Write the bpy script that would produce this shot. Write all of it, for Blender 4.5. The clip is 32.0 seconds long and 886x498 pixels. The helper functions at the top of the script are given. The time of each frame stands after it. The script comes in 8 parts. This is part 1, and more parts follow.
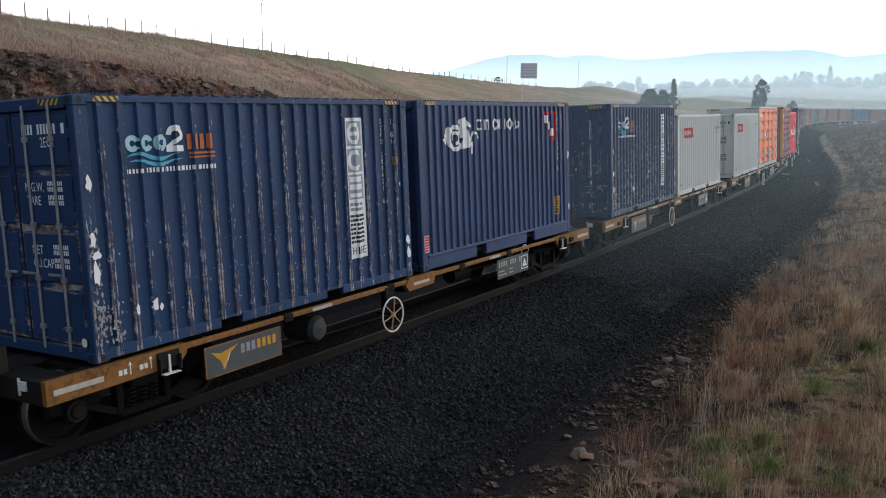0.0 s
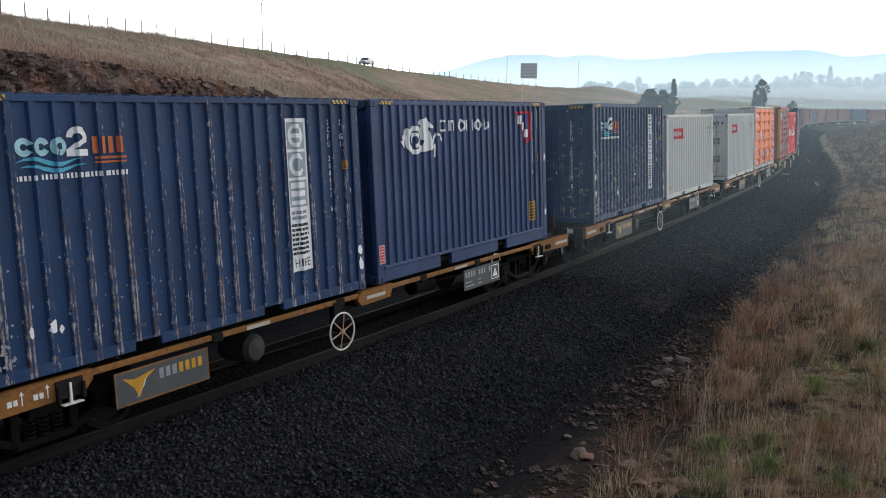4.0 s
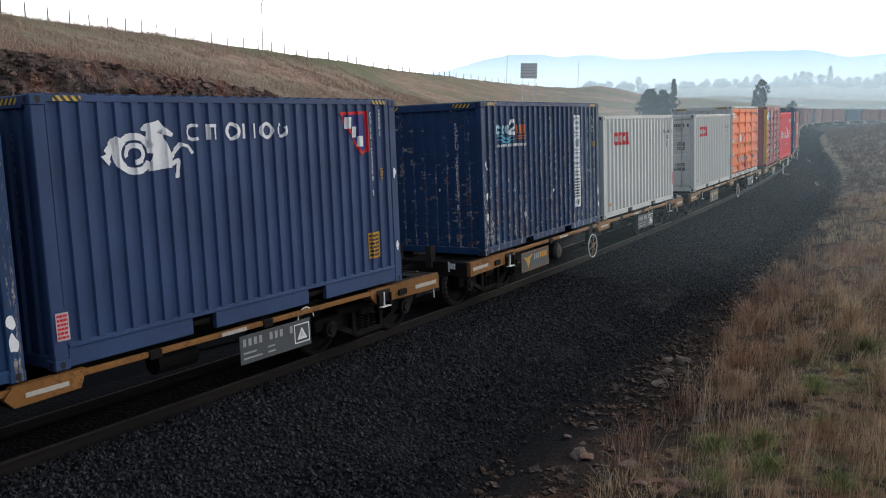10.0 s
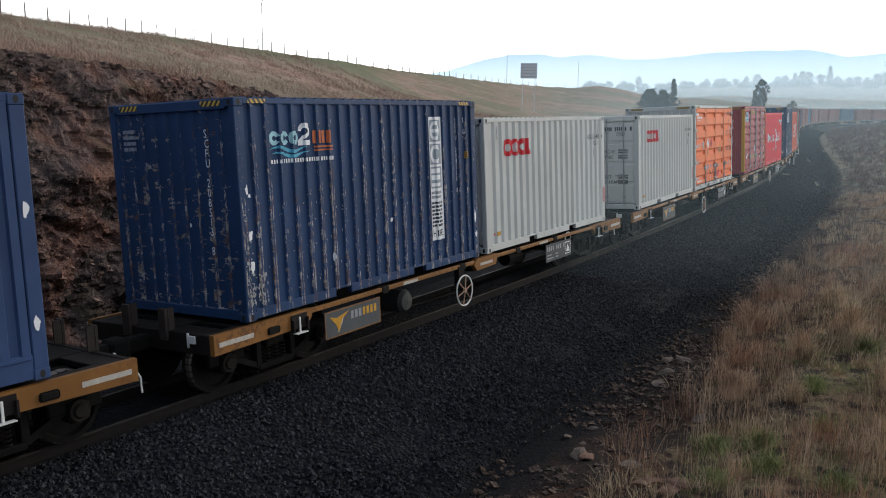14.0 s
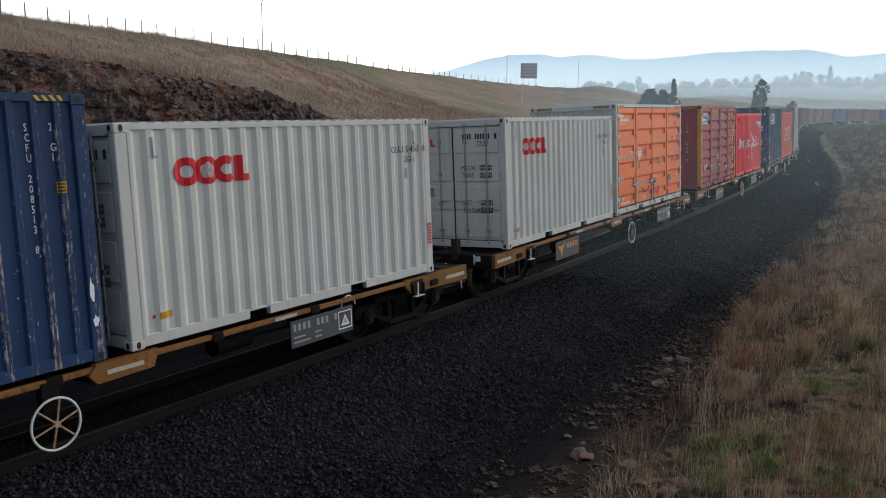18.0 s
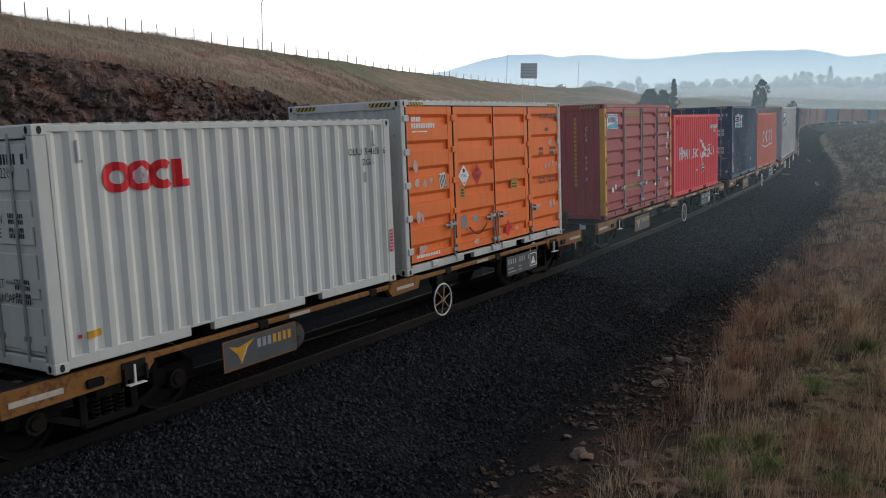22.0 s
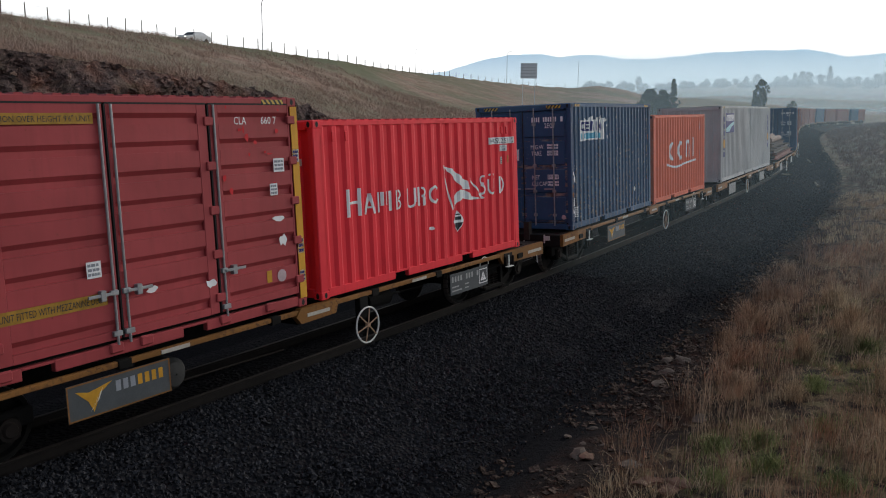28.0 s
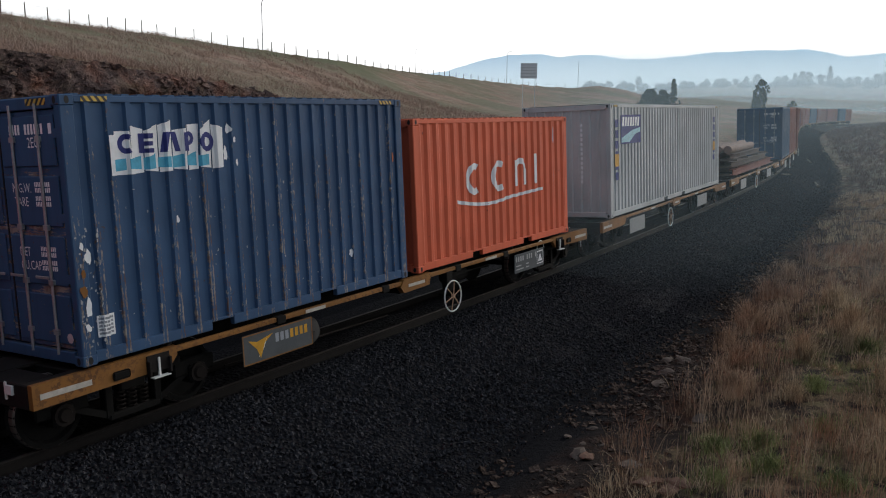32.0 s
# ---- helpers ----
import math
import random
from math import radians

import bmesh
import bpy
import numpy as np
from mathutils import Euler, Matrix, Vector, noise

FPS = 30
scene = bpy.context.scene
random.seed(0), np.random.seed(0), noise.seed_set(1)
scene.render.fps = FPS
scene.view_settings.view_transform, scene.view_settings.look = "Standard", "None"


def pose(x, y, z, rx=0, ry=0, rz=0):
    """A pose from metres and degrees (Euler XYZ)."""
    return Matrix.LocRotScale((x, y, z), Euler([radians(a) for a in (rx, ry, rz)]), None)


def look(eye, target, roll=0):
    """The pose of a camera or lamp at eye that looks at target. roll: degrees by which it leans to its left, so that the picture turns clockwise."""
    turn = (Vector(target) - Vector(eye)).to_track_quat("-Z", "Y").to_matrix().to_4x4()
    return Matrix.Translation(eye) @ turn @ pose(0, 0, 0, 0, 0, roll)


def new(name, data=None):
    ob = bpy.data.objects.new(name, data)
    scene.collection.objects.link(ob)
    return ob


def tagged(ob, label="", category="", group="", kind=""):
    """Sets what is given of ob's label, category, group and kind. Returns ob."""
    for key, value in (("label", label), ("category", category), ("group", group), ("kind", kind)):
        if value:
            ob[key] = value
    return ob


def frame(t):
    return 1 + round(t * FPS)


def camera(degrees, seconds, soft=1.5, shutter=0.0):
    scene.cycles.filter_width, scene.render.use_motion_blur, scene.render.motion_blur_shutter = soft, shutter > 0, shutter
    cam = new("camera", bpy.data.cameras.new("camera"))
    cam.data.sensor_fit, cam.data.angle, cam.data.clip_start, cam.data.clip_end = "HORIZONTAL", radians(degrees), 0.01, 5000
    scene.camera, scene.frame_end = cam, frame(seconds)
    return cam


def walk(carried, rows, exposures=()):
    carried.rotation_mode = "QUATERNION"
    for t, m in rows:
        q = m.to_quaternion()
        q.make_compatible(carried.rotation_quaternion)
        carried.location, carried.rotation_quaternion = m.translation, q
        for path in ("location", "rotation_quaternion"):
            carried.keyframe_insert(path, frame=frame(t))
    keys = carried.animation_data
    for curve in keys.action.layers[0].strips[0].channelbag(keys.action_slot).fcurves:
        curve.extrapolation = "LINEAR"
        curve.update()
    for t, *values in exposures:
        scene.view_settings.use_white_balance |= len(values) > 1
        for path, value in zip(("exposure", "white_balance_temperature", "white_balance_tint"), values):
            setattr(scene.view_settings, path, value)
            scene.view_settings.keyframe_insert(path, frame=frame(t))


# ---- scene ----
cam = camera(54.73, 32.0, soft=1.05)
EYE = Vector((0.0, 0.0, 3.935))
AIM = EYE + Vector((0.0, math.cos(0.17169), -math.sin(0.17169)))
STAND = look(EYE, AIM, 0.6)
walk(cam, [(0.0, STAND), (32.0, STAND)], exposures=[(0.0, 0.0), (14.5, -0.04), (17.0, -0.25), (21.0, -0.49), (24.0, -0.52), (32.0, -0.57)])

# ---- light: a white hazy morning sky, the low sun veiled beyond the line ----
SUN_ELEV, SUN_AZ = radians(20), radians(50)
world = bpy.data.worlds.new("hazy_sky")
scene.world = world
world.use_nodes = True
wn, wl = world.node_tree.nodes, world.node_tree.links
sky = wn.new("ShaderNodeTexSky")
sky.sky_type, sky.sun_disc = "NISHITA", False
sky.sun_elevation, sky.sun_rotation = SUN_ELEV, SUN_AZ
sky.air_density, sky.dust_density, sky.ozone_density = 1.0, 3.0, 1.0
sky_scaled = wn.new("ShaderNodeVectorMath")
sky_scaled.operation = "SCALE"
sky_scaled.inputs["Scale"].default_value = 0.12
wl.new(sky.outputs[0], sky_scaled.inputs[0])
# haze: bright towards the horizon, duller overhead
sky_dir = wn.new("ShaderNodeSeparateXYZ")
wl.new(wn.new("ShaderNodeTexCoord").outputs["Generated"], sky_dir.inputs[0])
climb = wn.new("ShaderNodeMapRange")
climb.interpolation_type = "SMOOTHSTEP"
climb.inputs["From Min"].default_value, climb.inputs["From Max"].default_value = 0.10, 0.75
wl.new(sky_dir.outputs["Z"], climb.inputs["Value"])
haze = wn.new("ShaderNodeMix")
haze.data_type = "RGBA"
haze.inputs["B"].default_value = (0.45, 0.52, 0.64, 1)
sunward = wn.new("ShaderNodeMapRange")
sunward.interpolation_type = "SMOOTHSTEP"
sunward.inputs["From Min"].default_value, sunward.inputs["From Max"].default_value = -0.40, 0.70
bright_way = wn.new("ShaderNodeVectorMath")
bright_way.operation = "DOT_PRODUCT"
bright_way.inputs[1].default_value = (0.64, 0.77, 0.0)
wl.new(wn["Texture Coordinate"].outputs["Generated"], bright_way.inputs[0])
wl.new(bright_way.outputs["Value"], sunward.inputs["Value"])
rim = wn.new("ShaderNodeMix")
rim.data_type = "RGBA"
rim.inputs["A"].default_value = (0.32, 0.39, 0.50, 1)
rim.inputs["B"].default_value = (2.05, 2.06, 2.08, 1)
wl.new(sunward.outputs[0], rim.inputs["Factor"])
wl.new(rim.outputs["Result"], haze.inputs["A"])
wl.new(climb.outputs[0], haze.inputs["Factor"])
veil = wn.new("ShaderNodeMix")
veil.data_type = "RGBA"
veil.inputs["Factor"].default_value = 0.88
wl.new(haze.outputs["Result"], veil.inputs["B"])
wl.new(sky_scaled.outputs[0], veil.inputs["A"])
wl.new(veil.outputs["Result"], wn["Background"].inputs["Color"])
wn["Background"].inputs["Strength"].default_value = 1.0
sun_data = bpy.data.lights.new("sun", "SUN")
sun_data.energy, sun_data.angle, sun_data.color = 1.35, radians(14), (1.0, 0.92, 0.82)
sun = new("sun", sun_data)
sun.matrix_world = look((0, 0, 60), Vector((0, 0, 60)) - Vector((math.sin(SUN_AZ) * math.cos(SUN_ELEV), math.cos(SUN_AZ) * math.cos(SUN_ELEV), math.sin(SUN_ELEV))))

# ---- the line of the track: curvature along it, then heading and place ----
KNOT_S = np.array([-30, 20, 40, 60, 80, 100, 125, 150, 185, 220, 300.0])
KNOT_K = np.array([-0.00696, -0.00107, -0.00502, -0.00094, 0.00082, 0.0, 0.00048, 0.00188, 0.00303, 0.00407, 0.00511])
GRADE, CANT, DECK, PITCH = -0.0043, -0.0596, 0.96, 15.08
TS = np.arange(-110, 420.1, 1.0)
_k = np.interp(TS, KNOT_S, KNOT_K)
_k[TS > 300] = 0.0
_k[TS < -40] = 0.0
TPSI = np.concatenate([[0], np.cumsum((_k[1:] + _k[:-1]) / 2)])
TPSI += 0.55243 - TPSI[110]
TX = np.concatenate([[0], np.cumsum((np.sin(TPSI)[1:] + np.sin(TPSI)[:-1]) / 2)])
TY = np.concatenate([[0], np.cumsum((np.cos(TPSI)[1:] + np.cos(TPSI)[:-1]) / 2)])
TX += 0.70096 - TX[110]
TY += 18.0 - TY[110]


def cant_at(s):
    return CANT * np.interp(s, [45, 110], [1.0, 0.0])


def on_track(s, n=0.0, z=0.0):
    """World place at s along the track, n to its right, z above the rails (leaning with the cant)."""
    s, n, z = np.broadcast_arrays(np.asarray(s, float), np.asarray(n, float), np.asarray(z, float))
    x, y, psi, ca = np.interp(s, TS, TX), np.interp(s, TS, TY), np.interp(s, TS, TPSI), cant_at(s)
    near = np.clip(1.6 - np.abs(n) * 0.2, 0, 1)
    lat, up = n + z * ca * near, z - n * ca * near + GRADE * s
    return np.stack([x + np.cos(psi) * lat, y - np.sin(psi) * lat, up], -1)


def nearest(x, y):
    """s and n of ground points."""
    x, y = np.ravel(x), np.ravel(y)
    s_out, n_out = np.empty(len(x)), np.empty(len(x))
    for a in range(0, len(x), 4000):
        b = slice(a, a + 4000)
        d = (x[b, None] - TX[None]) ** 2 + (y[b, None] - TY[None]) ** 2
        j = d.argmin(1)
        dx, dy, psi = x[b] - TX[j], y[b] - TY[j], TPSI[j]
        s_out[b] = TS[j] + dx * np.sin(psi) + dy * np.cos(psi)
        n_out[b] = dx * np.cos(psi) - dy * np.sin(psi)
    return s_out, n_out


def train_at(t):
    """Where along the track the front end of the first wagon's load is at t seconds."""
    return float(np.polyval(RUN, t))


def body_pose(s_mid, half=5.5):
    """Pose of a straight body whose middle is at s_mid, riding on two bogies: x to the rear, y away from the path, z up."""
    a, b = on_track(s_mid - half), on_track(s_mid + half)
    xa = Vector(b - a).normalized()
    mid = Vector((a + b) / 2)
    ca = float(cant_at(s_mid))
    flat = xa.cross(Vector((0, 0, 1))).normalized()
    up = (Vector((0, 0, 1)) + flat * ca)
    up = (up - xa * up.dot(xa)).normalized()
    ya = up.cross(xa)
    m = Matrix((xa, ya, up)).transposed().to_4x4()
    m.translation = mid
    return m
RUN = (1.6181759e-05, -0.00057641107, -0.0543662, -0.0897763, -10.0576)


# ---- materials ----
class Nodes:
    """A small helper to wire one node material."""

    def __init__(self, name):
        self.mat = bpy.data.materials.new(name)
        self.mat.use_nodes = True
        self.t = self.mat.node_tree
        self.bsdf = self.t.nodes["Principled BSDF"]
        self.out = self.t.nodes["Material Output"]
        self.coord = self.t.nodes.new("ShaderNodeTexCoord").outputs["Object"]

    def node(self, kind, **inputs):
        n = self.t.nodes.new(kind)
        for key, v in inputs.items():
            self.plug(v, n.inputs[key.replace("_", " ")])
        return n

    def plug(self, v, socket):
        if isinstance(v, bpy.types.NodeSocket):
            self.t.links.new(v, socket)
        else:
            socket.default_value = v

    def noise(self, scale, detail=4, rough=0.6, coord=None):
        return self.node("ShaderNodeTexNoise", Vector=coord or self.coord, Scale=scale, Detail=detail, Roughness=rough).outputs["Fac"]

    def stretched(self, sx, sy, sz, coord=None):
        n = self.node("ShaderNodeMapping", Vector=coord or self.coord)
        n.inputs["Scale"].default_value = (sx, sy, sz)
        return n.outputs[0]

    def ramp(self, fac, lo, hi):
        n = self.node("ShaderNodeMapRange", Value=fac)
        n.inputs["From Min"].default_value, n.inputs["From Max"].default_value = lo, hi
        return n.outputs[0]

    def mix(self, fac, a, b):
        n = self.t.nodes.new("ShaderNodeMix")
        n.data_type = "RGBA"
        for v, socket in ((fac, n.inputs["Factor"]), (a, n.inputs["A"]), (b, n.inputs["B"])):
            self.plug((*v, 1) if isinstance(v, tuple) and len(v) == 3 else v, socket)
        return n.outputs["Result"]

    def math(self, op, a, b=0.0, c=0.0):
        n = self.t.nodes.new("ShaderNodeMath")
        n.operation = op
        for v, socket in zip((a, b, c), n.inputs):
            self.plug(v, socket)
        return n.outputs[0]

    def bump(self, height, strength=0.3, distance=0.02):
        n = self.node("ShaderNodeBump", Height=height, Strength=strength, Distance=distance)
        self.t.links.new(n.outputs[0], self.bsdf.inputs["Normal"])

    def end(self, colour, rough=0.6, metal=0.0, spec=0.5):
        self.plug((*colour, 1) if isinstance(colour, tuple) else colour, self.bsdf.inputs["Base Color"])
        self.plug(rough, self.bsdf.inputs["Roughness"])
        self.bsdf.inputs["Metallic"].default_value = metal
        self.bsdf.inputs["Specular IOR Level"].default_value = spec
        return self.mat


def shade(c, f):
    return tuple(v * f for v in c)


def plain(name, colour, rough=0.6, metal=0.0, grain=8.0, spread=0.25, spec=0.4):
    n = Nodes(name)
    a, b = n.noise(grain), n.noise(grain * 9, 3)
    f = n.math("MULTIPLY_ADD", b, 0.4, n.math("MULTIPLY", a, 0.6))
    n.bump(b, 0.15, 0.004)
    return n.end(n.mix(n.ramp(f, 0.3, 0.7), shade(colour, 1 - spread), shade(colour, 1 + spread)), rough, metal, spec)


def paint(name, colour, rust=0.08, pitch=0.0, rib_wear=0.0, wear_colour=(0.46, 0.42, 0.37), fade=0.18, rough=0.5):
    """Weathered container paint: faded in patches, streaked downward, rust spots; on ribs, worn to primer along their faces."""
    n = Nodes(name)
    big = n.noise(0.9, 3)
    streak = n.noise(1.0, 5, 0.65, n.stretched(9, 9, 0.7))
    col = n.mix(n.ramp(big, 0.3, 0.7), shade(colour, 1 - fade), shade(colour, 1 + fade))
    grime = n.math("MULTIPLY", n.ramp(streak, 0.5, 0.85), 0.45)
    col = n.mix(grime, col, tuple(0.55 * v + 0.012 for v in colour))
    speck = n.noise(16, 6, 0.7)
    spots = n.math("MULTIPLY", n.ramp(speck, 0.72 - rust * 0.6, 0.76 - rust * 0.6), n.ramp(n.noise(1.7, 3), 0.42, 0.6))
    col = n.mix(n.math("MULTIPLY", spots, 0.8), col, (0.10, 0.045, 0.022))
    if rib_wear:
        xyz = n.node("ShaderNodeSeparateXYZ", Vector=n.coord)
        phase = n.math("FRACT", n.math("DIVIDE", n.math("ADD", xyz.outputs["X"], 40 * pitch), pitch))
        on_face = n.math("LESS_THAN", n.math("ABSOLUTE", n.math("SUBTRACT", n.math("ABSOLUTE", n.math("SUBTRACT", phase, 0.5)), 0.10)), n.math("MULTIPLY_ADD", n.noise(4.0, 3, 0.7, n.stretched(1, 1, 2.5)), 0.22, -0.055))
        chips = n.noise(1.0, 6, 0.8, n.stretched(34, 1, 9.0))
        per_rib = n.noise(1.0, 2, 0.5, n.stretched(3.5, 1, 0.45))
        low = n.ramp(xyz.outputs["Z"], 2.6, 0.3)
        level = n.math("MULTIPLY_ADD", low, 0.10, n.math("MULTIPLY_ADD", per_rib, 0.35, chips))
        worn = n.math("MULTIPLY", on_face, n.ramp(level, 0.86 - rib_wear * 0.2, 0.89 - rib_wear * 0.2))
        tone = n.mix(n.ramp(n.noise(5, 4), 0.40, 0.60), wear_colour, (0.13, 0.070, 0.045))
        col = n.mix(n.math("MULTIPLY", worn, 0.85), col, tone)
    n.bump(n.noise(2.2, 3), 0.25, 0.02)
    return n.end(col, n.math("MULTIPLY_ADD", streak, 0.25, rough - 0.1), 0.0, 0.2)


def decal_paint(name, colour, wear=0.35, rough=0.6):
    """Printed or stuck-on colour, flaked here and there."""
    n = Nodes(name)
    f = n.noise(7, 5, 0.7)
    return n.end(n.mix(n.ramp(f, 0.35, 0.75), colour, shade(colour, 1 - wear)), rough, 0, 0.3)


BLUE, NAVY, SLATE = (0.0185, 0.051, 0.128), (0.036, 0.068, 0.158), (0.040, 0.090, 0.180)
M = {
    "blue": paint("worn_blue_paint", BLUE, 0.12, 0.2571, 0.50),
    "navy": paint("navy_paint", NAVY, 0.03),
    "slate": paint("worn_slate_blue_paint", SLATE, 0.16, 0.2571, 0.42, (0.36, 0.31, 0.25)),
    "cream": paint("pale_grey_paint", (0.60, 0.61, 0.58), 0.02, fade=0.06),
    "orange": paint("orange_paint", (0.90, 0.205, 0.045), 0.05, fade=0.08),
    "offwhite": paint("dirty_white_frame_paint", (0.60, 0.60, 0.57), 0.16, fade=0.12),
    "maroon": paint("maroon_paint", (0.38, 0.062, 0.068), 0.10, fade=0.15),
    "yellow": paint("yellow_frame_paint", (0.72, 0.36, 0.040), 0.14),
    "red": paint("red_paint", (0.90, 0.042, 0.060), 0.02, fade=0.07),
    "coral": paint("orange_red_paint", (0.72, 0.145, 0.070), 0.04, fade=0.10),
    "silver": paint("silver_grey_paint", (0.49, 0.50, 0.50), 0.14, fade=0.16),
    "teal": paint("dark_teal_paint", (0.030, 0.078, 0.155), 0.08),
    "rust": paint("rust_red_paint", (0.22, 0.062, 0.042), 0.16),
    "brick": paint("faded_red_paint", (0.26, 0.075, 0.062), 0.10),
    "sill": paint("ochre_wagon_paint", (0.235, 0.105, 0.028), 0.34, fade=0.25),
    "under": plain("oily_black_steel", (0.006, 0.0056, 0.0052), 0.8, 0.0, 6, 0.5, 0.15),
    "spring": plain("rusty_coil_spring_steel", (0.016, 0.012, 0.010), 0.8, 0.0, 9, 0.4, 0.2),
    "deck": plain("rusty_dark_steel", (0.013, 0.010, 0.009), 0.8, 0.0, 5, 0.5, 0.2),
    "tread": plain("worn_wheel_steel", (0.20, 0.17, 0.15), 0.42, 0.6, 14, 0.3),
    "rail": plain("rusty_rail_steel", (0.010, 0.0078, 0.007), 0.8, 0.0, 12, 0.4, 0.2),
    "railhead": plain("polished_rail_head", (0.045, 0.037, 0.033), 0.6, 0.3, 18, 0.3),
    "steel": plain("galvanised_steel", (0.34, 0.35, 0.36), 0.45, 0.5, 10, 0.2),
    "rubber": plain("black_rubber_and_hole_shade", (0.012, 0.012, 0.013), 0.7),
    "white": decal_paint("white_marking", (0.88, 0.89, 0.90), 0.14),
    "ivory": plain("chalky_white_paint", (0.70, 0.69, 0.66), 0.6, 0, 12, 0.12),
    "grey_mark": decal_paint("grey_marking", (0.30, 0.32, 0.36)),
    "pale_grey_mark": decal_paint("pale_grey_marking", (0.36, 0.42, 0.47)),
    "dark_mark": decal_paint("dark_marking", (0.035, 0.040, 0.048)),
    "cyan_mark": decal_paint("cyan_marking", (0.10, 0.46, 0.66)),
    "pale_cyan": decal_paint("pale_cyan_marking", (0.40, 0.68, 0.76)),
    "orange_mark": decal_paint("orange_marking", (0.62, 0.17, 0.06)),
    "red_mark": decal_paint("red_marking", (0.66, 0.016, 0.026), 0.15),
    "navy_mark": decal_paint("navy_marking", (0.030, 0.040, 0.20)),
    "yellow_mark": decal_paint("yellow_marking", (0.62, 0.32, 0.025), 0.3),
    "pink_mark": decal_paint("pink_and_white_label", (0.62, 0.48, 0.50)),
    "dull_yellow": decal_paint("dirty_yellow_strip", (0.46, 0.25, 0.030), 0.5),
    "label_paper": decal_paint("torn_pinkish_paper", (0.74, 0.50, 0.45), 0.35),
    "rusty_spoke": plain("rust_stained_white_paint", (0.42, 0.26, 0.17), 0.75, 0, 20, 0.5),
    "old_steel": plain("old_brown_steel", (0.085, 0.055, 0.045), 0.8, 0, 4, 0.5),
    "pale_pipe": plain("dusty_brown_pipe", (0.22, 0.15, 0.12), 0.8, 0, 4, 0.4),
    "end_steel": plain("rusty_brown_end_steel", (0.034, 0.024, 0.019), 0.8, 0, 6, 0.5),
    "reflector": plain("dirty_white_reflector", (0.46, 0.42, 0.37), 0.6, 0, 14, 0.3),
    "tank": plain("dusty_grey_tank_paint", (0.028, 0.029, 0.029), 0.7, 0, 5, 0.3),
    "board": plain("grey_board", (0.062, 0.072, 0.080), 0.6, 0, 6, 0.2),
    "pale_board": plain("pale_dusty_board", (0.26, 0.27, 0.27), 0.6, 0, 6, 0.2),
    "timber": plain("grey_fence_timber", (0.17, 0.14, 0.115), 0.85, 0, 7, 0.35),
    "wire": plain("fence_wire", (0.22, 0.22, 0.22), 0.5, 0.6),
    "signback": plain("sign_back_aluminium", (0.74, 0.76, 0.78), 0.6, 0.1, 3, 0.15),
    "car": plain("white_car_paint", (0.62, 0.63, 0.64), 0.25, 0, 2, 0.05, 0.6),
    "glass": plain("dark_car_glass", (0.02, 0.023, 0.026), 0.08, 0, 2, 0.1, 0.8),
    "tyre": plain("tyre_rubber", (0.02, 0.02, 0.02), 0.8),
}


def stripes_material():
    n = Nodes("black_and_yellow_hazard_stripes")
    xyz = n.node("ShaderNodeSeparateXYZ", Vector=n.coord)
    d = n.math("ADD", n.math("ADD", xyz.outputs["X"], xyz.outputs["Y"]), n.math("MULTIPLY", xyz.outputs["Z"], 0.8))
    band = n.math("LESS_THAN", n.math("FRACT", n.math("DIVIDE", n.math("ADD", d, 30.0), 0.085)), 0.5)
    return n.end(n.mix(band, (0.55, 0.36, 0.05), (0.02, 0.02, 0.02)), 0.6)


M["hazard"] = stripes_material()


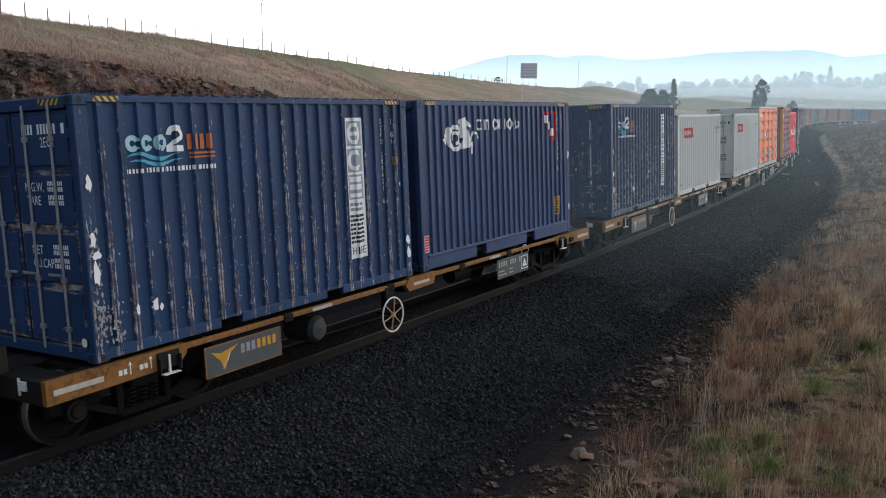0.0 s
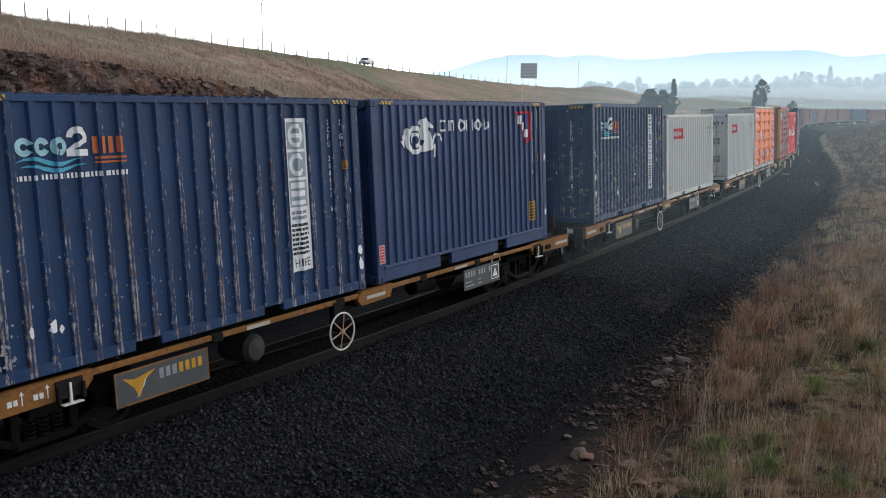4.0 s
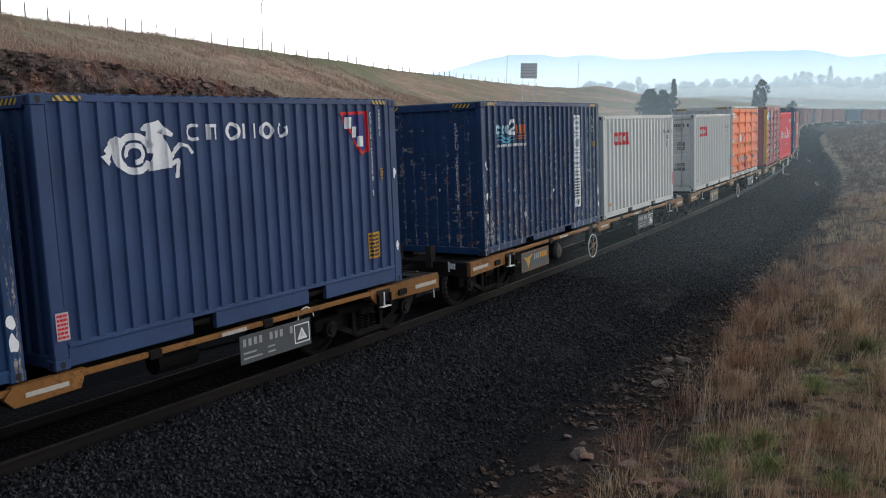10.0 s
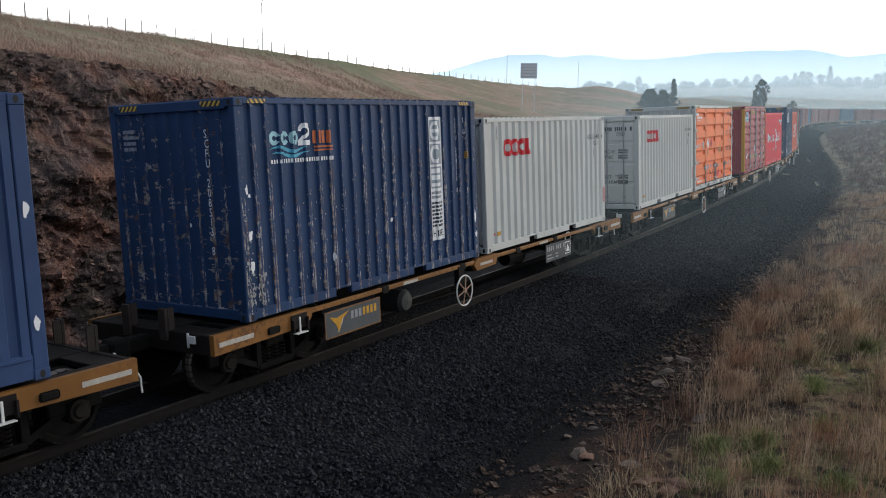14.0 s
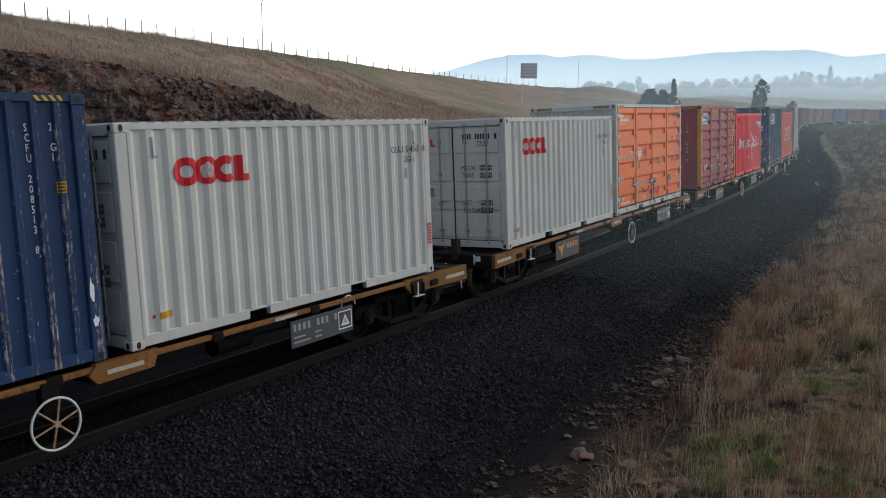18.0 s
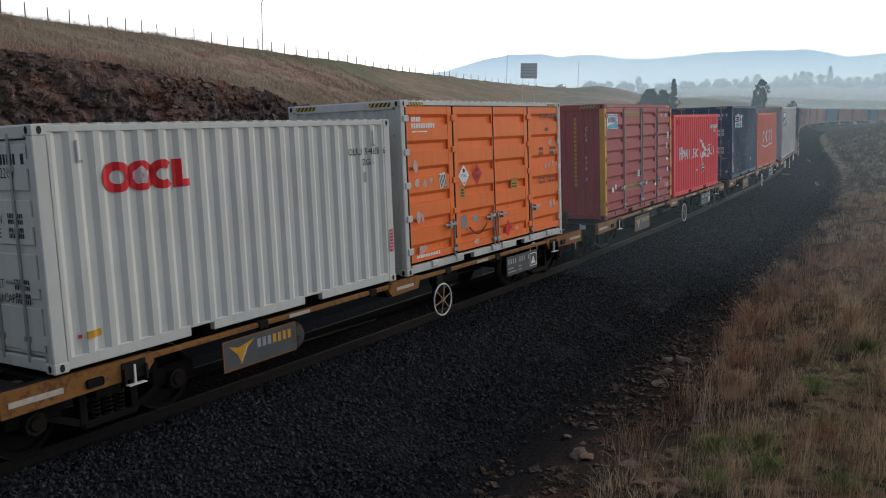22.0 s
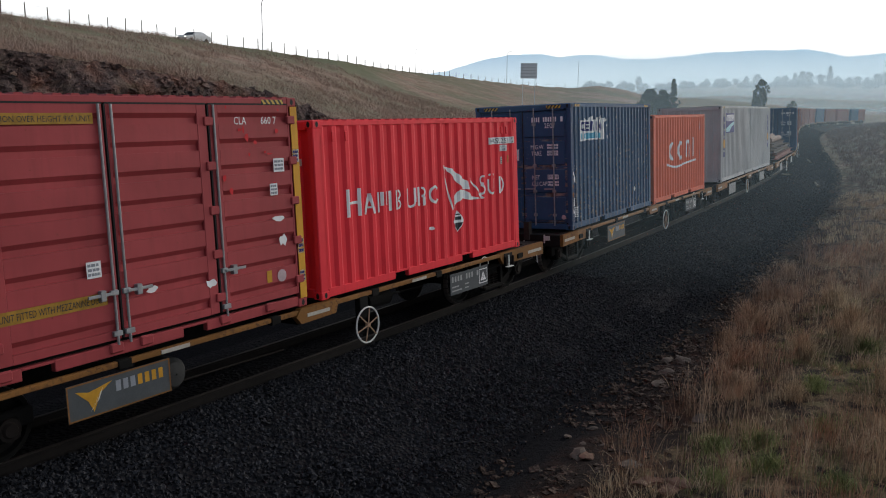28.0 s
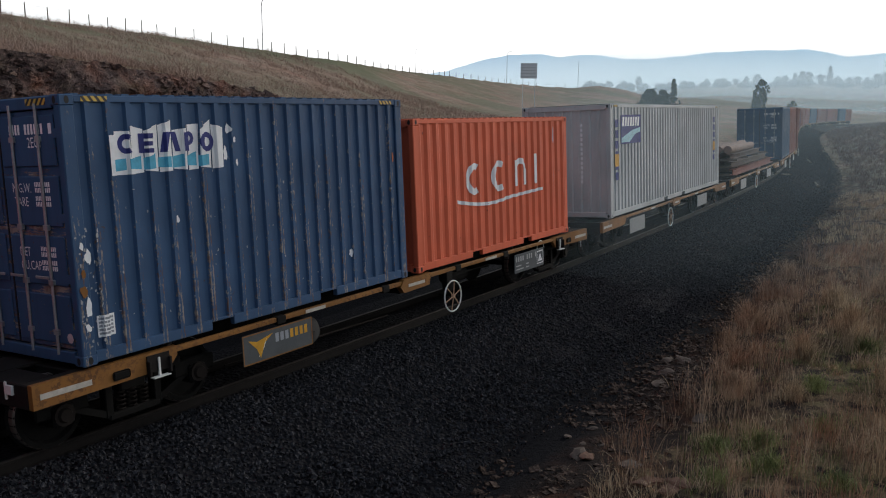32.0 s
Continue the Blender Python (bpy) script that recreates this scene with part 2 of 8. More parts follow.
def ground_material():
    n = Nodes("dry_pasture")
    a, b, c = n.noise(0.05, 5, 0.6), n.noise(0.35, 7, 0.72), n.noise(9, 5, 0.75)
    straw = n.mix(n.ramp(c, 0.3, 0.7), (0.27, 0.195, 0.150), (0.50, 0.390, 0.300))
    rusty = n.mix(n.ramp(c, 0.3, 0.7), (0.24, 0.140, 0.104), (0.46, 0.285, 0.212))
    green = n.mix(n.ramp(c, 0.3, 0.7), (0.12, 0.130, 0.085), (0.25, 0.260, 0.165))
    col = n.mix(n.ramp(b, 0.42, 0.58), straw, rusty)
    tuft = n.noise(1.1, 6, 0.75)
    col = n.mix(n.math("MULTIPLY", n.ramp(tuft, 0.52, 0.64), 0.75), col, (0.085, 0.056, 0.040))
    col = n.mix(n.math("MULTIPLY", n.ramp(n.noise(2.3, 5, 0.7), 0.56, 0.70), 0.5), col, (0.50, 0.40, 0.31))
    col = n.mix(n.math("MULTIPLY", n.ramp(n.math("MULTIPLY_ADD", b, 0.35, a), 0.56, 0.76), 0.75), col, green)

    def zone(name):
        at = n.t.nodes.new("ShaderNodeAttribute")
        at.attribute_name = name
        return at.outputs["Fac"]
    # short olive turf along the brow of the hill
    brow = n.math("MULTIPLY_ADD", n.math("SUBTRACT", n.noise(0.22, 5, 0.7), 0.5), 0.9, zone("turf"))
    col = n.mix(n.math("MULTIPLY", n.ramp(brow, 0.40, 0.75), 0.8), col, n.mix(n.ramp(c, 0.3, 0.7), (0.095, 0.105, 0.060), (0.22, 0.225, 0.130)))
    # matted floor of the verge, darkened for the shade under the tussocks
    d, e = n.noise(1.2, 6, 0.7), n.noise(26, 5, 0.75)
    mat_floor = n.mix(n.ramp(e, 0.3, 0.7), (0.058, 0.038, 0.025), (0.32, 0.235, 0.140))
    mat_floor = n.mix(n.math("MULTIPLY", n.ramp(n.noise(0.8, 4, 0.65), 0.50, 0.66), 0.7), mat_floor, n.mix(n.ramp(e, 0.3, 0.7), (0.055, 0.064, 0.027), (0.23, 0.235, 0.115)))
    col = n.mix(zone("verge"), col, mat_floor)
    bare_zone = zone("bare_soil")
    soil = n.mix(n.ramp(e, 0.35, 0.7), (0.014, 0.012, 0.012), (0.075, 0.056, 0.046))
    soil = n.mix(n.math("MULTIPLY", n.ramp(d, 0.50, 0.66), 0.75), soil, n.mix(e, (0.050, 0.020, 0.012), (0.20, 0.095, 0.055)))
    soil = n.mix(n.ramp(bare_zone, 0.80, 0.93), soil, n.mix(n.ramp(e, 0.4, 0.8), (0.008, 0.008, 0.0095), (0.034, 0.034, 0.038)))
    bare = n.ramp(n.math("MULTIPLY_ADD", n.math("SUBTRACT", n.noise(2.2, 5, 0.7), 0.5), 1.6, bare_zone), 0.40, 0.60)
    col = n.mix(bare, col, soil)
    n.bump(n.math("MULTIPLY_ADD", c, 0.5, b), 0.9, 0.12)
    return n.end(col, 0.95, 0, 0.05)


def ballast_material(name, lo, hi):
    n = Nodes(name)
    v = n.t.nodes.new("ShaderNodeTexVoronoi")
    n.plug(n.coord, v.inputs["Vector"])
    v.inputs["Scale"].default_value = 17
    island = n.t.nodes.new("ShaderNodeNewGeometry").outputs["Random Per Island"]
    tone = n.math("MULTIPLY_ADD", n.noise(30, 4), 0.5, n.math("MULTIPLY", island, 0.5))
    n.bump(v.outputs["Distance"], 1.0, 0.05)
    return n.end(n.mix(tone, lo, hi), 0.85, 0, 0.08)


def rock_material():
    n = Nodes("fractured_brown_rock")
    island = n.t.nodes.new("ShaderNodeNewGeometry").outputs["Random Per Island"]
    a, b, c = n.noise(0.55, 5, 0.65), n.noise(11, 6, 0.78), n.noise(2.6, 5, 0.7)
    tone = n.math("MULTIPLY_ADD", island, 0.20, n.math("MULTIPLY_ADD", c, 0.45, n.math("MULTIPLY", b, 0.5)))
    # Dark cool tones put crevice shadow into the rock's colour, scattered by noise.
    col = n.mix(n.ramp(tone, 0.44, 0.80), (0.020, 0.016, 0.018), (0.33, 0.235, 0.205))
    col = n.mix(n.math("MULTIPLY", n.ramp(a, 0.50, 0.64), 0.6), col, n.mix(n.ramp(b, 0.3, 0.7), (0.11, 0.046, 0.032), (0.50, 0.235, 0.150)))
    col = n.mix(n.math("MULTIPLY", n.ramp(n.noise(0.8, 4, 0.6, n.stretched(1, 1, 1.6)), 0.57, 0.68), 0.5), col, n.mix(b, (0.060, 0.050, 0.030), (0.20, 0.165, 0.100)))
    col = n.mix(n.math("MULTIPLY", n.ramp(island, 0.78, 0.95), 0.55), col, (0.46, 0.32, 0.25))
    n.bump(n.math("MULTIPLY_ADD", c, 1.4, b), 1.0, 0.08)
    return n.end(col, 0.9, 0, 0.15)


def blade_material(name, lo, hi, third, tuft=2.4):
    n = Nodes(name)
    island = n.t.nodes.new("ShaderNodeNewGeometry").outputs["Random Per Island"]
    col = n.mix(island, lo, hi)
    col = n.mix(n.math("MULTIPLY", n.ramp(n.noise(0.9, 3), 0.45, 0.62), 0.85), col, third)
    col = n.mix(n.math("MULTIPLY", n.ramp(n.noise(tuft, 3), 0.52, 0.62), 0.7), col, shade(lo, 0.8))
    col = n.mix(n.math("MULTIPLY", n.ramp(n.noise(tuft * 0.7, 2, 0.5, n.stretched(1, 1.3, 0.6)), 0.55, 0.66), 0.65), col, hi)
    return n.end(col, 0.9, 0, 0.1)


def haze_sheet_material(name, top, strength, bearing, foot):
    """Translucent sheet standing in for haze, dense low down, fading out upward and towards the hill."""
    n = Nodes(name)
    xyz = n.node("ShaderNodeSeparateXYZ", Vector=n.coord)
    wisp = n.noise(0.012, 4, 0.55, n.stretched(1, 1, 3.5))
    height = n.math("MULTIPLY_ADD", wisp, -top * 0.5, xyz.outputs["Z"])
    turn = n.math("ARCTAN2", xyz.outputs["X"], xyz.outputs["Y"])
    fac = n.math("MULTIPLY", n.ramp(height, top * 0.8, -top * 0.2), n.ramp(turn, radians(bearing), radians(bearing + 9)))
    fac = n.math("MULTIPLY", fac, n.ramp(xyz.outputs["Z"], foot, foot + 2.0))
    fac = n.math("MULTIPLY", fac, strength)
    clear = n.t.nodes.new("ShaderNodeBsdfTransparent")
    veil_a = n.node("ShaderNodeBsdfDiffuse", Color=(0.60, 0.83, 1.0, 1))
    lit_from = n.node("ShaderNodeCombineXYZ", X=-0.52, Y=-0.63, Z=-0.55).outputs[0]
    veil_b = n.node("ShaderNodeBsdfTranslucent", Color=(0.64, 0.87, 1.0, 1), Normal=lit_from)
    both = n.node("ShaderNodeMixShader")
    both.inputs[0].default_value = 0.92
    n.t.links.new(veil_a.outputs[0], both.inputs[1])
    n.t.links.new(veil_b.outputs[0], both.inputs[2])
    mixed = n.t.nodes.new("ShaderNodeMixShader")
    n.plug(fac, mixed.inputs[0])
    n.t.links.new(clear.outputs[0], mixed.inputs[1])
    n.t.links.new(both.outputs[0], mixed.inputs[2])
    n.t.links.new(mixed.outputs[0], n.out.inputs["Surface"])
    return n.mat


def glowing_haze_material(name, top, strength, bearing):
    """Haze before the far hills, put in as a translucent sheet that glows by itself."""
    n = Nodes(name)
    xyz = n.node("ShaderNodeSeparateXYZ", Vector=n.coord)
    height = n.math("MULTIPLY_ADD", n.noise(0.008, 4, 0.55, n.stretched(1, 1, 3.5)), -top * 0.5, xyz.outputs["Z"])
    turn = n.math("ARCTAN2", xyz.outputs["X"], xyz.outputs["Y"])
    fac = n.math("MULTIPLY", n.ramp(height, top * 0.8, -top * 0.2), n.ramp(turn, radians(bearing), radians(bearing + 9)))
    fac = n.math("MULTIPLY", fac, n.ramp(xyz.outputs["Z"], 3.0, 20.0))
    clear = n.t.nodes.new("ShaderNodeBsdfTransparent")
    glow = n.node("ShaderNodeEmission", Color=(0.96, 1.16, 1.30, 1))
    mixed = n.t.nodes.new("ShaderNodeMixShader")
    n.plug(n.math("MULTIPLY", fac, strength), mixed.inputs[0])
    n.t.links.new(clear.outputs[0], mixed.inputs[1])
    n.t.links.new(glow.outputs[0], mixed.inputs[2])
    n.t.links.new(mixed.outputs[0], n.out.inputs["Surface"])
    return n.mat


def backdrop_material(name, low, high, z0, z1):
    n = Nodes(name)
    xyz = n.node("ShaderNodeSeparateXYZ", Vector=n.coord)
    # Distance haze is put into the glow: low blends to high with height.
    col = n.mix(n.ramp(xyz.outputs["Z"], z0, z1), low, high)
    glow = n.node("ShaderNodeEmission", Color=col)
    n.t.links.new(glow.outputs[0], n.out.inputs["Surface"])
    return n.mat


M["hill_straw"] = blade_material("brown_hill_grass", (0.27, 0.190, 0.150), (0.54, 0.415, 0.335), (0.42, 0.265, 0.205), 0.5)
M["ground"], M["rock"] = ground_material(), rock_material()
M["ballast"] = ballast_material("dark_ballast_bed", (0.005, 0.005, 0.006), (0.018, 0.018, 0.021))
M["stone"] = ballast_material("dark_crushed_ballast", (0.005, 0.005, 0.006), (0.066, 0.067, 0.075))
M["litter"] = ballast_material("broken_stone_and_litter", (0.018, 0.014, 0.013), (0.145, 0.102, 0.080))
M["fieldstone"] = plain("pale_brown_field_stone", (0.115, 0.086, 0.068), 0.9, 0, 9, 0.55)
M["far_straw"] = blade_material("dull_far_grass", (0.080, 0.058, 0.048), (0.36, 0.270, 0.215), (0.25, 0.155, 0.125))
M["redstone"] = plain("reddish_sandstone", (0.18, 0.098, 0.066), 0.9, 0, 5, 0.5)
M["straw"] = blade_material("dry_straw", (0.125, 0.088, 0.058), (0.92, 0.72, 0.48), (0.54, 0.32, 0.19))
M["russet"] = blade_material("russet_dead_stalks", (0.105, 0.062, 0.042), (0.82, 0.59, 0.40), (0.46, 0.225, 0.140))
M["green"] = blade_material("green_grass", (0.070, 0.090, 0.032), (0.42, 0.45, 0.19), (0.40, 0.37, 0.18))
M["leaf"] = blade_material("dark_tree_leaves", (0.030, 0.042, 0.024), (0.075, 0.090, 0.050), (0.045, 0.055, 0.032))
M["bark"] = plain("tree_bark", (0.10, 0.08, 0.065), 0.9, 0, 6, 0.4)


# ---- mesh helpers ----
class Build:
    """Collects vertices and faces of one mesh."""

    def __init__(self):
        self.v, self.f = [], []

    def add(self, verts, faces):
        k = len(self.v)
        self.v += [tuple(p) for p in verts]
        self.f += [tuple(i + k for i in f) for f in faces]
        return self

    def box(self, x0, x1, y0, y1, z0, z1, ch=0.0):
        if ch <= 0:
            v = [(x, y, z) for z in (z0, z1) for x, y in ((x0, y0), (x1, y0), (x1, y1), (x0, y1))]
            return self.add(v, [(3, 2, 1, 0), (4, 5, 6, 7), (0, 1, 5, 4), (1, 2, 6, 5), (2, 3, 7, 6), (3, 0, 4, 7)])
        c = ch
        ring = [(x0 + c, y0), (x1 - c, y0), (x1, y0 + c), (x1, y1 - c), (x1 - c, y1), (x0 + c, y1), (x0, y1 - c), (x0, y0 + c)]
        inner = [(x0 + c, y0 + c), (x1 - c, y0 + c), (x1 - c, y0 + c), (x1 - c, y1 - c), (x1 - c, y1 - c), (x0 + c, y1 - c), (x0 + c, y1 - c), (x0 + c, y0 + c)]
        v = [(*p, z0) for p in inner] + [(*p, z0 + c) for p in ring] + [(*p, z1 - c) for p in ring] + [(*p, z1) for p in inner]
        f = [tuple(range(7, -1, -1)), tuple(range(24, 32))]
        for r in range(3):
            f += [(8 * r + i, 8 * r + (i + 1) % 8, 8 * r + 8 + (i + 1) % 8, 8 * r + 8 + i) for i in range(8)]
        return self.add(v, f)

    def tube(self, a, b, r0, r1=None, sides=10, caps=True):
        a, b = Vector(a), Vector(b)
        r1 = r0 if r1 is None else r1
        d = (b - a).normalized()
        u = d.orthogonal().normalized()
        w = d.cross(u)
        ang = [2 * math.pi * i / sides for i in range(sides)]
        v = [a + (u * math.cos(t) + w * math.sin(t)) * r0 for t in ang] + [b + (u * math.cos(t) + w * math.sin(t)) * r1 for t in ang]
        f = [(i, (i + 1) % sides, sides + (i + 1) % sides, sides + i) for i in range(sides)]
        if caps:
            f += [tuple(range(sides - 1, -1, -1)), tuple(range(sides, 2 * sides))]
        return self.add(v, f)

    def lathe(self, centre, profile, sides=24, axis="y"):
        """profile: (radius, along) pairs turned round the axis through centre."""
        c = Vector(centre)
        v, f, m = [], [], len(profile)
        for i in range(sides):
            t = 2 * math.pi * i / sides
            for r, h in profile:
                p = (r * math.cos(t), h, r * math.sin(t)) if axis == "y" else (r * math.cos(t), r * math.sin(t), h)
                v.append(c + Vector(p))
        for i in range(sides):
            j = (i + 1) % sides
            f += [(i * m + k, i * m + k + 1, j * m + k + 1, j * m + k) for k in range(m - 1)]
        return self.add(v, f)

    def strip(self, section, places, closed=True):
        """Sweeps a section (list of (n, z)) along places: a function of i giving points."""
        m = len(section)
        n = len(places)
        v = [p for ring in places for p in ring]
        f = []
        for i in range(n - 1):
            for k in range(m if closed else m - 1):
                k2 = (k + 1) % m
                f.append((i * m + k, i * m + k2, (i + 1) * m + k2, (i + 1) * m + k))
        return self.add(v, f)

    def mesh(self, name, smooth=False):
        me = bpy.data.meshes.new(name)
        me.from_pydata(self.v, [], self.f)
        me.validate()
        if smooth:
            me.shade_smooth()
        return me


def fast_mesh(name, verts, faces):
    """A mesh of many equal faces from arrays (all triangles or all quads)."""
    me = bpy.data.meshes.new(name)
    k = faces.shape[1]
    me.vertices.add(len(verts))
    me.vertices.foreach_set("co", np.ascontiguousarray(verts, np.float32).ravel())
    me.loops.add(faces.size)
    me.loops.foreach_set("vertex_index", np.ascontiguousarray(faces, np.int32).ravel())
    me.polygons.add(len(faces))
    me.polygons.foreach_set("loop_start", np.arange(0, faces.size, k, dtype=np.int32))
    me.update(calc_edges=True)
    me.shade_flat()
    return me


SHARED = {}


def part(name, shape, material, parent=None, label="", key=None, smooth=False):
    """Links a Build (or a ready mesh) as one mesh object under a thing or a part. key: share the mesh between alike parts."""
    mk = (key, material.name) if key else None
    if mk and mk in SHARED:
        me = SHARED[mk]
    else:
        me = shape() if callable(shape) else shape
        if isinstance(me, Build):
            me = me.mesh(name, smooth)
        me.materials.clear()
        me.materials.append(material)
        if mk:
            SHARED[mk] = me
    ob = new(name, me)
    if parent:
        ob.parent = parent
    if label:
        tagged(ob, label)
    return ob


def thing(name, label, category, group="", kind=""):
    return tagged(new(name), label, category, group, kind)


# ---- ground ----
def eye_ray(px, py):
    """Level bearing and rise of a sight line (picture of 1568 x 882) from the eye."""
    f, roll, tilt = 1514.6, 0.01046, 0.17169
    xx, yy = px - 784, py - 441
    a, b = xx * math.cos(roll) + yy * math.sin(roll), -xx * math.sin(roll) + yy * math.cos(roll)
    x, y, z = a / f, math.cos(tilt) - b / f * math.sin(tilt), -math.sin(tilt) - b / f * math.cos(tilt)
    h = math.hypot(x, y)
    return math.atan2(x, y), z / h


def ridge(rows):
    """Bearing, distance and height of a skyline given as (x, y, distance)."""
    out = []
    for px, py, d in rows:
        az, rise = eye_ray(px, py)
        out.append((az, d, 3.935 + rise * d))
    return np.array(out).T


CREST = ridge([(-300, -5, 74), (0, 25, 88), (280, 62, 108), (460, 88, 122), (600, 107, 150), (800, 135, 230), (940, 151, 300), (1000, 155, 320),
               (1060, 152, 330), (1100, 158, 330), (1150, 170, 320), (1260, 175, 330), (1400, 186, 340), (1568, 196, 360), (1900, 196, 380)])
FIELD = ridge([(900, 165, 800), (1150, 160, 800), (1300, 150, 850), (1568, 150, 850), (1900, 150, 850)])
ROCK_TOP = ([-30, -7, -3, 0, 4, 10, 25, 45, 90], [4.95, 4.85, 4.55, 4.25, 3.45, 2.3, 0.9, 0.3, 0.0])


def verge_n(s):
    return np.interp(s, [-20, 3, 20, 40, 70, 130, 200], [4.0, 4.0, 3.4, 3.3, 3.6, 3.8, 3.6])


def ground_z(x, y):
    x, y = np.ravel(x).astype(float), np.ravel(y).astype(float)
    s, n = nearest(x, y)
    base = GRADE * np.clip(s, -60, 300)
    r, az = np.hypot(x, y), np.arctan2(x, y)
    edge = verge_n(s)
    right = np.interp(n, [0, 2, 3], [-0.34, -0.5, -0.86]) - np.interp(s, [45, 90], [0, 0.35]) * np.interp(edge - n, [-0.3, 0.4], [0, 1]) + np.clip(n - edge, 0, 6) * 0.13 + np.clip(n - edge - 6, 0, 60) * 0.03
    right += 0.9 * np.interp(s, [70, 130], [0, 1]) * np.interp(n - edge, [1.5, 9], [0, 1])
    top = np.interp(s, *ROCK_TOP)
    left = np.interp(n, [-4.2, -2.6, -2, 0], [-1.0, -0.8, -0.5, -0.34]) - np.interp(s, [45, 90], [0, 0.35]) * np.interp(-n, [2.6, 3.4], [1, 0])
    cut = np.interp(-n, [5.6, 7.6], [0, 1])
    left = left + cut * (top + 1.0)
    z = base + np.where(n > 0, right, left)
    # beyond the cutting the hill climbs to the road
    rc, zc = np.interp(az, CREST[0], CREST[1]), np.interp(az, CREST[0], CREST[2])
    hill = (n < -7.6) & (r < 2600)
    reach = np.clip(-n - 7.6, 0, None)
    gap = np.maximum(rc - r, 0)
    frac = reach / np.maximum(reach + gap * 0.9, 1e-3)
    frac = frac * (1.0 + 0.18 * np.sin(frac * 3.1416))
    climb = base + top + (zc - base - top) * np.clip(frac, 0, 1)
    zf = np.interp(az, FIELD[0], FIELD[2])
    past = r - rc
    far = np.where(past < 22, zc - 0.25, np.where(past < 90, zc - 0.25 - (past - 22) * 0.09, 0))
    tail = (zc - 6.4) + (zf - zc + 6.4) * np.clip((past - 90) / np.maximum(820 - rc - 90, 50), 0, 1)
    far = np.where(past < 90, far, tail)
    z = np.where(hill, np.where(past > 0, far, climb), z)
    z = np.where(r > 2600, 10, z)
    # the mound on which the camera stands
    z += 2.3 * np.exp(-((x + 0.3) ** 2 + (y + 0.8) ** 2) / 4.0)
    bump = 0.10 * np.sin(x * 0.9 + 1.3 * np.sin(y * 0.5)) * np.sin(y * 0.8 + np.sin(x * 0.6))
    rough = np.where(n > 0, np.clip(n - edge, 0, 1), np.clip(-n - 6.6, 0, 1)) * np.interp(r, [0, 40, 70, 200], [1, 1.4, 0.6, 1.0])
    return z + bump * rough


def make_ground():
    az = np.concatenate([np.arange(-180, -34, 4.0), np.arange(-34, 34, 0.16), np.arange(34, 180, 4.0)])
    rr = np.concatenate([[0.0, 0.4], np.geomspace(1.2, 230, 330), np.geomspace(238, 4500, 75)])
    a, r = np.meshgrid(np.radians(az), rr)
    x, y = r * np.sin(a), r * np.cos(a)
    v = np.stack([x.ravel(), y.ravel(), ground_z(x, y)], 1)
    na, nr = len(az), len(rr)
    i, j = np.meshgrid(np.arange(nr - 1), np.arange(na), indexing="ij")
    j2 = (j + 1) % na
    f = np.stack([i * na + j, i * na + j2, (i + 1) * na + j2, (i + 1) * na + j], -1).reshape(-1, 4)
    me = fast_mesh("ground", v, f)
    me.shade_smooth()
    ob = part("ground", me, M["ground"])
    s, n = nearest(v[:, 0], v[:, 1])
    bare = np.interp(n - verge_n(s), [-0.6, 0.35, 0.9, 1.6, 3.0, 9.0], [1.0, 0.93, 0.80, 0.69, 0.52, 0.22]) * np.interp(s, [20, 60], [1.0, 0.6]) * np.interp(n, [-8.2, -7.4, -4.5, -4.0], [0.0, 0.5, 0.6, 1.0]) * (np.hypot(v[:, 0], v[:, 1]) < 400)
    r, az_v = np.hypot(v[:, 0], v[:, 1]), np.arctan2(v[:, 0], v[:, 1])
    turf = np.interp(r / np.interp(az_v, CREST[0], CREST[1]), [0.60, 0.98], [0.0, 1.0]) * (n < -7.6) * np.interp(r, [140, 240], [1.0, 0.15])
    verge = np.interp(n - verge_n(s), [0.3, 1.0], [0, 1]) * np.interp(s, [12, 45], [1, 0]) * (n > 0)
    for name, values in (("bare_soil", bare), ("turf", turf), ("verge", verge)):
        zone = me.attributes.new(name, "FLOAT", "POINT")
        zone.data.foreach_set("value", values.astype(np.float32))
    return tagged(ob, "dry brown and green pasture rising to a hilltop road", "ground", kind="structure")


make_ground()


def make_ballast():
    ss = np.concatenate([np.arange(-40, 60, 0.5), np.arange(60, 300, 2.0)])
    ns = [-3.2, -2.6, -1.7, -0.9, 0, 0.9, 1.7, 2.3, 2.9, 3.5, 4.2]
    zs = [-0.95, -0.7, -0.20, -0.13, -0.15, -0.13, -0.22, -0.54, -0.79, -0.95, -1.2]
    rag = np.array([0, 0, 0, 0, 0, 0, 0, 0, 0.3, 0.8, 1.0])
    v = np.concatenate([on_track(np.full(len(ns), s), np.array(ns) + rag * 0.25 * math.sin(s * 1.9 + 2 * math.sin(s * 0.7)), np.array(zs) - rag * 0.03) for s in ss])
    k = len(ns)
    i, j = np.meshgrid(np.arange(len(ss) - 1), np.arange(k - 1), indexing="ij")
    f = np.stack([i * k + j, i * k + j + 1, (i + 1) * k + j + 1, (i + 1) * k + j], -1).reshape(-1, 4)
    me = fast_mesh("ballast", v, f)
    me.shade_smooth()
    return tagged(part("ballast", me, M["ballast"]), "bed of dark crushed stone under the rails", "ballast", kind="structure")


make_ballast()


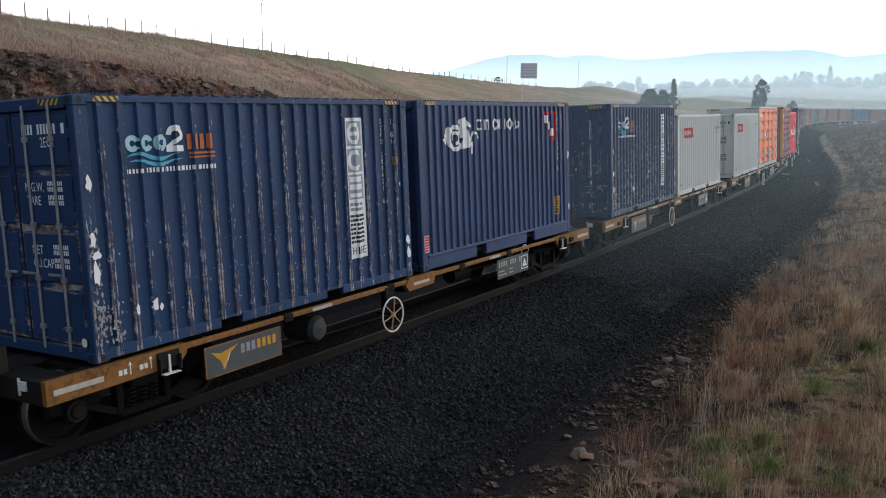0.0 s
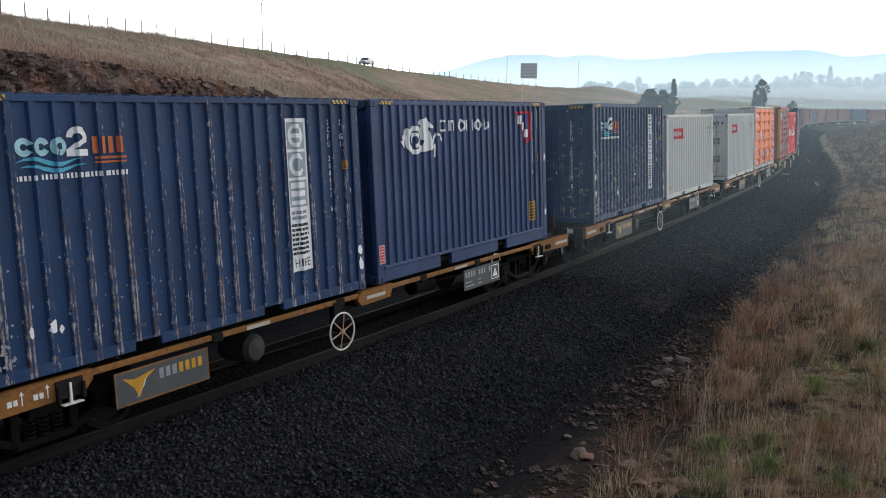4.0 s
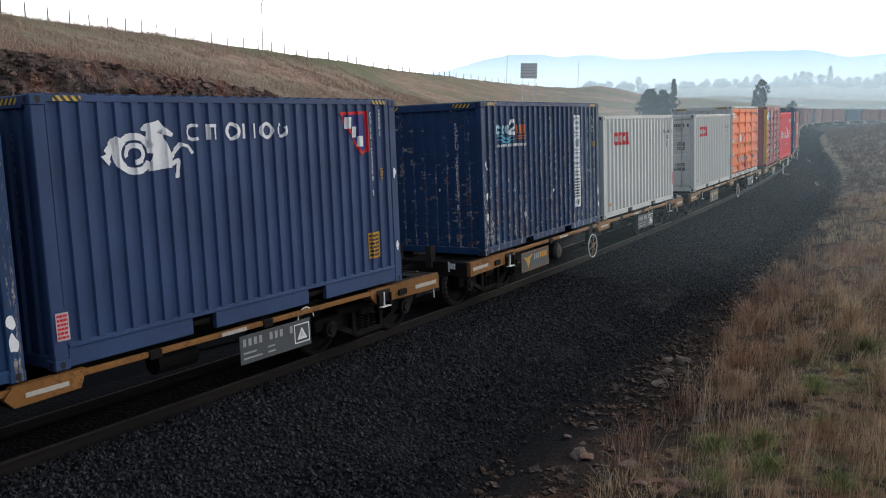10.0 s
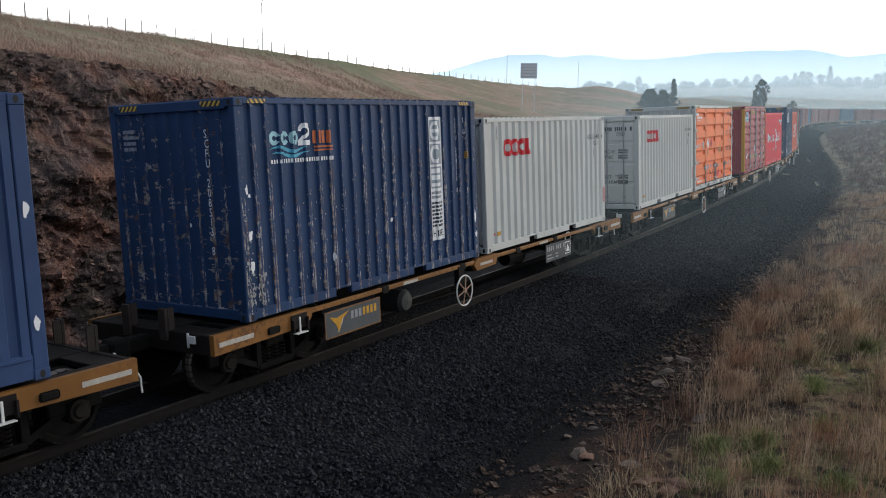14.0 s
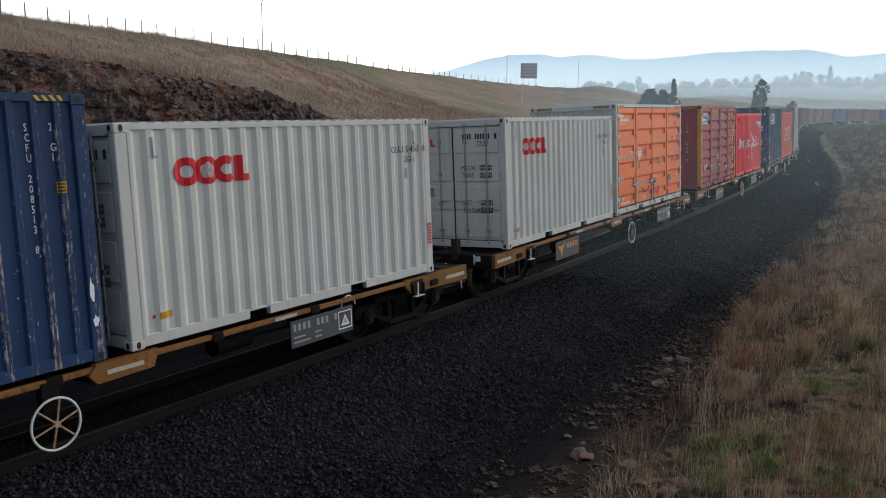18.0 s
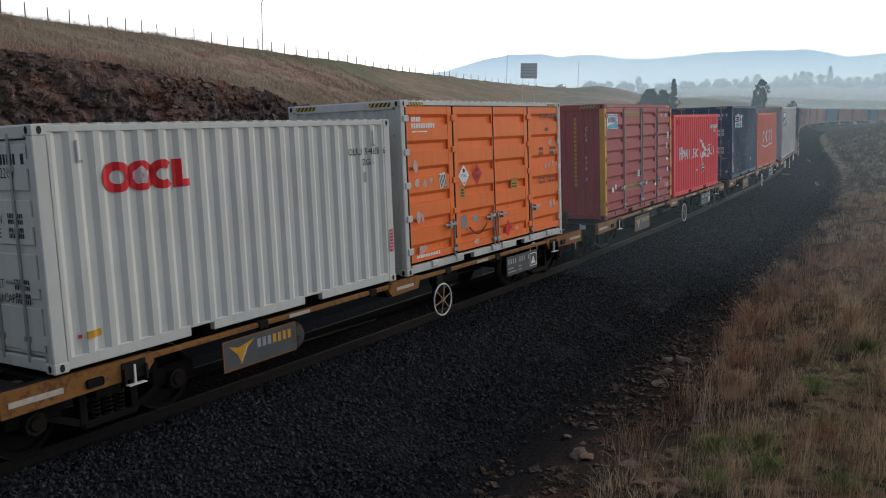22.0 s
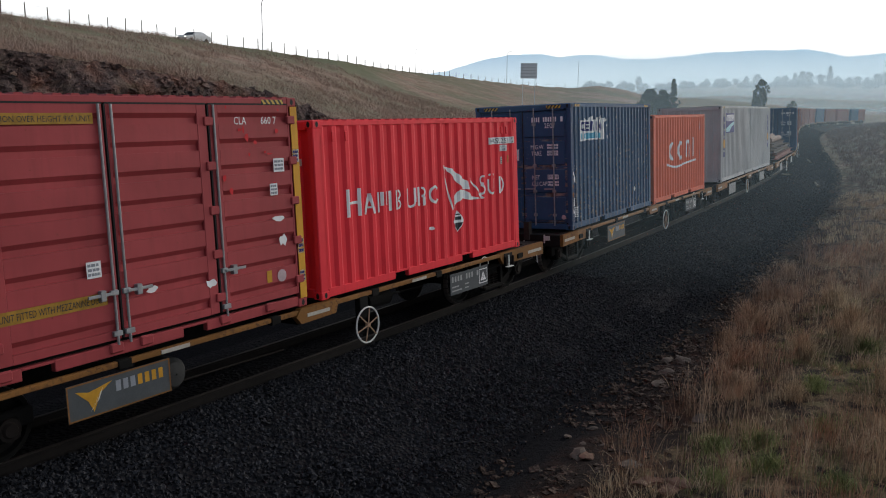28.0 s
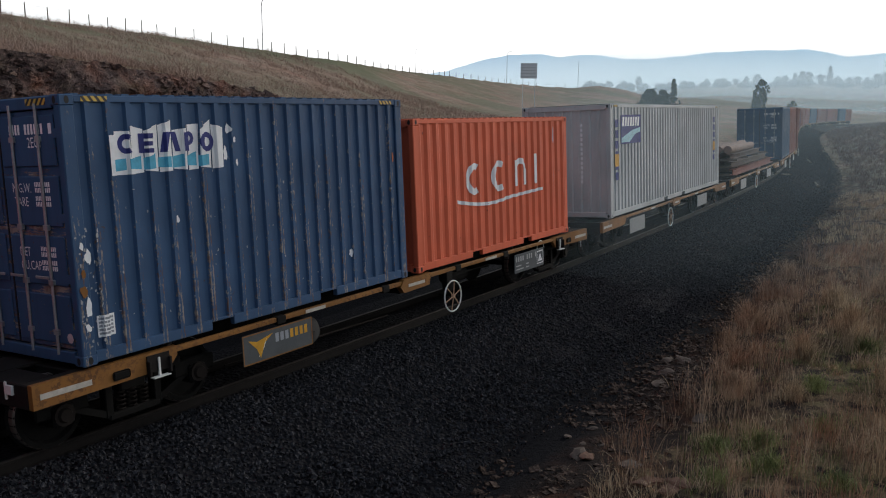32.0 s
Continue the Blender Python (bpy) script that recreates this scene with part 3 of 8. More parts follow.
def make_rail(n0, name="rail"):
    ss = np.concatenate([np.arange(-40, 60, 1.0), np.arange(60, 300, 3.0)])
    web = [(-0.065, -0.16), (0.065, -0.16), (0.065, -0.145), (0.012, -0.125), (0.012, -0.04), (0.033, -0.03), (0.033, -0.006), (-0.033, -0.006), (-0.033, -0.03), (-0.012, -0.04), (-0.012, -0.125), (-0.065, -0.145)]
    head = [(-0.031, -0.0055), (0.031, -0.0055), (0.024, 0.0), (-0.024, 0.0)]
    rail = tagged(new(name), "rusty steel rail with a polished running head", "rail", "rails of the track", "structure")
    for nm, sec, mat in (("web", web, M["rail"]), ("running_head", head, M["railhead"])):
        rings = [on_track(np.full(len(sec), s), [n0 + p[0] for p in sec], [p[1] for p in sec]) for s in ss]
        part(nm, Build().strip(sec, rings), mat, rail)
    return rail


make_rail(0.57)
make_rail(-0.57)


# ---- containers ----
LEN, WID = 6.058, 2.438
HALF = WID / 2
LOW_RIB = (0.2854, 0.1427)      # pitch and start of the ribs of the low containers


def rib_depth(x, pitch, x0):
    """How far the corrugated wall lies behind its outer face at x."""
    p = ((x - x0) / pitch) % 1.0
    p = abs(p - 0.5)
    if 0.24 < pitch < 0.26:
        return 0.036 * min(max((p - 0.12) / 0.09, 0), 1)
    if pitch > 0.28:
        return 0.036 * min(max((p - 0.13) / 0.22, 0), 1)
    return 0.032 * min(max((p - 0.20) / 0.08, 0), 1)


def rib_breaks(pitch, x0, a, b):
    out, k = [a], math.floor((a - x0) / pitch) - 1
    while x0 + k * pitch < b:
        for q in ((0.29, 0.38, 0.62, 0.71) if 0.24 < pitch < 0.26 else (0.15, 0.37, 0.63, 0.85) if pitch > 0.28 else (0.22, 0.30, 0.70, 0.78)):
            x = x0 + (k + q) * pitch
            if a < x < b:
                out.append(x)
        k += 1
    return out + [b]


def corrugated(a, b, z0, z1, pitch, x0=0.0):
    """A corrugated sheet in the plane y = 0 whose outer face looks to -y."""
    xs = rib_breaks(pitch, x0, a, b)
    bld = Build()
    v = []
    for x in xs:
        d = rib_depth(x, pitch, x0)
        v += [(x, d, z0), (x, d, z1)]
    bld.add(v, [(2 * i, 2 * i + 2, 2 * i + 3, 2 * i + 1) for i in range(len(xs) - 1)])
    back = [(x, 0.05, z) for x in (a, b) for z in (z0, z1)]
    return bld.add(back, [(1, 3, 2, 0)])


def flat_shape(polys):
    """Plane polygons (x, z) in the plane y = 0."""
    bld = Build()
    for p in polys:
        bld.add([(x, 0, z) for x, z in p], [tuple(range(len(p)))])
    return bld


def rect(x0, x1, z0, z1, lean=0.0):
    return [(x0, z0), (x1, z0), (x1 + lean, z1), (x0 + lean, z1)]


def ring(cx, cz, ro, ri, a0=0.0, a1=360.0, steps=24, sx=1.0):
    pts = []
    for i in range(steps):
        t0, t1 = radians(a0 + (a1 - a0) * i / steps), radians(a0 + (a1 - a0) * (i + 1) / steps)
        pts.append([(cx + sx * ro * math.cos(t0), cz + ro * math.sin(t0)), (cx + sx * ro * math.cos(t1), cz + ro * math.sin(t1)),
                    (cx + sx * ri * math.cos(t1), cz + ri * math.sin(t1)), (cx + sx * ri * math.cos(t0), cz + ri * math.sin(t0))])
    return pts


def disc(cx, cz, r, sx=1.0, steps=20):
    return [[(cx + sx * r * math.cos(2 * math.pi * i / steps), cz + r * math.sin(2 * math.pi * i / steps)) for i in range(steps)]]


def swoosh(pts, w):
    """A ribbon along points, w wide in the middle and pointed at its ends."""
    n = len(pts)
    out = []
    for i in range(n - 1):
        a, b = pts[i], pts[i + 1]
        wa, wb = w * math.sin(math.pi * (i + 0.15) / (n - 0.7)), w * math.sin(math.pi * (i + 1.15) / (n - 0.7)) if i < n - 2 else w * 0.1
        out.append([(a[0], a[1] - wa / 2), (b[0], b[1] - wb / 2), (b[0], b[1] + wb / 2), (a[0], a[1] + wa / 2)])
    return out


def letters(text, size, x, z, width=None):
    """Mesh of flat letters that stand in the plane y = 0, their lower left at (x, z)."""
    cu = bpy.data.curves.new("letters", "FONT")
    cu.body, cu.size, cu.fill_mode, cu.resolution_u = text, size * 1.38, "FRONT", 2
    ob = bpy.data.objects.new("letters", cu)
    me = bpy.data.meshes.new_from_object(ob)
    bpy.data.objects.remove(ob)
    co = np.empty(len(me.vertices) * 3, np.float32)
    me.vertices.foreach_get("co", co)
    co = co.reshape(-1, 3)
    if not width:
        co[:, 0] *= 0.76
    else:
        co[:, 0] *= width / max(co[:, 0].max() - co[:, 0].min(), 1e-6)
    me.vertices.foreach_set("co", np.stack([co[:, 0] + x, 0 * co[:, 0], co[:, 1] + z], 1).astype(np.float32).ravel())
    return me


def column_letters(text, size, x, z, step):
    """Letters one below the other."""
    bld = Build()
    for i, c in enumerate(text):
        if c == " ":
            continue
        me = letters(c, size, x, z - i * step)
        bld.add([v.co[:] for v in me.vertices], [tuple(p.vertices) for p in me.polygons])
        bpy.data.meshes.remove(me)
    return bld


def decal(name, shape, material, parent, label="", side=None, lift=0.003, turn=None):
    """A flat marking laid on a wall: side gives (pitch, x0) of the ribs that it follows; turn places it on another face."""
    me = shape.mesh(name) if isinstance(shape, Build) else shape
    bm = bmesh.new()
    bm.from_mesh(me)
    if side:
        xs = [v.co.x for v in bm.verts]
        for x in rib_breaks(*side, min(xs), max(xs))[1:-1]:
            bmesh.ops.bisect_plane(bm, geom=bm.verts[:] + bm.edges[:] + bm.faces[:], plane_co=(x, 0, 0), plane_no=(1, 0, 0))
        for v in bm.verts:
            v.co.y = rib_depth(v.co.x, *side) - lift
    else:
        for v in bm.verts:
            v.co.y = -lift
    for v in bm.verts:
        v.co.y -= HALF if turn is None else 0
    if turn is not None:
        bm.transform(turn)
    bm.to_mesh(me)
    bm.free()
    ob = part(name, me, material, parent, label)
    if any(w in name for w in ("writing", "data", "lettering", "shape", "emblem", "web_line", "mark")):
        tagged(ob, kind="stuff")
    return ob


def front_face(x):
    """Turns a plane marking onto the end face that looks to -x; its x runs from +y to -y."""
    return Matrix(((0, 1, 0, x), (-1, 0, 0, 0), (0, 0, 1, 0), (0, 0, 0, 1)))


def castings(c, length, h, mat):
    hl = length / 2
    for x in (-hl, hl):
        for y in (-HALF, HALF):
            for z in (0, h):
                sx, sy, sz = (1 if x < 0 else -1), (1 if y < 0 else -1), (1 if z == 0 else -1)

                def shape():
                    b = Build()
                    b.box(min(x, x + sx * 0.178), max(x, x + sx * 0.178), min(y, y + sy * 0.162), max(y, y + sy * 0.162), min(z, z + sz * 0.118), max(z, z + sz * 0.118), 0.012)
                    return b
                cast = part("corner_casting", shape, mat, c, key=("cast", x, y, z))
                cx, cz = x + sx * 0.089, z + sz * 0.059

                # Flat black discs paint the shade of the casting's holes.
                if y < 0:
                    part("aperture_shade", lambda: Build().add([(cx + 0.03 * math.cos(t), y - 0.002, cz + 0.042 * math.sin(t)) for t in np.linspace(0, 2 * math.pi, 12, endpoint=False)], [tuple(range(12))]), M["rubber"], cast, key=("hole", x, y, z))
                if x < 0:
                    part("aperture_shade", lambda: Build().add([(x - 0.002, y + sy * 0.081 + 0.03 * math.cos(t), cz + 0.042 * math.sin(t)) for t in np.linspace(0, 2 * math.pi, 12, endpoint=False)], [tuple(range(12))]), M["rubber"], cast, key=("endhole", x, y, z))


def frame_of(c, length, h, mat, rail_h=0.15, pockets=True, post=0.17):
    """Posts, rails, castings and fork pockets of a container whose base is at z = 0."""
    hl = length / 2
    for x in (-hl, hl):
        for y in (-HALF, HALF):
            sx, sy = (1 if x < 0 else -1), (1 if y < 0 else -1)
            part("corner_post", lambda: Build().box(min(x + sx * 0.004, x + sx * post), max(x + sx * 0.004, x + sx * post), min(y + sy * 0.006, y + sy * 0.11), max(y + sy * 0.006, y + sy * 0.11), 0.11, h - 0.11, 0.012), mat, c, key=("post", x, y, h, post))
    for y, sy in ((-HALF, 1), (HALF, -1)):
        part("top_rail", lambda: Build().box(-hl + 0.17, hl - 0.17, min(y + sy * 0.008, y + sy * 0.07), max(y + sy * 0.008, y + sy * 0.07), h - 0.085, h - 0.012, 0.008), mat, c, key=("toprail", y, length, h))

        cuts = [-hl + 0.17, -1.205, -0.845, 0.845, 1.205, hl - 0.17] if pockets else [-hl + 0.17, hl - 0.17]
        for a, e in zip(cuts[::2], cuts[1::2]):
            part("bottom_rail", lambda: Build().box(a, e, min(y + sy * 0.01, y + sy * 0.09), max(y + sy * 0.01, y + sy * 0.09), 0.02, rail_h, 0.008), mat, c, key=("lowrail", y, a, e, rail_h))
        if pockets:
            for a, e in ((-1.205, -0.845), (0.845, 1.205)):
                part("fork_pocket", lambda: Build().box(a, e, min(y + sy * 0.012, y + sy * 0.09), max(y + sy * 0.012, y + sy * 0.09), rail_h - 0.03, rail_h, 0.004), mat, c, key=("pocket", y, a, rail_h))
    for x, sx in ((-hl, 1), (hl, -1)):
        part("end_header", lambda: Build().box(min(x + sx * 0.008, x + sx * 0.1), max(x + sx * 0.008, x + sx * 0.1), -HALF + 0.16, HALF - 0.16, h - 0.14, h - 0.012, 0.008), mat, c, key=("header", x, h))
        part("end_sill", lambda: Build().box(min(x + sx * 0.008, x + sx * 0.1), max(x + sx * 0.008, x + sx * 0.1), -HALF + 0.16, HALF - 0.16, 0.02, 0.15, 0.008), mat, c, key=("endsill", x))
    castings(c, length, h, mat)
    part("floor", lambda: Build().box(-hl + 0.1, hl - 0.1, -HALF + 0.09, HALF - 0.09, 0.10, 0.16), M["deck"], c, key=("floor", length))

    def roof():
        b = Build()
        xs = rib_breaks(0.21, 0, -hl + 0.1, hl - 0.1)
        v = []
        for x in xs:
            d = rib_depth(x, 0.21, 0) * 0.7
            v += [(x, -HALF + 0.012, h + 0.008 - d), (x, HALF - 0.012, h + 0.008 - d)]
        b.add(v, [(2 * i + 1, 2 * i, 2 * i + 2, 2 * i + 3) for i in range(len(xs) - 1)])
        for y, z0 in ((-HALF + 0.012, 0), (HALF - 0.012, 1)):
            edge = [q for k in range(len(xs)) for q in (v[2 * k + z0], (xs[k], y, h - 0.05))]
            b.add(edge, [(2 * k, 2 * k + 1, 2 * k + 3, 2 * k + 2) for k in range(len(xs) - 1)])
        return b.box(-hl + 0.1, hl - 0.1, -HALF + 0.05, HALF - 0.05, h - 0.07, h - 0.05)
    part("roof", roof, mat, c, key=("roof", length, h))


def end_wall(c, length, h, mat, front=True):
    """Corrugated blind end wall."""
    hl = length / 2
    x = -hl if front else hl

    def shape():
        b = corrugated(-HALF + 0.1, HALF - 0.1, 0.14, h - 0.12, 0.25, 0.0)
        b.v = [(x + (p[1] + 0.03) * (1 if front else -1), -p[0] if front else p[0], p[2]) for p in b.v]
        return b
    part("end_wall", shape, mat, c, key=("endwall", x, h))


def doors(c, length, h, mat, front=True):
    """Two door leaves with their locking bars, handles and hinges, on the end face."""
    hl = length / 2
    x0, o = (-hl, 1) if front else (hl, -1)
    for side in (-1, 1):
        def leaf():
            b = Build()
            y0, y1 = (0.012, HALF - 0.12) if side > 0 else (-HALF + 0.12, -0.012)
            z0, z1 = 0.17, h - 0.15
            return b.box(min(x0 + o * 0.045, x0 + o * 0.08), max(x0 + o * 0.045, x0 + o * 0.08), y0, y1, z0, z1, 0.006)
        leaf_ob = part("door", leaf, mat, c, key=("door", x0, side, h))
        for i in range(4):
            y0, y1 = (0.062, HALF - 0.17) if side > 0 else (-HALF + 0.17, -0.062)
            a, e = 0.17 + (h - 0.32) * (i + 0.08) / 4, 0.17 + (h - 0.32) * (i + 0.92) / 4
            part("pressed_panel", lambda: Build().box(min(x0 + o * 0.022, x0 + o * 0.046), max(x0 + o * 0.022, x0 + o * 0.046), y0, y1, a, e, 0.011), mat, leaf_ob, key=("doorpanel", x0, side, h, i))
        part("door_seal", lambda: Build().box(min(x0 + o * 0.04, x0 + o * 0.07), max(x0 + o * 0.04, x0 + o * 0.07), min(side * 0.0, side * 0.012), max(side * 0.0, side * 0.012), 0.17, h - 0.15), M["rubber"], leaf_ob, key=("doorseal", x0, side, h))
        for k in (0.30, 0.78):
            y = side * k

            def bar():
                b = Build().tube((x0 + o * 0.006, y, 0.10), (x0 + o * 0.006, y, h - 0.08), 0.017, sides=8)
                for z in (0.35, 0.9, 1.5, h - 0.45):
                    b.box(min(x0 - o * 0.008, x0 + o * 0.03), max(x0 - o * 0.008, x0 + o * 0.03), y - 0.045, y + 0.045, z - 0.03, z + 0.03, 0.004)
                return b
            part("locking_bar", bar, M["steel"], leaf_ob, "grey steel locking bar", key=("bar", x0, y, h))
            part("handle", lambda: Build().box(min(x0 - o * 0.03, x0 - o * 0.012), max(x0 - o * 0.03, x0 - o * 0.012), min(y, y - side * 0.24), max(y, y - side * 0.24), 0.94, 0.97, 0.004), M["steel"], leaf_ob, key=("handle", x0, y))
        for z in (0.35, 0.95, 1.6, h - 0.4):
            part("hinge", lambda: Build().box(min(x0 + o * 0.01, x0 + o * 0.05), max(x0 + o * 0.01, x0 + o * 0.05), min(side * (HALF - 0.17), side * (HALF - 0.06)), max(side * (HALF - 0.17), side * (HALF - 0.06)), z - 0.05, z + 0.05, 0.006), mat, leaf_ob, key=("hinge", x0, side, z))


def box_container(label, mat, h=2.896, length=LEN, pitch=0.2754, rail_h=0.15, front_doors=False, hazard=True, frame_mat=None, rib_start=0.0):
    """A corrugated shipping container; its base is at z = 0, x runs to the rear."""
    c = thing("shipping_container", label, "container", "containers on the train")
    hl = length / 2
    frame_of(c, length, h, frame_mat or mat, rail_h)
    for y in (-1, 1):
        def wall():
            b = corrugated(-hl + 0.17, hl - 0.17, rail_h - 0.01, h - 0.08, pitch, rib_start)
            b.v = [(p[0], (p[1] + 0.008 - HALF) * (1 if y < 0 else -1), p[2]) for p in b.v]
            if y > 0:
                b.f = [tuple(reversed(f)) for f in b.f]
            return b
        part("side_wall", wall, mat, c, key=("side", length, h, pitch, rail_h, rib_start, y))
    if front_doors:
        doors(c, length, h, mat, True)
        end_wall(c, length, h, mat, False)
    else:
        end_wall(c, length, h, mat, True)
        doors(c, length, h, mat, False)
    if hazard and h > 2.7:
        for x in (-hl + 0.42, hl - 0.42):
            part("hazard_stripe", lambda: Build().box(x - 0.16, x + 0.16, -HALF + 0.004, -HALF + 0.02, h - 0.075, h - 0.018), M["hazard"], c, "black and yellow striped height warning", key=("hz", x, h))
        for y in (-HALF + 0.42, HALF - 0.42):
            part("hazard_stripe", lambda: Build().box(-hl + 0.004, -hl + 0.02, y - 0.18, y + 0.18, h - 0.10, h - 0.03), M["hazard"], c, "black and yellow striped height warning", key=("hzf", y, h))
    return c


# ---- wagons ----
AXLES = (-6.48, -4.60, 4.60, 6.48)
WHEEL_R = 0.42


def bogie(w, xm, near=True):
    """One four-wheeled bogie under a wagon; returns its wheelsets."""
    def side_frames():
        b = Build()
        for y in (-0.80, 0.80):
            b.box(xm - 1.25, xm - 0.6, y - 0.06, y + 0.06, 0.40, 0.60, 0.02)
            b.box(xm + 0.6, xm + 1.25, y - 0.06, y + 0.06, 0.40, 0.60, 0.02)
            # arched top member, two columns, and the basket under the springs
            b.box(xm - 0.72, xm + 0.72, y - 0.06, y + 0.06, 0.56, 0.68, 0.02)
            for e in (-1, 1):
                b.box(xm + e * 0.34 - 0.05, xm + e * 0.34 + 0.05, y - 0.06, y + 0.06, 0.20, 0.58, 0.01)
                b.add([(xm + e * 0.30, q, z) for q in (y - 0.05, y + 0.05) for z in (0.16, 0.25)] + [(xm + e * 0.86, q, z) for q in (y - 0.05, y + 0.05) for z in (0.42, 0.50)],
                      [(0, 1, 5, 4), (2, 6, 7, 3), (1, 3, 7, 5), (0, 4, 6, 2)])
            b.box(xm - 0.36, xm + 0.36, y - 0.07, y + 0.07, 0.15, 0.24, 0.02)
        b.box(xm - 0.18, xm + 0.18, -0.85, 0.85, 0.45, 0.68, 0.02)
        return b
    frame = part("bogie", side_frames, M["under"], w, "oily black cast-steel bogie", key=("bogie", xm))
    sets = []
    for ax in (xm - 0.94, xm + 0.94):
        def wheels():
            b = Build()
            for y, o in ((-0.5335, -1), (0.5335, 1)):
                b.lathe((0, y, 0), [(0.06, o * 0.11), (0.12, o * 0.10), (0.16, o * 0.055), (0.33, o * 0.045), (0.355, o * 0.105), (WHEEL_R - 0.01, o * 0.10), (WHEEL_R, o * 0.08), (WHEEL_R, o * 0.0), (WHEEL_R + 0.028, -o * 0.02), (WHEEL_R + 0.02, -o * 0.035), (0.34, -o * 0.03), (0.06, -o * 0.05)], 28)
            return b.tube((0, -0.72, 0), (0, 0.72, 0), 0.06, sides=12)
        ws = part("wheelset", wheels, M["under"], frame, key="wheels", smooth=False)
        ws.location = (ax, 0, WHEEL_R)
        if near:
            for y, o in ((-0.5335, -1), (0.5335, 1)):
                part("bright_tread", lambda: Build().lathe((ax, y, WHEEL_R), [(WHEEL_R - 0.012, o * 0.103), (WHEEL_R + 0.002, o * 0.082), (WHEEL_R + 0.002, o * 0.002)], 28), M["tread"], frame, key=("rim", ax, y))
            for y in (-0.80, 0.80):
                part("axle_box", lambda: Build().box(ax - 0.13, ax + 0.13, y - 0.11, y + 0.11, 0.29, 0.53, 0.03), M["under"], frame, key=("axlebox", ax, y))
                part("bearing_cover", lambda: Build().lathe((ax, y + (-0.12 if y < 0 else 0.12), 0.42), [(0.0, -0.03 if y < 0 else 0.03), (0.07, -0.03 if y < 0 else 0.03), (0.09, 0.0), (0.125, 0.0), (0.125, 0.04 if y < 0 else -0.04)], 16), M["spring"], frame, "dull round bearing cover", key=("cover", ax, y))
        sets.append((ws, ax))
    if near:
        for y in (-0.80, 0.80):
            for dx in (-0.16, 0.0, 0.16):
                def spring():
                    b = Build()
                    for i in range(5):
                        b.lathe((xm + dx, y - 0.0, 0.24 + i * 0.05), [(0.05, 0.0), (0.068, 0.012), (0.05, 0.024), (0.05, 0.0)], 10, "z")
                    return b
                part("coil_spring", spring, M["spring"], frame, key=("spring", xm, dx, y))
    return sets


def wagon_plate(w, x0, x1, z0, z1, kind):
    """A board hung below the side sill."""
    y = -1.262
    b = part("name_board" if kind == "logo" else "number_board", lambda: Build().box(x0, x1, y, y + 0.012, z0, z1, 0.003), M["board" if kind != "blank" else "pale_board"], w,
             "grey board with an orange border and emblem" if kind == "logo" else "grey board with white lines of writing", key=("plate", x0, x1, z0, z1))
    turn = Matrix.Translation((0, y, 0))

    def lay(name, polys, mat):
        decal(name, flat_shape(polys), mat, b, turn=turn)
    if kind == "logo":
        e = 0.018
        lay("border", [rect(x0, x1, z0, z0 + e), rect(x0, x1, z1 - e, z1), rect(x0, x0 + e, z0 + e, z1 - e), rect(x1 - e, x1, z0 + e, z1 - e)], M["sill"])
        lay("emblem_tail", [[(x0 + 0.27, z0 + 0.06), (x0 + 0.38, z0 + 0.17), (x0 + 0.44, z1 - 0.10), (x0 + 0.40, z1 - 0.15)]], M["ivory"])
        lay("emblem", [[(x0 + 0.10, z1 - 0.08), (x0 + 0.26, z1 - 0.12), (x0 + 0.56, z1 - 0.06), (x0 + 0.40, z1 - 0.16), (x0 + 0.31, z0 + 0.05), (x0 + 0.25, z1 - 0.22)]], M["yellow_mark"])
        lay("grey_lettering", [rect(x0 + 0.60 + i * 0.095, x0 + 0.665 + i * 0.095, z1 - 0.20, z1 - 0.08) for i in range(3)], M["grey_mark"])
        lay("orange_lettering", [rect(x0 + 0.89 + i * 0.095, x0 + 0.95 + i * 0.095, z1 - 0.20, z1 - 0.08) for i in range(4)], M["yellow_mark"])
    elif kind == "number":
        lay("writing", [rect(x0 + 0.05 + i * 0.095, x0 + 0.105 + i * 0.095, z1 - 0.15, z1 - 0.05) for i in range(10) if i not in (4, 8)]
            + [rect(x0 + 0.05, x0 + 0.28, z0 + 0.13, z0 + 0.155), rect(x0 + 0.48, x0 + 0.62, z0 + 0.13, z0 + 0.155), rect(x0 + 0.05, x0 + 0.38, z0 + 0.06, z0 + 0.085), rect(x0 + 0.48, x0 + 0.62, z0 + 0.06, z0 + 0.085)], M["steel"])
        e, a, c = 0.016, x1 - 0.33, (x1 - 0.18)
        zb, zt = z0 + 0.06, z1 - 0.05
        lay("triangle_mark", [rect(a, x1 - 0.03, zb, zb + e), rect(a, x1 - 0.03, zt - e, zt), rect(a, a + e, zb, zt), rect(x1 - 0.03 - e, x1 - 0.03, zb, zt),
                              [(c - 0.10, zb + 0.05), (c + 0.10, zb + 0.05), (c, zt - 0.05)]], M["white"])
        lay("triangle_core", [[(c - 0.055, zb + 0.078), (c + 0.055, zb + 0.078), (c, zt - 0.095)]], M["board"])


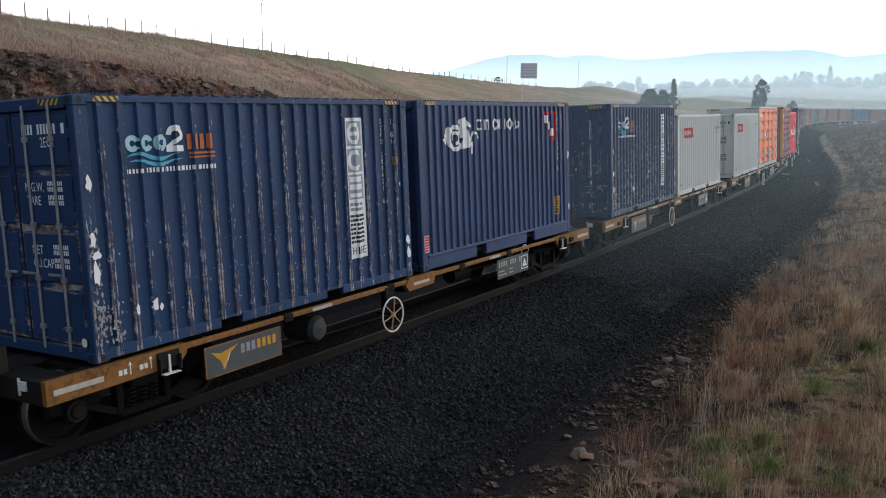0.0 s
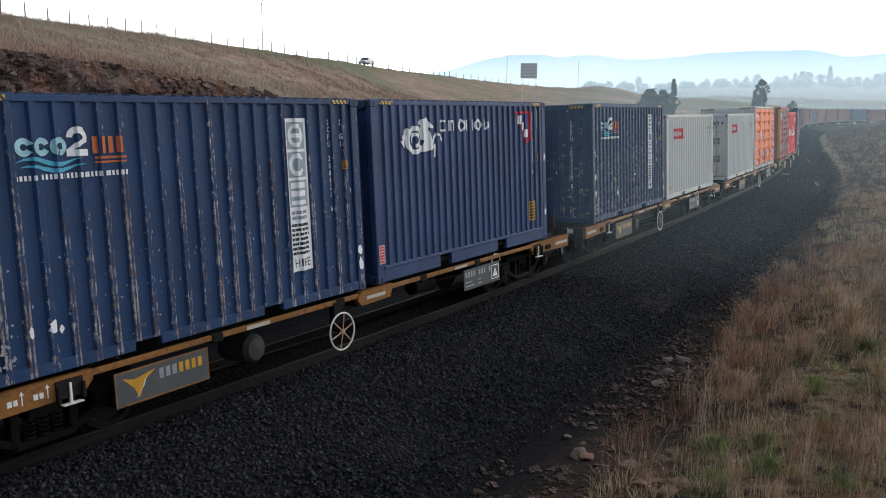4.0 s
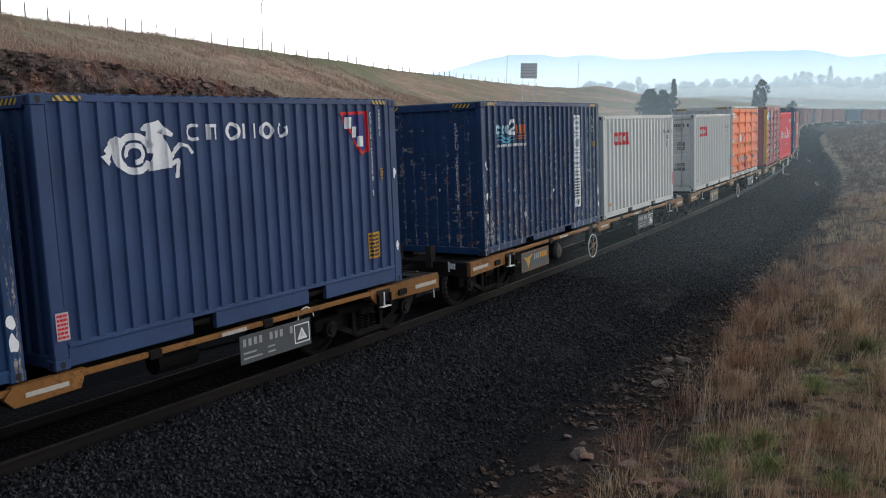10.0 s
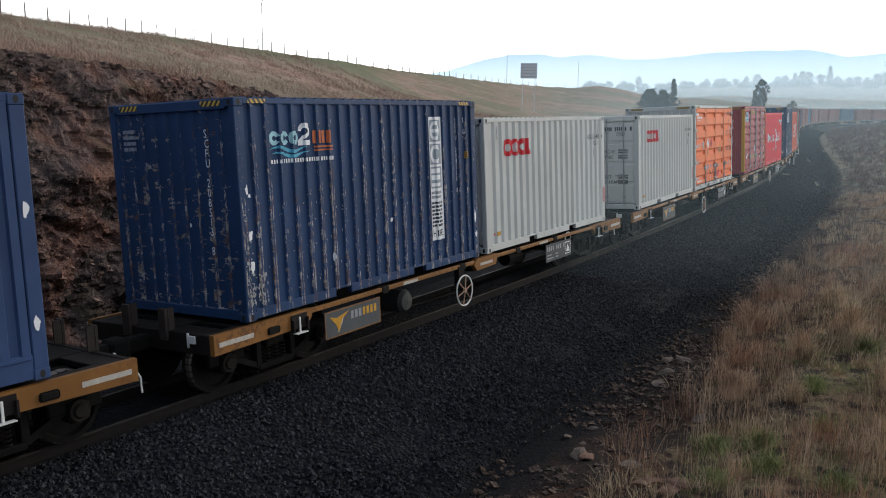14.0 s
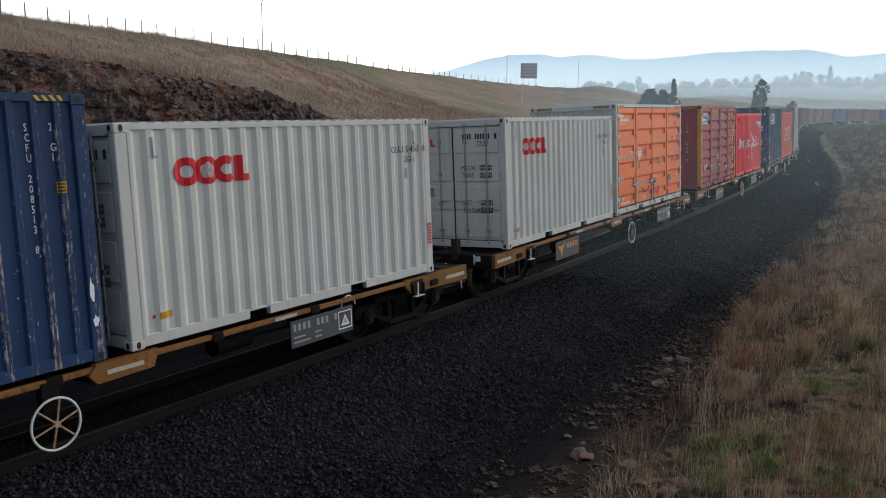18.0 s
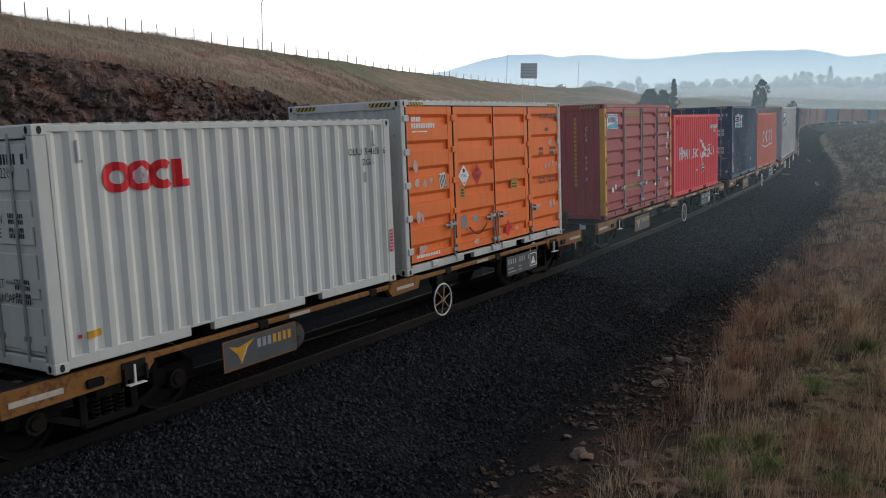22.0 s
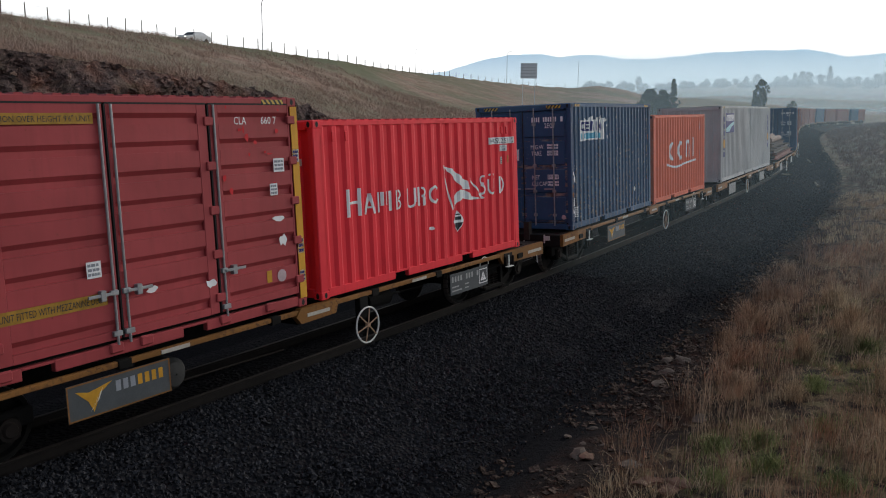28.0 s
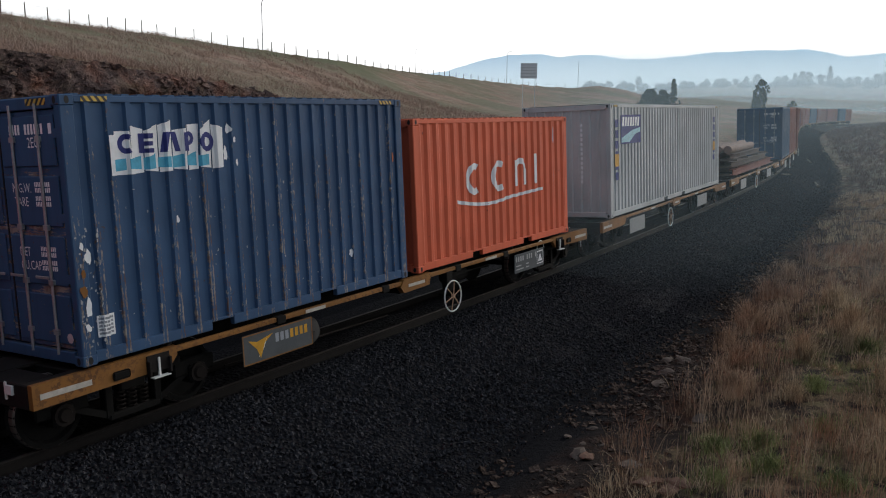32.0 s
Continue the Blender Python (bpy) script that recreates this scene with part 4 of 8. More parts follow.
def hand_wheel(w, x, z):
    y = -1.30
    def shape():
        b = Build()
        n = 32
        for i in range(n):
            t0, t1 = 2 * math.pi * i / n, 2 * math.pi * (i + 1) / n
            b.tube((x + 0.275 * math.cos(t0), y, z + 0.275 * math.sin(t0)), (x + 0.275 * math.cos(t1), y, z + 0.275 * math.sin(t1)), 0.0135, sides=8, caps=False)
        return b
    hw = part("hand_brake_wheel", shape, M["ivory"], w, "white six-spoked hand brake wheel", key=("wheel", x, z))
    for i in range(6):
        t = math.pi * i / 3 + 0.3
        part("spoke", lambda: Build().tube((x + 0.03 * math.cos(t), y - 0.012, z + 0.03 * math.sin(t)), (x + 0.27 * math.cos(t), y, z + 0.27 * math.sin(t)), 0.011, sides=6), M["rusty_spoke"], hw, "rust-stained spoke", key=("spoke", x, z, i))
    part("hub", lambda: Build().tube((x, y - 0.03, z), (x, y + 0.02, z), 0.035, sides=12), M["rusty_spoke"], hw, key=("hub", x, z))
    part("shaft", lambda: Build().tube((x, y + 0.02, z), (x, y + 0.30, z), 0.018, sides=8).box(x - 0.10, x + 0.10, y + 0.05, y + 0.16, z + 0.1, z + 0.44, 0.01), M["under"], hw, key=("shaft", x, z))


def flat_wagon(label, wheel_x=-1.07, wheel_z=0.45, plate_x=-4.94, number_x=2.46, detail=2, arrows=False):
    """A skeletal container wagon; x to its rear, origin at rail level under its middle."""
    w = thing("container_wagon", label, "wagon", "wagons of the train")
    H = 7.02
    part("centre_sill", lambda: Build().box(-H + 0.1, H - 0.1, -0.30, 0.30, 0.62, 0.90, 0.02), M["under"], w, key="centre")
    for sgn in (-1, 1):
        xo, xi = sgn * H, sgn * (H - 1.72)
        a, e = min(xo, xi), max(xo, xi)
        # Black sheet added inside the open end frame for its shaded hollow.
        part("end_hollow_shade", lambda: Build().box(a + 0.02, e, -1.16, 1.16, 0.70, 0.74, 0.01), M["under"], w, "black sheet standing in for the shaded hollow of the end platform", key=("deck", sgn))
        for y0, y1 in ((-1.16, -0.98), (-0.30, 0.30), (0.98, 1.16)):
            part("deck_rim", lambda: Build().box(a + 0.02, e, y0, y1, 0.84, 0.915, 0.01), M["deck"], w, key=("rimlong", sgn, y0))
        for x0, x1 in ((min(xo, xo - sgn * 0.42), max(xo, xo - sgn * 0.42)), (min(xi, xi + sgn * 0.25), max(xi, xi + sgn * 0.25))):
            for y0, y1 in ((-0.98, -0.30), (0.30, 0.98)):
                part("deck_rim", lambda: Build().box(x0 + 0.02, x1 - 0.02, y0, y1, 0.845, 0.912, 0.01), M["deck"], w, key=("rimcross", sgn, x0, y0))
        part("headstock", lambda: Build().box(min(xo, xo - sgn * 0.09), max(xo, xo - sgn * 0.09), -1.16, 1.16, 0.66, 0.925, 0.012), M["deck"], w, key=("head", sgn))
        for y in (-1, 1):
            part("end_beam", lambda: Build().add(
                [(xo, y * 1.24, 0.67), (xi, y * 1.24, 0.70), (xi - sgn * 0.12, y * 1.24, 0.82), (xi - sgn * 0.12, y * 1.24, 0.93), (xo, y * 1.24, 0.93),
                 (xo, y * 1.165, 0.67), (xi, y * 1.165, 0.70), (xi - sgn * 0.12, y * 1.165, 0.82), (xi - sgn * 0.12, y * 1.165, 0.93), (xo, y * 1.165, 0.93)],
                [(0, 1, 2, 3, 4), (9, 8, 7, 6, 5)] + [(i, 5 + i, 5 + (i + 1) % 5, (i + 1) % 5) for i in range(5)]), M["sill"], w, "ochre painted end beam", key=("endbeam", sgn, y))
        part("reflector", lambda: Build().box(min(xo - sgn * 0.08, xo - sgn * 0.68), max(xo - sgn * 0.08, xo - sgn * 0.68), -1.246, -1.239, 0.765, 0.825), M["reflector"], w, "long white reflector strip", key=("refl", sgn))
        if arrows and sgn < 0:
            for ax in (xo + 1.02, xo + 1.30):
                decal("arrow_mark", flat_shape([rect(ax, ax + 0.014, 0.75, 0.86), [(ax - 0.018, 0.86), (ax + 0.032, 0.86), (ax + 0.007, 0.90)], rect(ax - 0.15, ax - 0.10, 0.77, 0.83), rect(ax - 0.085, ax - 0.04, 0.77, 0.83)]), M["ivory"], w, "small white arrow and figures", turn=Matrix.Translation((0, -1.2405, 0)))
        if detail > 1:
            bx = xo - sgn * 1.55
            part("step", lambda: Build().box(bx - 0.015, bx + 0.015, -1.275, -1.245, 0.64, 0.86, 0.004).box(bx - 0.12, bx + 0.12, -1.32, -1.24, 0.632, 0.645, 0.003), M["ivory"], w, "whitened shunter's step", key=("step", sgn))
            part("step_bracket", lambda: Build().box(bx - 0.16, bx - 0.13, -1.30, -1.23, 0.66, 0.84, 0.004).box(bx + 0.13, bx + 0.16, -1.30, -1.23, 0.66, 0.84, 0.004).box(bx - 0.16, bx + 0.16, -1.262, -1.244, 0.70, 0.90, 0.004), M["deck"], w, key=("stepbr", sgn))
            if not (arrows and sgn < 0):
                part("lashing_ring", lambda: Build().box(xo - sgn * 1.05 - 0.11, xo - sgn * 1.05 + 0.11, -1.262, -1.24, 0.73, 0.83, 0.02), M["under"], w, key=("lash", sgn))
            part("coupler", lambda: Build().box(min(xo, xo + sgn * 0.42), max(xo, xo + sgn * 0.42), -0.10, 0.10, 0.66, 0.86, 0.03).box(min(xo + sgn * 0.38, xo + sgn * 0.56), max(xo + sgn * 0.38, xo + sgn * 0.56), -0.16, 0.13, 0.62, 0.90, 0.04), M["under"], w, "rusty black knuckle coupler", key=("coupler", sgn))
            for y in (-0.36, 0.36):
                part("end_post", lambda: Build().box(min(xo, xo + sgn * 0.05), max(xo, xo + sgn * 0.05), y - 0.07, y + 0.07, 0.80, 1.22, 0.01).box(min(xo, xo - sgn * 0.10), max(xo, xo - sgn * 0.10), y - 0.07, y - 0.05, 0.86, 1.22, 0.004), M["end_steel"], w, "rust-brown upright end post", key=("endpost", sgn, y))
            part("marker_bracket", lambda: Build().box(min(xo, xo + sgn * 0.03), max(xo, xo + sgn * 0.03), -0.92, -0.80, 0.80, 0.90, 0.004).box(min(xo, xo + sgn * 0.02), max(xo, xo + sgn * 0.02), -0.80, -0.77, 0.74, 0.93, 0.003), M["ivory"], w, "small whitened lamp bracket", key=("bracketlamp", sgn))

            def hose():
                b = Build()
                pts = [Vector((xo + sgn * 0.03, -0.95, 0.74)), Vector((xo + sgn * 0.14, -0.98, 0.72)), Vector((xo + sgn * 0.19, -0.99, 0.62)), Vector((xo + sgn * 0.19, -1.0, 0.44))]
                for p, q in zip(pts, pts[1:]):
                    b.tube(p, q, 0.012, sides=6)
                return b
            if sgn > 0:
                part("release_lever", hose, M["ivory"], w, "thin whitened bent lever", key=("lever", sgn))
    for y in (-1, 1):
        part("side_sill", lambda: Build().box(-H + 1.66, H - 1.66, min(y * 1.165, y * 1.235), max(y * 1.165, y * 1.235), 0.850, 0.915, 0.008), M["sill"], w, "thin ochre side sill", key=("sill", y))
        part("middle_bracket", lambda: Build().add(
            [(-0.52, y * 1.255, 0.72), (0.22, y * 1.255, 0.74), (0.30, y * 1.255, 0.94), (-0.52, y * 1.255, 0.94), (-0.62, y * 1.255, 0.83),
             (-0.52, y * 1.16, 0.72), (0.22, y * 1.16, 0.74), (0.30, y * 1.16, 0.94), (-0.52, y * 1.16, 0.94), (-0.62, y * 1.16, 0.83)],
            [(0, 1, 2, 3, 4), (9, 8, 7, 6, 5)] + [(i, 5 + i, 5 + (i + 1) % 5, (i + 1) % 5) for i in range(5)]), M["sill"], w, "ochre container support bracket", key=("bracket", y))
    part("reflector", lambda: Build().box(-0.40, 0.08, -1.262, -1.254, 0.80, 0.85), M["reflector"], w, key="midrefl")
    for x in (-2.9, 2.2):
        part("reflector", lambda: Build().box(x, x + 0.42, -1.242, -1.234, 0.858, 0.905), M["reflector"], w, key=("sillrefl", x))
    for x in (-6.3, -0.42, 0.12, 5.95):
        part("cross_bearer", lambda: Build().box(x - 0.1, x + 0.1, -1.16, 1.16, 0.70, 0.90, 0.01), M["under"], w, key=("bearer", x))
    if detail:
        wagon_plate(w, plate_x, plate_x + 1.34, 0.40, 0.80, "logo" if detail > 1 else "blank")
        wagon_plate(w, number_x, number_x + 1.32, 0.42, 0.80, "number" if detail > 1 else "blank")
        hand_wheel(w, wheel_x, wheel_z)
    if detail > 1:
        xc = number_x + 1.30
        rings = []
        for k in range(8):
            t = math.pi * k / 7
            rings.append([(xc + 0.16 * math.cos(t) + 0.010 * math.cos(a) * math.cos(t), -1.20 + 0.010 * math.sin(a), 0.78 + 0.16 * math.sin(t) + 0.010 * math.cos(a) * math.sin(t)) for a in np.linspace(0, 2 * math.pi, 6, endpoint=False)])
        part("brake_hose", Build().strip(rings[0], rings), M["ivory"], w, "pale looped brake hose", key=("hose", xc))
        part("air_tank", lambda: Build().lathe((-2.6, -0.78, 0.52), [(0.01, -0.32), (0.15, -0.30), (0.2, -0.24), (0.2, 0.24), (0.15, 0.30), (0.01, 0.32)], 18), M["tank"], w, "dusty grey cylindrical air reservoir", key="tank")
        for x in (-3.4, -1.0, 1.2, 3.0):
            part("sill_clip", lambda: Build().box(x - 0.09, x + 0.09, -1.25, -1.15, 0.815, 0.925, 0.01), M["under"], w, key=("clip", x))
        part("brake_cylinder", lambda: Build().tube((1.5, -0.75, 0.62), (2.1, -0.75, 0.62), 0.14, sides=14).tube((2.1, -0.75, 0.62), (3.4, -0.6, 0.55), 0.02, sides=6), M["under"], w, key="brakecyl")
        part("brake_rod", lambda: Build().tube((-4.2, -0.95, 0.40), (-0.6, -0.95, 0.34), 0.012, sides=6), M["spring"], w, key="brakerod")
    sets = bogie(w, -5.54, detail > 0) + bogie(w, 5.54, detail > 0)
    return w, sets


def side_door_container(label, mat, frame_mat, post_mat, h=2.896, rows=5, tall=False):
    """A container whose long side is four hinged door leaves with pressed panels."""
    c = thing("side_door_container", label, "container", "containers on the train")
    hl = LEN / 2
    frame_of(c, LEN, h, frame_mat, 0.15, True, 0.12)
    end_wall(c, LEN, h, frame_mat, True)
    end_wall(c, LEN, h, frame_mat, False)
    part("side_wall", lambda: Build().box(-hl + 0.1, hl - 0.1, HALF - 0.06, HALF - 0.01, 0.12, h - 0.06), frame_mat, c, key=("plainside", h))
    if post_mat is not frame_mat:
        for x, s in ((-hl, 1), (hl, -1)):
            part("post_face", lambda: Build().box(min(x + s * 0.0, x + s * 0.13), max(x + s * 0.0, x + s * 0.13), -HALF - 0.004, -HALF + 0.006, 0.12, h - 0.12, 0.002), post_mat, c, key=("postface", x, h))
            part("post_edge", lambda: Build().box(min(x - s * 0.004, x + s * 0.006), max(x - s * 0.004, x + s * 0.006), -HALF, -HALF + 0.13, 0.12, h - 0.12, 0.002), post_mat, c, key=("postedge", x, h))
    edges = [-hl + 0.13, -1.45, 0.0, 1.45, hl - 0.13]
    z0, z1 = 0.20, h - 0.10
    for k in range(4):
        a, e = edges[k] + 0.02, edges[k + 1] - 0.02

        def leaf():
            b = Build()
            b.box(a, e, -HALF + 0.05, -HALF + 0.075, z0, z1)
            if k in (0, 2):
                b.box(e - 0.15, e, -HALF + 0.006, -HALF + 0.05, z0, z1, 0.008)
                b.box(a, a + 0.03, -HALF + 0.006, -HALF + 0.05, z0, z1, 0.004)
            else:
                b.box(a, a + 0.15, -HALF + 0.006, -HALF + 0.05, z0, z1, 0.008)
                b.box(e - 0.03, e, -HALF + 0.006, -HALF + 0.05, z0, z1, 0.004)
            return b
        l0, l1 = (edges[k] + 0.05, edges[k + 1] - 0.17) if k in (0, 2) else (edges[k] + 0.17, edges[k + 1] - 0.05)

        def band(i):
            b = Build()
            zc = z0 + (z1 - z0) * i / rows
            ha = (z1 - z0) / rows * 0.30
            b0, b1 = max(z0, zc - ha), min(z1, zc + ha)
            # each band is a pressed step: a flat face with a sloping lower edge
            b.add([(l0, -HALF + 0.052, b0 - (0.06 if i else 0)), (l1, -HALF + 0.052, b0 - (0.06 if i else 0)), (l1, -HALF + 0.010, b0), (l0, -HALF + 0.010, b0), (l1, -HALF + 0.010, b1), (l0, -HALF + 0.010, b1), (l1, -HALF + 0.052, b1), (l0, -HALF + 0.052, b1)],
                  [(0, 1, 2, 3), (3, 2, 4, 5), (5, 4, 6, 7), (0, 3, 5, 7), (1, 6, 4, 2)])
            return b
        d = part("door", leaf, mat, c, key=("leaf", k, rows, h))
        for i in range(rows + 1):
            part("pressed_rib", band(i), mat, d, key=("band", k, rows, h, i))
        part("seal", lambda: Build().box(a - 0.022, a + 0.0, -HALF + 0.004, -HALF + 0.05, z0, z1).box(a, e, -HALF + 0.006, -HALF + 0.05, z1, z1 + 0.02), M["rubber"], d, "black rubber seal", key=("seal", k, h))
        xr = e - 0.06 if k < 2 else a + 0.06

        def rod():
            b = Build().tube((xr, -HALF - 0.012, z0 - 0.06), (xr, -HALF - 0.012, z1 if tall else z0 + 0.62), 0.016, sides=8)
            b.box(xr - 0.06, xr + 0.06, -HALF - 0.03, -HALF + 0.01, z0 + 0.04, z0 + 0.10, 0.006)
            b.box(xr - 0.05, xr + 0.05, -HALF - 0.03, -HALF + 0.01, z0 + 0.50, z0 + 0.56, 0.006)
            sgn = -1 if k < 2 else 1
            return b.box(min(xr, xr + sgn * 0.34), max(xr, xr + sgn * 0.34), -HALF - 0.045, -HALF - 0.022, z0 + 0.51, z0 + 0.545, 0.005).box(min(xr + sgn * 0.12, xr + sgn * 0.19), max(xr + sgn * 0.12, xr + sgn * 0.19), -HALF - 0.05, -HALF + 0.02, z0 + 0.46, z0 + 0.58, 0.006)
        part("locking_bar", rod, M["steel"], d, "grey steel locking bar and handle", key=("rod", k, h, tall))
        xh = a - 0.02 if k in (0, 1) else e + 0.02
        for z in np.linspace(z0 + 0.2, z1 - 0.2, 5):
            part("hinge", lambda: Build().box(xh - 0.075, xh + 0.075, -HALF - 0.02, -HALF + 0.03, z - 0.055, z + 0.055, 0.012), frame_mat if k in (0, 3) else mat, d, key=("shinge", k, round(z, 2), h))
    for x in (-2.2, -1.4, -0.1, 0.3, 1.5, 2.3):
        part("latch", lambda: Build().box(x - 0.09, x + 0.09, -HALF - 0.02, -HALF + 0.02, 0.05, 0.17, 0.02), frame_mat, c, key=("latch", x))
    for x in (-hl + 0.45, hl - 0.45):
        part("hazard_stripe", lambda: Build().box(x - 0.2, x + 0.2, -HALF + 0.002, -HALF + 0.008, h - 0.088, h - 0.03), M["hazard"], c, "black and yellow striped height warning", key=("hzs", x, h))
    for y in (-HALF + 0.42, HALF - 0.42):
        part("hazard_stripe", lambda: Build().box(-hl + 0.004, -hl + 0.02, y - 0.22, y + 0.22, h - 0.10, h - 0.03), M["hazard"], c, "black and yellow striped height warning", key=("hzf2", y, h))
    return c


# ---- the loads, one by one ----
CHIPS = np.random.RandomState(3)


def splat(cx, cz, rx, rz, steps=11):
    """An uneven torn patch."""
    return [(cx + rx * CHIPS.uniform(0.45, 1.1) * math.cos(2 * math.pi * i / steps), cz + rz * CHIPS.uniform(0.45, 1.1) * math.sin(2 * math.pi * i / steps)) for i in range(steps)]


def flakes(c, mat, spots, side=None, label="bare flaked patch of paint"):
    for cx, cz, rx, rz in spots:
        decal("worn_patch", flat_shape([splat(cx, cz, rx, rz)]), mat, c, label, side, 0.004)


def speckle(c, mat, x0, x1, z0, z1, count, size, side=None):
    """A crowd of small chips."""
    polys = [splat(CHIPS.uniform(x0, x1), CHIPS.uniform(z0, z1), size * CHIPS.uniform(0.3, 1.2), size * CHIPS.uniform(0.3, 2.0), 6) for _ in range(count)]
    ob = decal("paint_chips", flat_shape(polys), mat, c, "scattered chips down to pale primer", side, 0.0035)
    tagged(ob, kind="stuff")


def lines(x0, x1, z0, z1, rows, fill=0.6):
    """Rows of plain bars that stand for writing too small to read."""
    out = []
    step = (z1 - z0) / rows
    for r in range(rows):
        x = x0
        while x < x1 - 0.01:
            w = min((x1 - x0) * CHIPS.uniform(0.12, 0.4), x1 - x)
            out.append(rect(x, x + w * 0.86, z1 - (r + 1) * step + step * (1 - fill) / 2, z1 - (r + 1) * step + step * (1 + fill) / 2))
            x += w
    return out


def blocks(x0, x1, z0, z1, count, gap=0.25, lean=0.0):
    w = (x1 - x0) / count
    return [rect(x0 + i * w, x0 + (i + 1 - gap) * w, z0, z1, lean) for i in range(count)]


def sticker(c, x0, x1, z0, z1, base, ink=None, rows=4, side=None, label="small stuck-on label"):
    s = decal("label", flat_shape([rect(x0, x1, z0, z1)]), base, c, label, side, 0.004)
    if ink:
        e = 0.08 * (x1 - x0)
        decal("label_writing", flat_shape(lines(x0 + e, x1 - e, z0 + e, z1 - e, rows)), ink, s, "", side, 0.006)
    return s


def door_writing(c, hl, h, mat, code):
    """Weights and size code on the door that looks forward."""
    t = front_face(-hl + 0.022)
    for text, size, x, z in ((code, 0.115, 0.56, h - 0.54), ("M.G.W.", 0.105, 0.20, h - 1.02), ("TARE", 0.105, 0.22, h - 1.17), ("NET", 0.105, 0.22, h - 1.72), ("CU.CAP.", 0.105, 0.22, h - 1.87)):
        decal("door_writing", letters(text, size, x, z), mat, c, turn=t)
    polys = blocks(0.24, 0.46, h - 0.40, h - 0.29, 4, 0.35) + blocks(0.53, 0.88, h - 0.40, h - 0.29, 6, 0.35) + blocks(0.96, 1.03, h - 0.40, h - 0.29, 1, 0.2)
    for z in (h - 1.02, h - 1.17, h - 1.72, h - 1.87):
        polys += blocks(0.62, 0.76, z + 0.062, z + 0.112, 5, 0.35) + blocks(0.80, 0.90, z + 0.062, z + 0.112, 3, 0.3) + blocks(0.62, 0.76, z, z + 0.05, 5, 0.35) + blocks(0.80, 0.90, z, z + 0.05, 3, 0.3)
    decal("door_data", flat_shape(polys), mat, c, turn=t)


def blue_container(second):
    c = box_container("worn dark blue corrugated container with a torn logo and white strip" if not second else "dark blue corrugated container with scratched corners and white strip", M["blue"], 2.896, LEN, 0.2571, 0.15, not second)
    rib = (0.2571, 0.0)
    lift = dict(side=rib)
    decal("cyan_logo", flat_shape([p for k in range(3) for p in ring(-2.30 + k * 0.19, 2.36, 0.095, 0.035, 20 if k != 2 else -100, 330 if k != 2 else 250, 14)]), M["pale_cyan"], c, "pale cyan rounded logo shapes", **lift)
    decal("logo_numeral", flat_shape(ring(-1.70, 2.44, 0.12, 0.05, -30, 175, 12) + [rect(-1.83, -1.58, 2.25, 2.32), [(-1.83, 2.32), (-1.74, 2.32), (-1.58, 2.42), (-1.64, 2.44)]]), M["white"], c, "white curved logo shape", **lift)
    decal("orange_logo", flat_shape(blocks(-1.52, -1.12, 2.27, 2.45, 4, 0.4) + [rect(-1.50, -1.10, 2.21, 2.235), rect(-1.50, -1.10, 2.165, 2.185)]), M["orange_mark"], c, "faded orange logo bars", **lift)
    decal("wave_emblem", flat_shape(swoosh([(-2.40 + 0.09 * i, 2.21 + 0.035 * math.sin(i * 0.9)) for i in range(9)], 0.05) + swoosh([(-2.36 + 0.09 * i, 2.14 + 0.03 * math.sin(i * 0.9 + 0.6)) for i in range(9)], 0.045)), M["cyan_mark"], c, "two cyan wave strokes", **lift)
    decal("web_line", flat_shape(blocks(-2.42, -2.18, 2.025, 2.075, 5, 0.4) + blocks(-2.14, -1.42, 2.025, 2.08, 15, 0.42) + blocks(-1.40, -1.10, 2.025, 2.078, 6, 0.4)), M["white"], c, "line of white bars below the logo", **lift)
    strip = decal("white_strip", flat_shape([rect(1.43, 1.87, 0.50, 2.62)]), M["white"], c, "tall white strip with grey shapes and small writing", rib, 0.003)
    for z0, z1, k in ((2.20, 2.57, 0), (1.81, 2.16, 1), (1.40, 1.77, 2)):
        field = decal("grey_shape", flat_shape([rect(1.47, 1.83, z0, z1)]), M["pale_grey_mark"], strip, "", rib, 0.005)
        zm, r = (z0 + z1) / 2, (z1 - z0) / 2
        shape = (ring(1.65, zm, r * 0.88, r * 0.55, 0, 360, 14, 0.9) + [rect(1.56, 1.74, zm - 0.03, zm + 0.03)], ring(1.65, zm, r * 0.90, r * 0.52, 30, 330, 14, 0.95),
                 [rect(1.51, 1.79, z1 - 0.11, z1 - 0.03), rect(1.51, 1.79, zm - 0.04, zm + 0.04), rect(1.51, 1.79, z0 + 0.03, z0 + 0.09)])[k]
        decal("white_shape", flat_shape(shape), M["white"], strip, "", rib, 0.007)
    decal("grey_band", flat_shape(lines(1.50, 1.80, 1.21, 1.36, 2)), M["grey_mark"], strip, "", rib, 0.005)
    decal("small_writing", flat_shape(lines(1.48, 1.82, 0.72, 1.18, 7)), M["dark_mark"], strip, "", rib, 0.005)
    decal("hire_word", letters("HIRE", 0.12, 1.50, 0.56, 0.31), M["dark_mark"], strip, "dark capital letters", rib, 0.005)
    decal("number_column", column_letters("SCFU 208621 6" if not second else "SCFU 208513 8", 0.082, 2.33, 2.52, 0.104), M["white"], c, "white letters one below the other", rib)
    decal("size_code", column_letters("2 G1", 0.082, 2.60, 2.52, 0.104), M["white"], c, "white letters one below the other", rib)
    sticker(c, 2.63, 2.72, 1.87, 1.99, M["yellow_mark"], M["dark_mark"], 3, rib, "small yellow plate")
